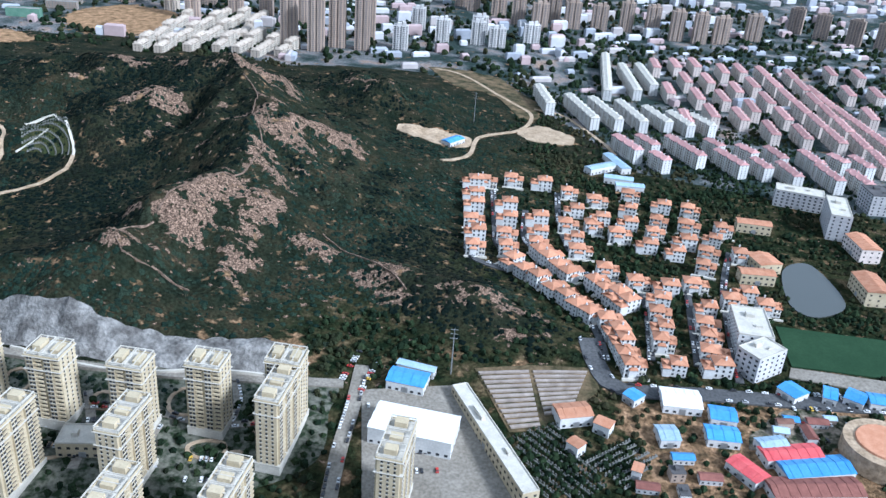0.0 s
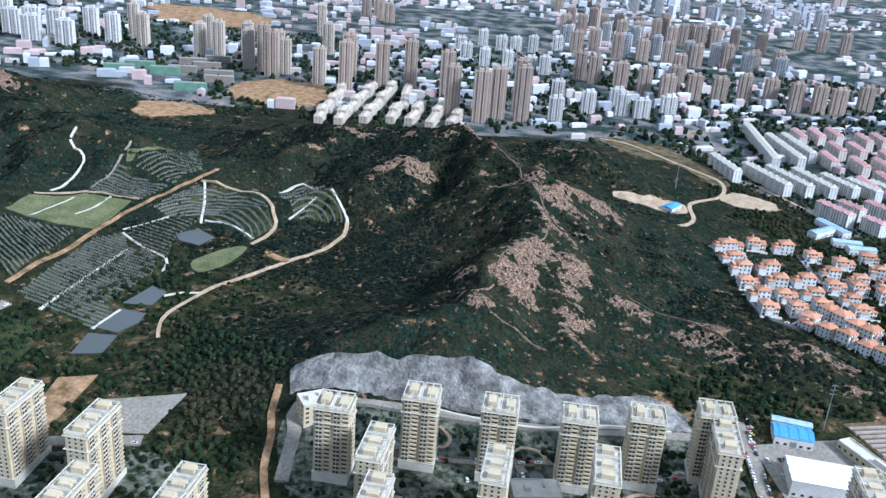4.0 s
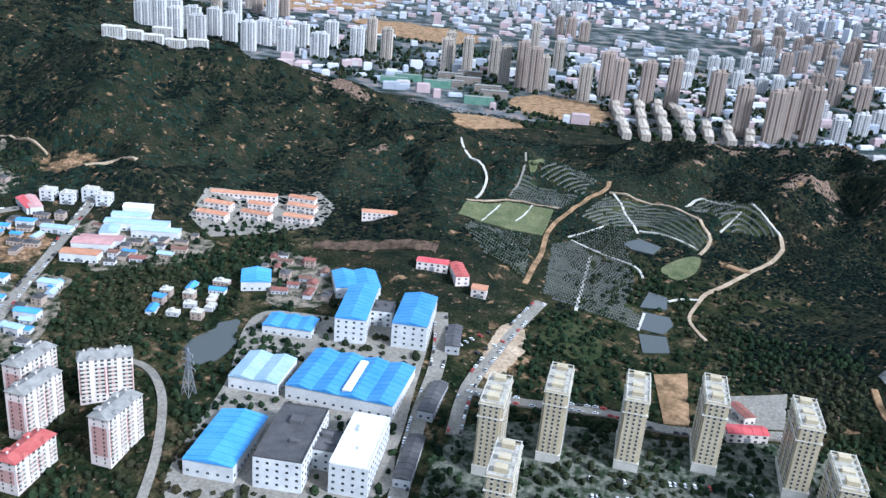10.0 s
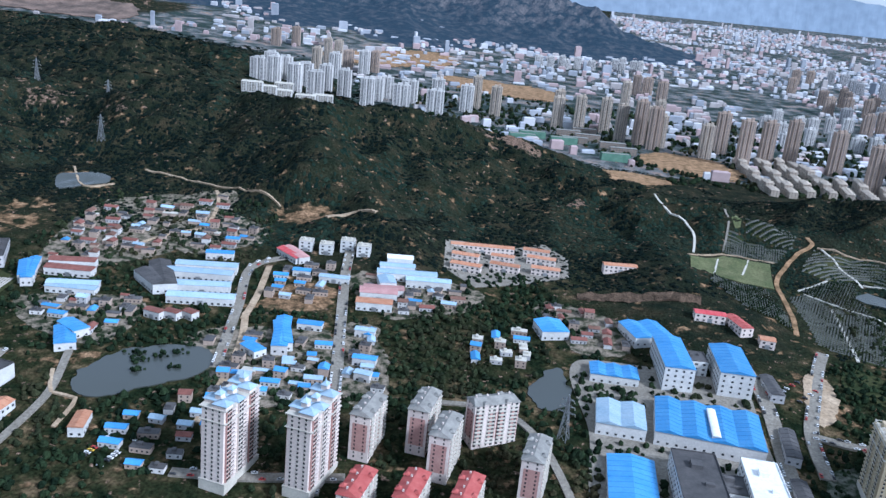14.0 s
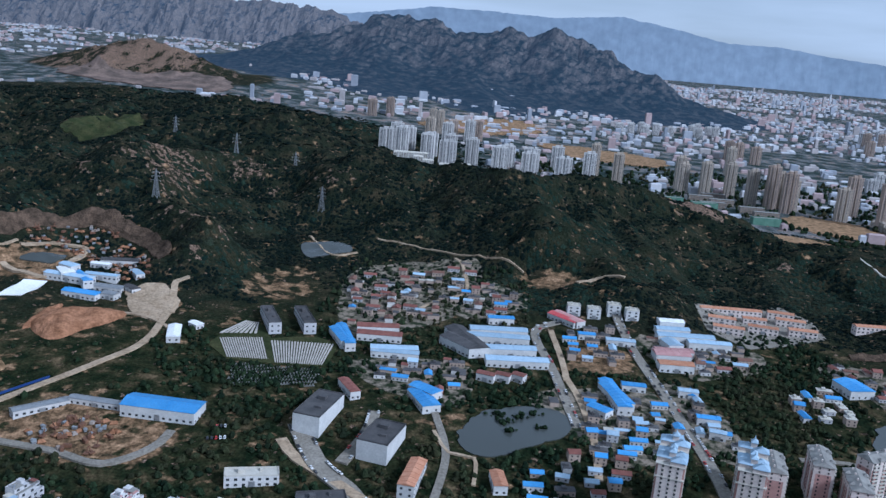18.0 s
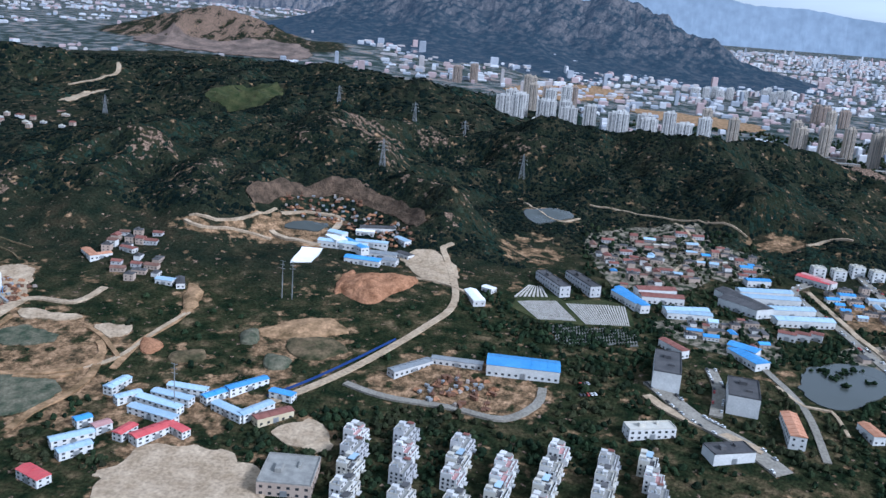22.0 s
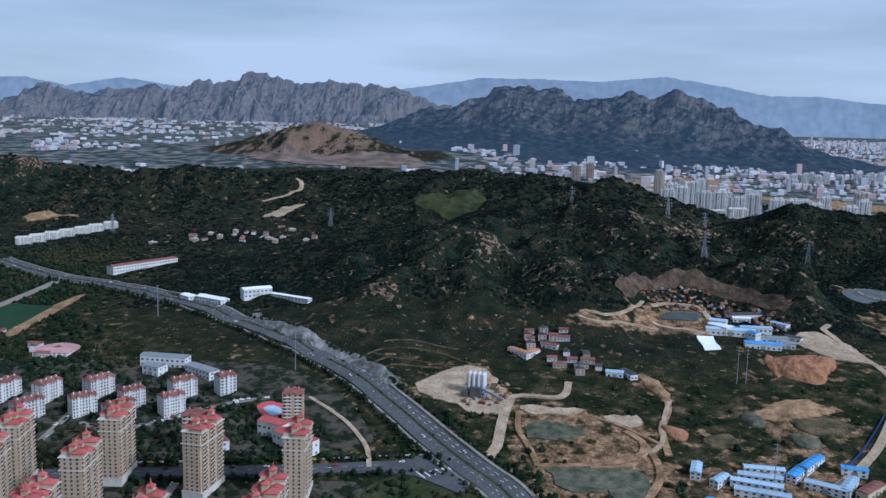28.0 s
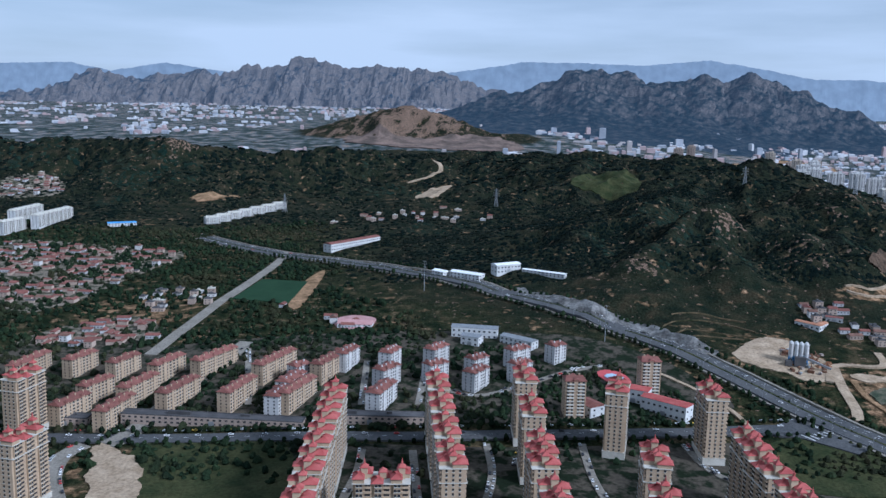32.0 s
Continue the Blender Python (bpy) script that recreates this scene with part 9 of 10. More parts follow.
# red-roofed towers
red_tower_row((-2342, 101), (-2321, -55), 5)
red_tower_row((-2271, 138), (-2245, 5), 4)
red_tower_row((-2206, 162), (-2191, 32), 3)
red_tower_row((-2137, 162), (-2134, 140), 1)
red_tower_row((-2066, 153), (-2058, 62), 2)
red_tower_row((-2191, 15), (-2182, -36), 2)
red_tower_row((-2122, 27), (-2123, -33), 2)
red_tower_row((-2056, 26), (-2048, -14), 2)
red_tower(-2602, 128, 82)
red_tower(-2526, 8, 82)
red_tower(-2607, 68, 82)
red_tower(-2281, -29, 10)
small_tower(-2100, 260, 10)
small_tower(-2166, 210, 10)
patch('tower_court', [(-2392, 109), (-2216, 142), (-1999, 177), (-1994, 84), (-2175, 9), (-2370, -20)], M_COURT, 'planted courts and drives between the towers', lift=0.4, keep_trees=True)
patch('tower_court', [(-2601, 287), (-2474, 355), (-2168, 383), (-2048, 287), (-2079, 213), (-2517, 162)], M_COURT, 'planted courts and drives between the blocks', lift=0.4, keep_trees=True)
patch('tower_court', [(-2756, 269), (-2643, 344), (-2567, 289), (-2546, 143), (-2659, 133)], M_COURT, 'planted courts and drives between the blocks', lift=0.4, keep_trees=True)
ribbon('estate_lane', [(-2325, 119), (-2320, 80), (-2320, 28)], 6, M_CONCRETE, 'pale lane between the towers', clear=0.5)
ribbon('estate_lane', [(-2233, 145), (-2225, 95), (-2226, 44)], 6, M_CONCRETE, 'pale lane between the towers', clear=0.5)
ribbon('estate_lane', [(-2160, 157), (-2154, 99), (-2145, 58)], 6, M_CONCRETE, 'pale lane between the towers', clear=0.5)
ribbon('estate_lane', [(-2287, 124), (-2269, 35)], 6, M_CONCRETE, 'pale lane between the towers', clear=0.5)
ribbon('estate_lane', [(-2282, 244), (-2241, 236), (-2170, 294), (-2138, 313)], 6, M_CONCRETE, 'pale lane between the towers', clear=0.5)
ribbon('estate_lane', [(-2487, 323), (-2441, 195)], 6, M_CONCRETE, 'pale lane between the towers', clear=0.5)
ribbon('estate_lane', [(-2359, 295), (-2344, 202)], 6, M_CONCRETE, 'pale lane between the towers', clear=0.5)
ribbon('estate_lane', [(-2304, 329), (-2296, 209)], 6, M_CONCRETE, 'pale lane between the towers', clear=0.5)
ribbon('estate_lane', [(-2081, 167), (-2068, 125), (-2045, 101)], 6, M_CONCRETE, 'pale lane between the towers', clear=0.5)

# walk-ups of the last stretch
walk_up(-2500, 268, -107, 55, 12, 18, M_OCHRE, M_ROOF_DULL)
walk_up(-2440, 264, -104, 59, 12, 18, M_OCHRE, M_ROOF_DULL)
walk_up(-2387, 266, -105, 55, 12, 18, M_OCHRE, M_ROOF_DULL)
walk_up(-2504, 196, -100, 50, 12, 18, M_OCHRE, M_ROOF_DULL)
walk_up(-2452, 200, -98, 49, 12, 18, M_OCHRE, M_ROOF_DULL)
walk_up(-2400, 202, -102, 50, 12, 18, M_OCHRE, M_ROOF_DULL)
walk_up(-2630, 259, -102, 35, 12, 18, M_OCHRE, M_ROOF_DULL)
walk_up(-2584, 254, -103, 35, 12, 18, M_OCHRE, M_ROOF_DULL)
walk_up(-2540, 252, -103, 41, 12, 18, M_OCHRE, M_ROOF_DULL)
walk_up(-2582, 200, -105, 34, 12, 18, M_OCHRE, M_ROOF_DULL)
walk_up(-2544, 203, -100, 45, 12, 18, M_OCHRE, M_ROOF_DULL)
walk_up(-2584, 162, -101, 37, 12, 18, M_OCHRE, M_ROOF_DULL)
walk_up(-2542, 158, -94, 46, 12, 18, M_OCHRE, M_ROOF_DULL)
walk_up(-2674, 246, -93, 51, 12, 18, M_OCHRE, M_ROOF_DULL)
walk_up(-2412, 247, -123, 17, 13, 18, M_PALEWALL, M_ROOF_DULL)
walk_up(-2410, 218, -100, 34, 13, 18, M_PALEWALL, M_ROOF_DULL)
walk_up(-2412, 187, -96, 28, 13, 18, M_PALEWALL, M_ROOF_DULL)
walk_up(-2376, 283, -104, 29, 13, 18, M_PALEWALL, M_ROOF_DULL)
walk_up(-2335, 285, -105, 23, 13, 18, M_PALEWALL, M_ROOF_DULL)
walk_up(-2331, 247, -117, 25, 13, 18, M_PALEWALL, M_ROOF_DULL)
walk_up(-2327, 204, -102, 38, 13, 18, M_PALEWALL, M_ROOF_DULL)
walk_up(-2293, 298, -116, 25, 13, 18, M_PALEWALL, M_ROOF_DULL)
walk_up(-2289, 262, -133, 21, 13, 18, M_PALEWALL, M_ROOF_DULL)
walk_up(-2253, 280, -127, 20, 13, 18, M_PALEWALL, M_ROOF_DULL)
walk_up(-2251, 252, -117, 25, 13, 18, M_PALEWALL, M_ROOF_DULL)
walk_up(-2181, 318, -133, 16, 13, 18, M_PALEWALL, M_ROOF_DULL)
walk_up(-2217, 306, -131, 23, 13, 18, M_PALEWALL, M_ROOF_DULL)
walk_up(-2213, 273, -131, 20, 13, 18, M_PALEWALL, M_ROOF_DULL)
hall(-2458, 160, 3, 151, 12, 7, M_GREYROOF, M_TAN, 'long tan shop row along the street', 'shop row', flat=True, rows=2)
hall(-2330, 173, 7, 88, 12, 7, M_GREYROOF, M_TAN, 'long tan shop row along the street', 'shop row', flat=True, rows=2)
hall(-2581, 153, 3, 38, 12, 7, M_GREYROOF, M_TAN, 'low tan shop row along the street', 'shop row', flat=True, rows=2)
hall(-2263, 374, -2, 47, 14, 10, M_STEEL, M_WHITE, 'low white building with a coloured roof', 'building', rows=2)
hall(-2264, 352, -16, 19, 14, 9, M_STEEL, M_WHITE, 'low white building with a coloured roof', 'building', rows=2)
hall(-2217, 353, -32, 38, 12, 8, M_STEEL, M_WHITE, 'low white building with a coloured roof', 'building', rows=2)
hall(-2088, 225, -34, 41, 14, 12, M_ROOF_RED, M_WHITE, 'low white building with a coloured roof', 'building', rows=2)
hall(-2112, 246, -21, 25, 14, 12, M_ROOF_RED, M_WHITE, 'low white building with a coloured roof', 'building', rows=2)
hall(-2152, 217, -51, 21, 16, 9, M_ROOF_DULL, M_WHITE, 'low white building with a coloured roof', 'building', rows=2)
hall(-2495, 817, 62, 116, 16, 10, M_ROOF_DULL, M_WHITE, 'low white building with a coloured roof', 'building', rows=2)
hall(-2326, 584, -37, 20, 12, 7, M_WHITEROOF, M_WHITE, 'low white building with a coloured roof', 'building', rows=2)
hall(-2291, 573, -26, 43, 14, 7, M_WHITEROOF, M_WHITE, 'low white building with a coloured roof', 'building', rows=2)
hall(-2244, 597, 37, 36, 14, 10, M_WHITEROOF, M_WHITE, 'low white building with a coloured roof', 'building', rows=2)
hall(-2195, 582, -24, 58, 8, 5, M_WHITEROOF, M_WHITE, 'low white building with a coloured roof', 'building', rows=2)
hall(-2931, 921, 32, 47, 14, 6, M_BLUE, M_WHITE, 'low white building with a coloured roof', 'building', rows=2)
hall(-2393, 396, 2, 37, 20, 4, M_ROOF_PINK, M_WHITE, 'low white building with a coloured roof', 'building', rows=2)
walk_up(-2789, 976, 40, 26, 12, 12, M_WHITE, M_TRIM)
walk_up(-2779, 1002, 40, 26, 12, 12, M_WHITE, M_TRIM)
walk_up(-2769, 1033, 40, 26, 12, 12, M_WHITE, M_TRIM)
walk_up(-2758, 1062, 40, 26, 12, 12, M_WHITE, M_TRIM)
walk_up(-2748, 1097, 40, 26, 12, 12, M_WHITE, M_TRIM)
walk_up(-2733, 1120, 40, 26, 12, 12, M_WHITE, M_TRIM)
walk_up(-2724, 1160, 40, 26, 12, 12, M_WHITE, M_TRIM)
walk_up(-3128, 949, 95, 99, 14, 20, M_WHITE, M_TRIM)
walk_up(-3058, 918, 94, 121, 14, 20, M_WHITE, M_TRIM)
walk_up(-3079, 832, 84, 53, 14, 20, M_WHITE, M_TRIM)
patch('football_pitch', [(-2567, 490), (-2562, 587), (-2497, 573), (-2491, 469)], M_PITCH, 'green artificial football pitch', sharp=True, lift=1.0, category='sports field')
patch('cleared_ground', [(-2491, 469), (-2502, 590), (-2492, 639), (-2478, 542), (-2474, 456)], M_DIRT, 'earth strip beside the pitch')
patch('cleared_ground', [(-2714, 380), (-2705, 505), (-2608, 517), (-2596, 423), (-2629, 381)], M_SCRUB, 'rough waste ground with spoil', wobble=14, keep_trees=True)
patch('cleared_ground', [(-2116, 327), (-2074, 318), (-2041, 277), (-2071, 274), (-2103, 298)], M_DIRT, 'orange earth slope behind the school', wobble=8)
patch('sand_ground', [(-2533, 111), (-2487, 83), (-2452, 15), (-2479, 12)], M_SAND, 'heap of pale sand', wobble=5, lift=1.2)
patch('waste_meadow', [(-2498, 114), (-2387, 120), (-2364, 23), (-2445, 16)], M_FIELD, 'overgrown building plot', keep_trees=True)
patch('waste_meadow', [(-2016, 177), (-1959, 203), (-1940, 189), (-1939, 114), (-2009, 105)], M_FIELD, 'overgrown triangular plot', keep_trees=True)
ribbon('valley_link', [(-2580, 300), (-2578, 383), (-2577, 461), (-2574, 549), (-2573, 656), (-2580, 760)], 13, M_CONCRETE, 'pale concrete road running to the highway')
ribbon('curved_street', [(-2542, 110), (-2547, 87), (-2533, 50), (-2504, 9)], 14, M_CONCRETE, 'curved concrete street with parked cars')
cottages([(-3050, 757), (-2824, 757), (-2732, 734), (-2743, 594), (-2753, 447), (-2831, 433)], 120, 'dddr')
cottages([(-3361, 1221), (-3285, 1307), (-3190, 1169), (-3293, 1118)], 30, 'rdw')
cottages([(-2658, 1113), (-2316, 1190), (-2287, 1052), (-2607, 1012)], 12, 'wrw')
cottages([(-2680, 1077), (-2392, 1252), (-2301, 1129), (-2529, 995)], 10, 'wrw')
cottages([(-2031, 434), (-2011, 470), (-1984, 452), (-2002, 404)], 0, 'r')
cottages([(-2736, 331), (-2655, 419), (-2594, 347), (-2684, 307)], 30, 'ddr')
cottages([(-2698, 506), (-2592, 572), (-2581, 468), (-2629, 421)], 16, 'ggw')
cottages([(-1916, 462), (-1885, 500), (-1808, 414), (-1861, 397)], 14, 'rgb')
patch('round_plaza', [(-2421, 410), (-2403, 426), (-2376, 417), (-2379, 385), (-2406, 383)], M_ROOF_PINK, 'pink paved round plaza', lift=1.0)
ribbon('winding_road', [(-2518, 1460), (-2472, 1502), (-2452, 1556), (-2481, 1611)], 10, M_SAND, 'pale winding road in the woods')
patch('cleared_ground', [(-2483, 1368), (-2448, 1424), (-2410, 1431), (-2435, 1329)], M_SAND, 'pale clearing in the woods', wobble=6)
patch('cleared_ground', [(-2915, 1182), (-2880, 1217), (-2840, 1253), (-2867, 1155)], M_DIRT, 'pale clearing in the woods', wobble=6)
patch('tailings_meadow', [(-2149, 1326), (-2095, 1424), (-2006, 1383), (-2021, 1273), (-2092, 1281)], M_FIELD, 'smooth grey-green meadow mound', wobble=5, lift=1.5)
patch('quarry_floor', [(-2954, 2755), (-2850, 2710), (-2742, 2714), (-2560, 2740), (-2372, 2760), (-2294, 2544), (-2462, 2496), (-2718, 2541), (-2944, 2636)], M_QUARRY, 'pale pinkish quarry floor', wobble=20, lift=4)

# yards and tracks of the village
patch('bare_yard', [(-1157, 558), (-1102, 568), (-1099, 514), (-1151, 502)], M_DIRT, 'trodden orange works yard', wobble=6, lift=0.9)
patch('bare_yard', [(-1104, 490), (-1085, 485), (-1089, 445), (-1103, 446)], M_DIRT, 'trodden orange works yard', wobble=6, lift=0.9)
patch('bare_yard', [(-1214, 735), (-1184, 746), (-1153, 743), (-1147, 708), (-1188, 703)], M_DIRT, 'bare orange earth under the hill', wobble=6, lift=0.9)
patch('bare_yard', [(-1520, 640), (-1479, 688), (-1444, 651), (-1439, 607), (-1492, 574)], M_SCRUB, 'brown bank of bare soil and scrub', wobble=6, lift=0.9)
patch('bare_yard', [(-1495, 779), (-1436, 759), (-1421, 745), (-1469, 738)], M_DIRT, 'bare bank of the reservoir', wobble=6, lift=0.9)
patch('bare_yard', [(-1613, 542), (-1587, 562), (-1552, 532), (-1553, 492), (-1577, 493)], M_SAND, 'pale levelled yard by the road', wobble=6, lift=0.9)
patch('bare_yard', [(-1483, 461), (-1501, 506), (-1482, 527), (-1471, 507), (-1472, 461)], M_SCRUB, 'brown bank of bare soil and scrub', wobble=6, lift=0.9)
patch('bare_yard', [(-1277, 383), (-1237, 389), (-1238, 370), (-1265, 355)], M_SCRUB, 'brown bank of the pond', wobble=6, lift=0.9)
ribbon('village_lane', [(-1299, 766), (-1284, 733), (-1276, 672), (-1309, 630), (-1324, 585)], 4, M_SAND, 'pale dusty village lane', clear=0.5, lift=1.1)
ribbon('village_lane', [(-1096, 720), (-1127, 731), (-1150, 710)], 5, M_SAND, 'pale dusty village lane', clear=0.5, lift=1.1)
ribbon('village_lane', [(-1406, 805), (-1346, 792), (-1271, 765), (-1213, 744)], 3, M_SAND, 'pale dusty village lane', clear=0.5, lift=1.1)
ribbon('village_lane', [(-1163, 486), (-1149, 435), (-1140, 370), (-1138, 318)], 6, M_SAND, 'pale dusty village lane', clear=0.5, lift=1.1)
ribbon('village_lane', [(-1265, 355), (-1250, 327), (-1230, 324), (-1227, 290)], 3, M_SAND, 'pale dusty village lane', clear=0.5, lift=1.1)
ribbon('village_lane', [(-1177, 594), (-1166, 525), (-1161, 475)], 6, M_SAND, 'pale dusty village lane', clear=0.5, lift=1.1)
ribbon('village_lane', [(-1375, 314), (-1357, 293), (-1324, 273), (-1297, 254)], 9, M_SAND, 'pale dusty village lane', clear=0.5, lift=1.1)
ribbon('village_lane', [(-1493, 793), (-1448, 734), (-1420, 753)], 3, M_SAND, 'pale dusty village lane', clear=0.5, lift=1.1)
hall(-1342, 516, 7, 43, 14, 7, M_ROOF_DULL, M_PALEWALL, 'village hall with a metal or tiled roof', 'village hall', rows=1)
hall(-1120, 453, -77, 62, 13, 7, M_BLUE, M_PALEWALL, 'village hall with a metal or tiled roof', 'village hall', rows=1)
hall(-1230, 600, 13, 27, 11, 7, M_BLUE, M_PALEWALL, 'village hall with a metal or tiled roof', 'village hall', rows=1)
hall(-1233, 457, -14, 16, 9, 7, M_ROOF_DULL, M_PALEWALL, 'village hall with a metal or tiled roof', 'village hall', rows=1)
hall(-1218, 460, -13, 13, 9, 7, M_ROOF_DULL, M_PALEWALL, 'village hall with a metal or tiled roof', 'village hall', rows=1)
hall(-1204, 464, -22, 11, 9, 7, M_ROOF_DULL, M_PALEWALL, 'village hall with a metal or tiled roof', 'village hall', rows=1)
hall(-1159, 625, -48, 39, 12, 7, M_ROOF_PINK, M_PALEWALL, 'village hall with a metal or tiled roof', 'village hall', rows=1)
hall(-1056, 568, 11, 38, 14, 7, M_ROOF_PINK, M_PALEWALL, 'village hall with a metal or tiled roof', 'village hall', rows=1)
hall(-1281, 413, -32, 26, 14, 7, M_BLUE, M_PALEWALL, 'village hall with a metal or tiled roof', 'village hall', rows=1)
hall(-1373, 504, -67, 57, 10, 7, M_BLUE, M_PALEWALL, 'village hall with a metal or tiled roof', 'village hall', rows=1)
hall(-1322, 486, 14, 44, 12, 7, M_PALEBLUE, M_PALEWALL, 'village hall with a metal or tiled roof', 'village hall', rows=1)
hall(-1344, 400, -56, 30, 9, 7, M_ROOF_DULL, M_PALEWALL, 'village hall with a metal or tiled roof', 'village hall', rows=1)
hall(-1044, 429, 0, 19, 9, 7, M_BLUE, M_PALEWALL, 'village hall with a metal or tiled roof', 'village hall', rows=1)
hall(-1040, 405, -9, 13, 8, 7, M_PALEBLUE, M_PALEWALL, 'village hall with a metal or tiled roof', 'village hall', rows=1)
hall(-1054, 477, 0, 17, 9, 7, M_PALEBLUE, M_PALEWALL, 'village hall with a metal or tiled roof', 'village hall', rows=1)

# school yard by the highway
patch('play_ground', [(-2143, 294), (-2135, 304), (-2123, 301), (-2113, 288), (-2121, 271), (-2132, 276)], M_REDSHEET, 'red rubber playground of the school', lift=1.1, category='playground')
patch('play_ground', [(-2136, 289), (-2128, 296), (-2117, 287), (-2123, 276)], M_PALEBLUE, 'blue wave on the rubber playground', lift=1.5, category='playground')
patch('cleared_ground', [(-2121, 319), (-2100, 335), (-2071, 304), (-2043, 265), (-2024, 227), (-2027, 211), (-2051, 236), (-2084, 275)], M_DIRT, 'torn brown earth lot beside the highway', wobble=6, lift=1.0)
ribbon('dirt_track', [(-2101, 317), (-2060, 277), (-2033, 236), (-2023, 200)], 4, M_SAND, 'pale track over the earth lot', lift=1.4, clear=0.5)

# power lines
pylon(-1837, 1151, -3)
pylon(-1683, 1031, 7)
pylon(-1677, 740, -2)
pylon(-1501, 876, -15)
pylon(-1608, 1102, 4)
pylon(-885, 361, -23)
pylon(-2703, 1128, -11)
pylon(-2296, 1202, -7)
power_pole(-2338, 522, -15)
power_pole(-2131, 375, 6)
power_pole(-1703, 408, -17)
power_pole(-1694, 410, 2)
power_pole(-12, 499, 3)
power_pole(-25, 1037, -19)
power_pole(-1719, 208, -8)

# ---- lesser houses, parked cars, far town ----
hamlet()
kerbside_cars()
for x0, y0, a, r, n in ((-262, 385, 8, 2, 9), (-160, 375, 8, 2, 8), (-70, 470, 80, 2, 14), (-40, 400, 10, 3, 12), (-60, 440, 10, 2, 10), (-610, 320, 4, 2, 10), (-560, 325, 4, 2, 10), (-510, 325, 4, 2, 8),
                        (-700, 455, 50, 2, 12), (230, 470, 8, 4, 14), (300, 460, 8, 4, 14), (350, 500, 5, 2, 16), (-1180, 250, 75, 2, 14), (-1430, 300, 20, 2, 6), (-2210, 110, 85, 3, 10), (-2120, 120, 85, 3, 8), (-2300, 150, 5, 2, 10)):
    car_park(x0, y0, a, r, n)


def town_filler():
    """Low streets of the town out on the plain, too far off to tell house from house."""
    rng = np.random.default_rng(3)
    n = 34000
    x, y = rng.uniform(-6500, 3000, n), 1250 + rng.uniform(0, 1, n) ** 0.9 * 6500
    turn = np.where(vnoise(x, y, 500, 52) > 0.5, 0.10, 0.42)
    u, v = x * np.cos(turn) + y * np.sin(turn), -x * np.sin(turn) + y * np.cos(turn)
    v = np.round(v / 24) * 24 + rng.uniform(-2, 2, n)
    x, y = u * np.cos(turn) - v * np.sin(turn), u * np.sin(turn) + v * np.cos(turn)
    street = (np.abs(u % 230 - 115) > 9) & (np.abs(v % 310 - 155) > 9)
    ok = street & ((x > -2600) | (vnoise(x, y, 90, 61) > 0.62)) & inside(x, y, PLAIN + []) & ~is_taken(x, y) & (vnoise(x, y, 260, 51) > 0.36) & ((terrain(x, y) - base_height(x, y)) < 6)
    x, y, a = x[ok], y[ok], turn[ok] + np.where(rng.uniform(0, 1, int(ok.sum())) < 0.12, math.pi / 2, 0)
    L, W = rng.uniform(10, 34, len(x)), rng.uniform(8, 12, len(x))
    H = np.where((x > -2600) & (rng.uniform(0, 1, len(x)) < 0.035) & (y > 2300), rng.uniform(28, 50, len(x)), rng.uniform(5, 17, len(x)) * np.where(vnoise(x, y, 300, 57) > 0.5, 1, 0.55))
    z = terrain(x, y)
    # the block materials carry the haze of distance in their base colour
    for name, pick, mat, label in (("low_town_pale", 0, M_HAZE_PALE, "low blocks of the far town, paled with painted haze"), ("low_town_grey", 1, M_HAZE_GREY, "low blocks of the far town, greyed with painted haze"),
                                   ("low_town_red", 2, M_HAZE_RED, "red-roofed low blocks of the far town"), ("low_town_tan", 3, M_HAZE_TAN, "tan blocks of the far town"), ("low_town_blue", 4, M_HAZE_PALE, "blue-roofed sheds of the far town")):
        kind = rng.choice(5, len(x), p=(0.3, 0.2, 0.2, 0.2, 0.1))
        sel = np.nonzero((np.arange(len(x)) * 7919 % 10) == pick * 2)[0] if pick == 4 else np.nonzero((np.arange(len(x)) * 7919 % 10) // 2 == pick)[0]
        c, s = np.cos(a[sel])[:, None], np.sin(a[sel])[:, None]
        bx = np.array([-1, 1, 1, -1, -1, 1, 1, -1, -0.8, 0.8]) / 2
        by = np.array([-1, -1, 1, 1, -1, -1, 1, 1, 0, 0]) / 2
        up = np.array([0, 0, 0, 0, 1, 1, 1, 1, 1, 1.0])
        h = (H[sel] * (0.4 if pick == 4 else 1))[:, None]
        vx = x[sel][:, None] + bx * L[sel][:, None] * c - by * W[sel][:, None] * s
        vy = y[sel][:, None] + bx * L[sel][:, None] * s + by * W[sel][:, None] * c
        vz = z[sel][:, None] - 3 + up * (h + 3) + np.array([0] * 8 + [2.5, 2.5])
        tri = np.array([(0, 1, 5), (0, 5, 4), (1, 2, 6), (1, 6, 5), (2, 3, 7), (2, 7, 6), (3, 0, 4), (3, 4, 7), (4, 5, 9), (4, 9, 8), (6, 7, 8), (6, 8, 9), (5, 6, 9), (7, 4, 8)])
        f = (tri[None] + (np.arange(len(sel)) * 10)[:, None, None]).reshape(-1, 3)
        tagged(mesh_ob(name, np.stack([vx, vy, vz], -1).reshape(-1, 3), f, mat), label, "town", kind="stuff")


town_filler()

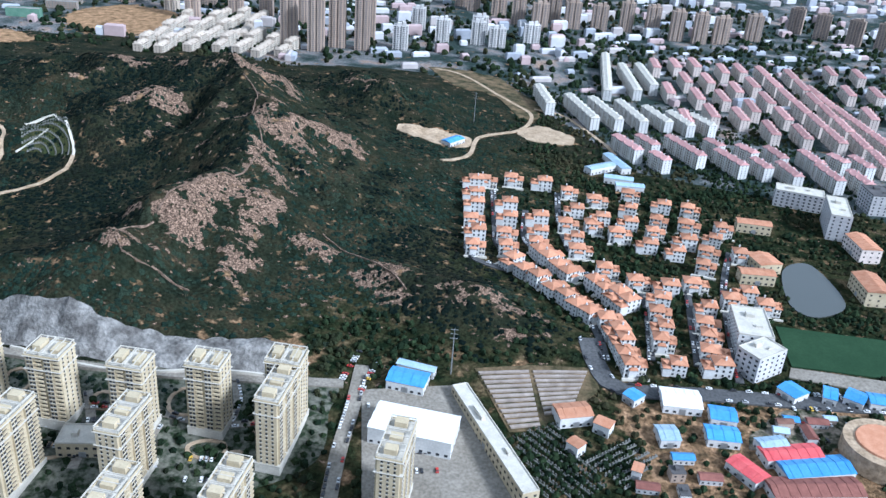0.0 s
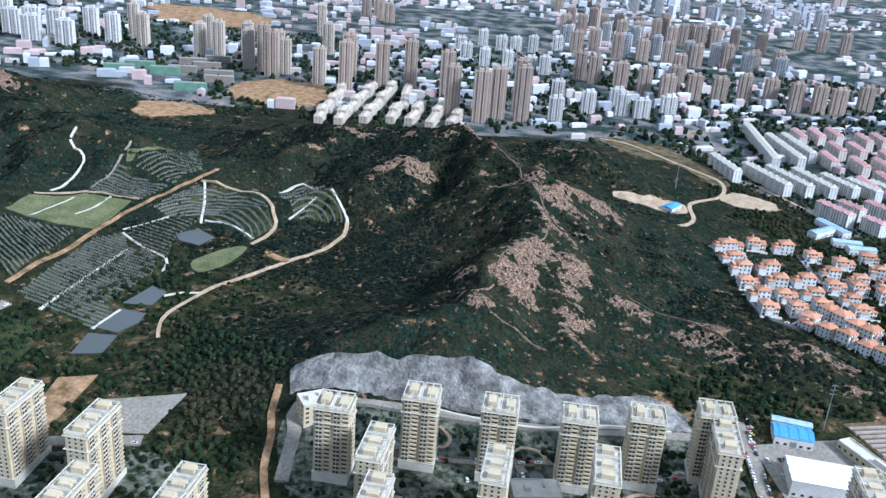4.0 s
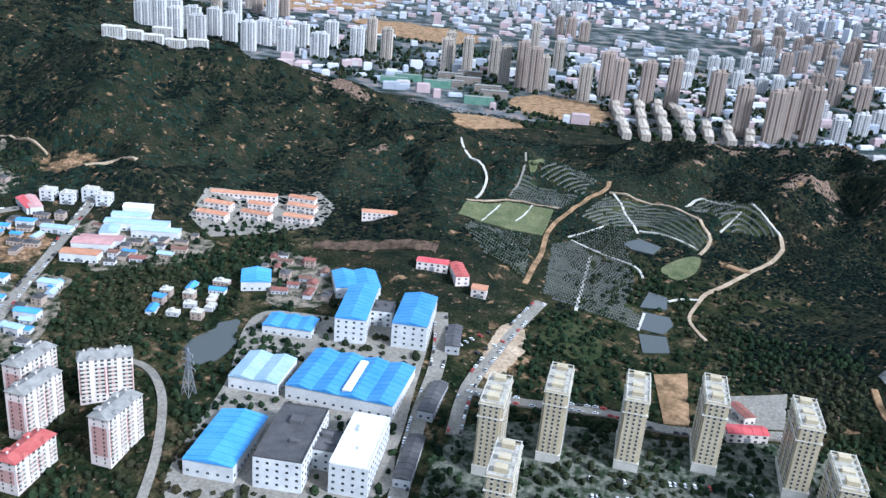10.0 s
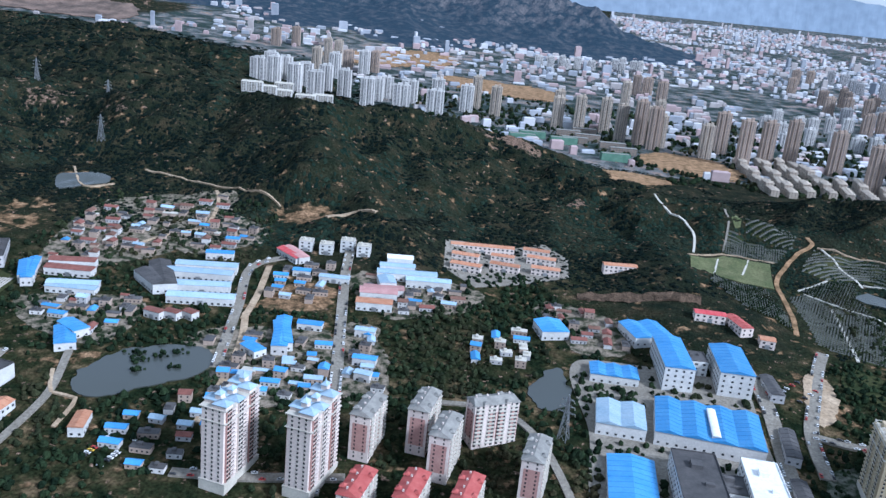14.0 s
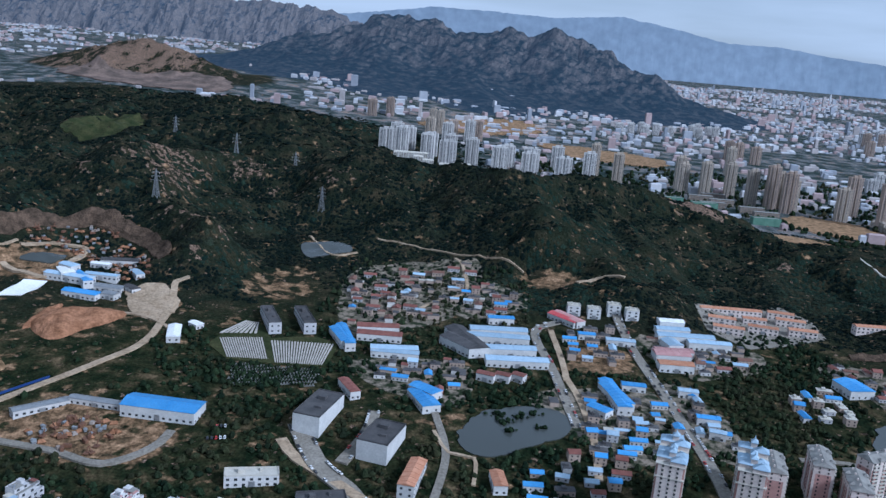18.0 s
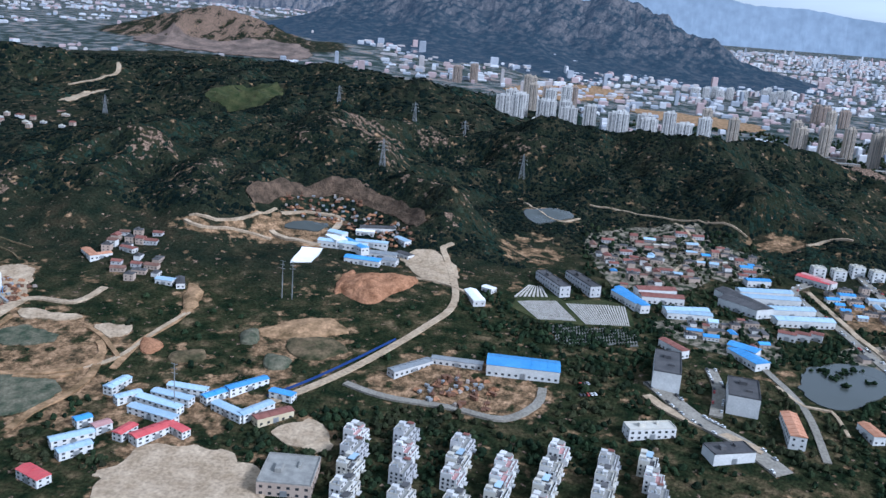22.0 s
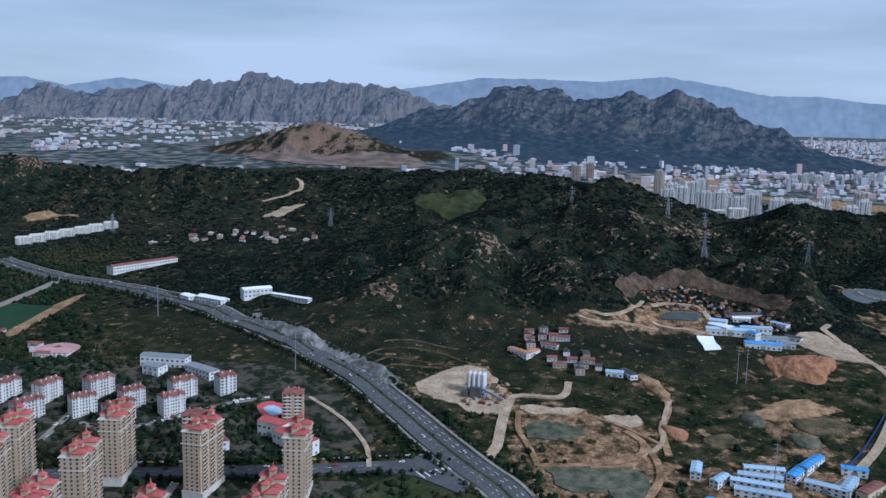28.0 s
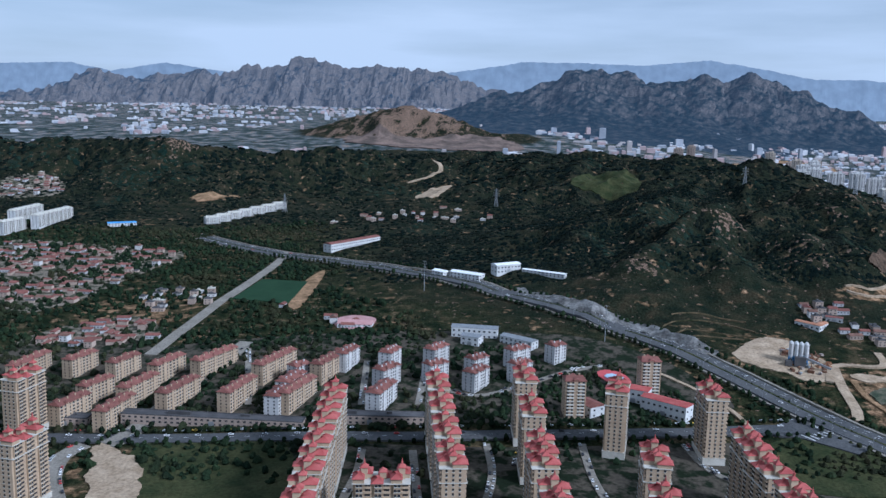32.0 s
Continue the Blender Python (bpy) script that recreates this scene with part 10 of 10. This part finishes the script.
# ---- woods ----
def crowns(seed):
    """Templates of a ragged crown: a low dome of leaf facets."""
    rng = np.random.default_rng(seed)
    out = []
    for k in range(8):
        verts, faces, last = [], [], None
        for z, r, n in [(0.0, 0.6, 5), (0.42, 1.0, 5), (0.8, 0.62, 5)]:
            a = np.arange(5) * math.tau / 5 + rng.uniform(0, 1)
            rr = r * rng.uniform(0.62, 1.25, 5)
            zz = z + rng.uniform(-0.14, 0.14, 5)
            start = len(verts)
            verts.extend(zip(rr * np.cos(a), rr * np.sin(a), zz))
            if last is not None:
                for i in range(5):
                    j = (i + 1) % 5
                    faces.append((last + i, last + j, start + j))
                    faces.append((last + i, start + j, start + i))
            last = start
        verts.append((rng.uniform(-0.2, 0.2), rng.uniform(-0.2, 0.2), 1.05))
        for i in range(5):
            faces.append((last + i, last + (i + 1) % 5, len(verts) - 1))
        out.append((np.array(verts), np.array(faces)))
    return out


def wood(name, x, y, r, mat, label, tall=1.1, seed=5, sink=0.12):
    rng = np.random.default_rng(seed)
    temps = crowns(seed)
    kind = rng.integers(0, len(temps), len(x))
    z = terrain(x, y)
    dip_x, dip_y = (terrain(x + 6, y) - terrain(x - 6, y)) / 12, (terrain(x, y + 6) - terrain(x, y - 6)) / 12
    allv, allf, base = [], [], 0
    for k, (tv, tf) in enumerate(temps):
        sel = np.nonzero(kind == k)[0]
        a = rng.uniform(0, math.tau, len(sel))
        c, s = np.cos(a)[:, None], np.sin(a)[:, None]
        h = (r[sel] * tall * rng.uniform(0.8, 1.5, len(sel)))[:, None]
        ox = (tv[None, :, 0] * c - tv[None, :, 1] * s) * r[sel][:, None]
        oy = (tv[None, :, 0] * s + tv[None, :, 1] * c) * r[sel][:, None]
        vx, vy = ox + x[sel][:, None], oy + y[sel][:, None]
        vz = (tv[None, :, 2] - sink) * h + z[sel][:, None] + dip_x[sel][:, None] * ox + dip_y[sel][:, None] * oy
        allv.append(np.stack([vx, vy, vz], -1).reshape(-1, 3))
        allf.append((tf[None] + (np.arange(len(sel)) * len(tv))[:, None, None]).reshape(-1, 3) + base)
        base += len(sel) * len(tv)
    ob = mesh_ob(name, np.concatenate(allv), np.concatenate(allf), mat)
    return tagged(ob, label, "trees", kind="stuff")


def scatter(x0, x1, y0, y1, step, seed, keep):
    rng = np.random.default_rng(seed)
    gx, gy = np.meshgrid(np.arange(x0, x1, step), np.arange(y0, y1, step), indexing="ij")
    x = (gx + rng.uniform(-0.5, 0.5, gx.shape) * step).ravel()
    y = (gy + rng.uniform(-0.5, 0.5, gy.shape) * step).ravel()
    ok = ~is_taken(x, y)
    x, y = x[ok], y[ok]
    p = keep(x, y)
    ok = rng.uniform(0, 1, len(x)) < p
    return x[ok], y[ok], rng


PINE_VALLEY = [(-640, 1130), (-480, 1000), (-400, 880), (-257, 790), (-232, 715), (-262, 620), (-285, 555), (-380, 500), (-470, 440), (-500, 640), (-400, 740), (-480, 900), (-640, 960)]


def hill_cover(x, y):
    rise = terrain(x, y) - base_height(x, y)
    p = np.clip((rise - 1.5) / 5, 0, 1) * np.clip(0.95 + 1.3 * fbm(x, y, 95, 4, 93) + 0.5 * fbm(x, y, 20, 2, 95) - 0.035 * np.clip(convex(x, y), -8, 12), 0.3, 1)
    p = np.where((y > 950) & (rise < 22), p * np.clip(0.72 + 1.5 * fbm(x, y, 120, 4, 97), 0.12, 1), p)
    east = (terrain(x - 9, y) - terrain(x + 9, y)) / 18
    p = p * np.clip(1.05 - 0.9 * np.clip(east, 0, 0.5) - 0.05 * np.clip(convex(x, y), 0, 8), 0.3, 1)
    return p * np.clip(0.76 - 1.5 * stone(x, y), 0.34, 1)


for name, box, step, size in (("woodland_near", (-640, 140, 430, 1130), 4.0, 2.5), ("woodland_ridge", (-1480, -640, 640, 1300), 5.0, 3.2), ("woodland_pylons", (-2200, -1480, 560, 1300), 4.5, 3.1),
                              ("woodland_back", (-3600, -1300, 1300, 2400), 10.0, 6.2), ("woodland_west", (-3600, -2200, 560, 1300), 7.5, 4.4)):
    x, y, rng = scatter(box[0], box[1], box[2], box[3], step, 7, hill_cover)
    r = size * (0.45 + 0.9 * rng.uniform(0, 1, len(x)) ** 1.6)
    # dark pine also paints in shade on slopes turned from the sun and in hollows
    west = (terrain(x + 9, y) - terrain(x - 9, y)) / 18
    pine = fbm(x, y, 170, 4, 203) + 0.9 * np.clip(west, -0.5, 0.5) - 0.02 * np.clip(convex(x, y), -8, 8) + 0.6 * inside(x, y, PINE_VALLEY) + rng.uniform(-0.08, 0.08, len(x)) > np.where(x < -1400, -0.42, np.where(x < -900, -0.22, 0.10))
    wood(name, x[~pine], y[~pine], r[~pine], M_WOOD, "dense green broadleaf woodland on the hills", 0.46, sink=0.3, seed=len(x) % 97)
    wood(name.replace("woodland", "pine_wood"), x[pine], y[pine], r[pine], M_PINE_SHADE, "dark pine woodland on the hills", 0.55, sink=0.3, seed=len(x) % 91)

# loose rock on the crests
def outcrops(name, box, step, size, mat):
    def stony(x, y):
        rise = terrain(x, y) - base_height(x, y)
        return np.clip((stone(x, y) - 0.05) * 0.3, 0, 0.022) * (rise > 6)

    x, y, rng = scatter(box[0], box[1], box[2], box[3], step, 23, stony)
    ob = wood(name, x, y, size * (0.4 + 1.7 * rng.uniform(0, 1, len(x)) ** 4), mat, "pinkish granite boulders and outcrops on the crest", 0.75, seed=31, sink=0.3)
    ob["category"] = "boulders"


outcrops("boulders_near", (-400, 110, 480, 1010), 4.0, 1.9, M_GRANITE)
outcrops("boulders_pylons", (-2050, -1450, 600, 1050), 8.0, 2.0, M_CLIFF)

# garden and village trees on the low ground
OPEN_FIELDS = [(-1960, 260), (-1900, 420), (-1760, 520), (-1600, 520), (-1500, 380), (-1560, 250), (-1750, 200)]


# the dense wood between the two cream estates
WEDGE = [(-504, 567), (-404, 514), (-388, 444), (-383, 390), (-421, 386), (-464, 384), (-460, 457), (-500, 476)]


def low_cover(x, y):
    rise = terrain(x, y) - base_height(x, y)
    n = fbm(x, y, 70, 4, 33) + 0.5 * fbm(x, y, 22, 3, 37)
    p = np.clip(0.72 + 1.2 * n, 0, 0.97) * (rise < 3)
    p = np.where(inside(x, y, OPEN_FIELDS), p * 0.07, p)
    p = np.clip(p * 0.8, 0, 1)
    p = np.where(inside(x, y, WEDGE), 0.97, p)
    p = np.where((x > -1625) & (x < -1365) & (y > 100) & (y < 232), np.clip(p + 0.35, 0, 0.95), p)
    p = np.where((x > -1420) & (x < -1200) & (y > 560) & (y < 740), np.clip(p + 0.3, 0, 0.9), p)
    estates = ((x > -370) & (x < -60) & (y < 440)) | ((x > -700) & (x < -420) & (y < 370))
    p = np.where(estates, np.clip(p + 0.12, 0, 0.6), p)
    return np.where((x > 30) & (x < 280) & (y > 480) & (y < 880), np.clip(p + 0.25, 0, 0.9), p)


for name, box, step, size in (("garden_trees", (-700, 420, 200, 1250), 5.6, 2.5), ("valley_trees", (-1500, -700, 200, 900), 5.6, 2.7), ("field_trees", (-2250, -1500, 130, 760), 6.0, 2.7),
                              ("suburb_trees", (-3300, -2250, 60, 1000), 7.0, 3.1), ("far_trees", (-3700, -1900, 1000, 1500), 10.0, 4.6), ("town_trees", (-1500, 800, 1250, 2100), 15.0, 5.0)):
    x, y, rng = scatter(box[0], box[1], box[2], box[3], step, 19, low_cover)
    wood(name, x, y, size * rng.uniform(0.55, 1.4, len(x)), M_GREEN, "dark green trees and bushes between the buildings and plots", 1.35, seed=len(x) % 89)
wood("clipped_trees", np.array(GREENS[0]), np.array(GREENS[1]), np.array(GREENS[2]), M_GREEN, "rows of street trees and clipped evergreens", 1.7, seed=4, sink=-0.2)

# reeds standing in the large pond
reed_rng = np.random.default_rng(6)
reed_x, reed_y = [], []
for cx, cy, n, w in ((-1219, 392, 16, 3.5), (-1212, 383, 18, 4.0), (-1205, 369, 14, 3.0), (-1199, 396, 12, 3.0), (-1181, 380, 10, 2.5), (-1188, 404, 10, 3.0)):
    reed_x.append(cx + reed_rng.normal(0, w, n)), reed_y.append(cy + reed_rng.normal(0, w * 0.6, n))
reed_x, reed_y = np.concatenate(reed_x), np.concatenate(reed_y)
wood("reeds", reed_x, reed_y, reed_rng.uniform(0.8, 2.2, len(reed_x)), M_GREEN, "dark reed clumps standing in the pond", 1.3, seed=12, sink=-0.35)["category"] = "reeds"

# ---- bare soil worked into the ground ----
bare = np.zeros(gx.shape)
for outline, much in SOIL:
    bare = np.maximum(bare, inside(gx, gy, outline) * much)
for _ in range(5):
    bare = (2 * bare + np.roll(bare, 1, 0) + np.roll(bare, -1, 0) + np.roll(bare, 1, 1) + np.roll(bare, -1, 1)) / 6
att = ground.data.attributes.new("soil", "FLOAT", "POINT")
att.data.foreach_set("value", bare.ravel().astype(np.float32))

# ---- plan units to metres ----
for ob in scene.objects:
    if ob.parent is None and ob.type in {"MESH", "EMPTY"}:
        ob.matrix_basis = Matrix.Scale(K, 4) @ ob.matrix_basis
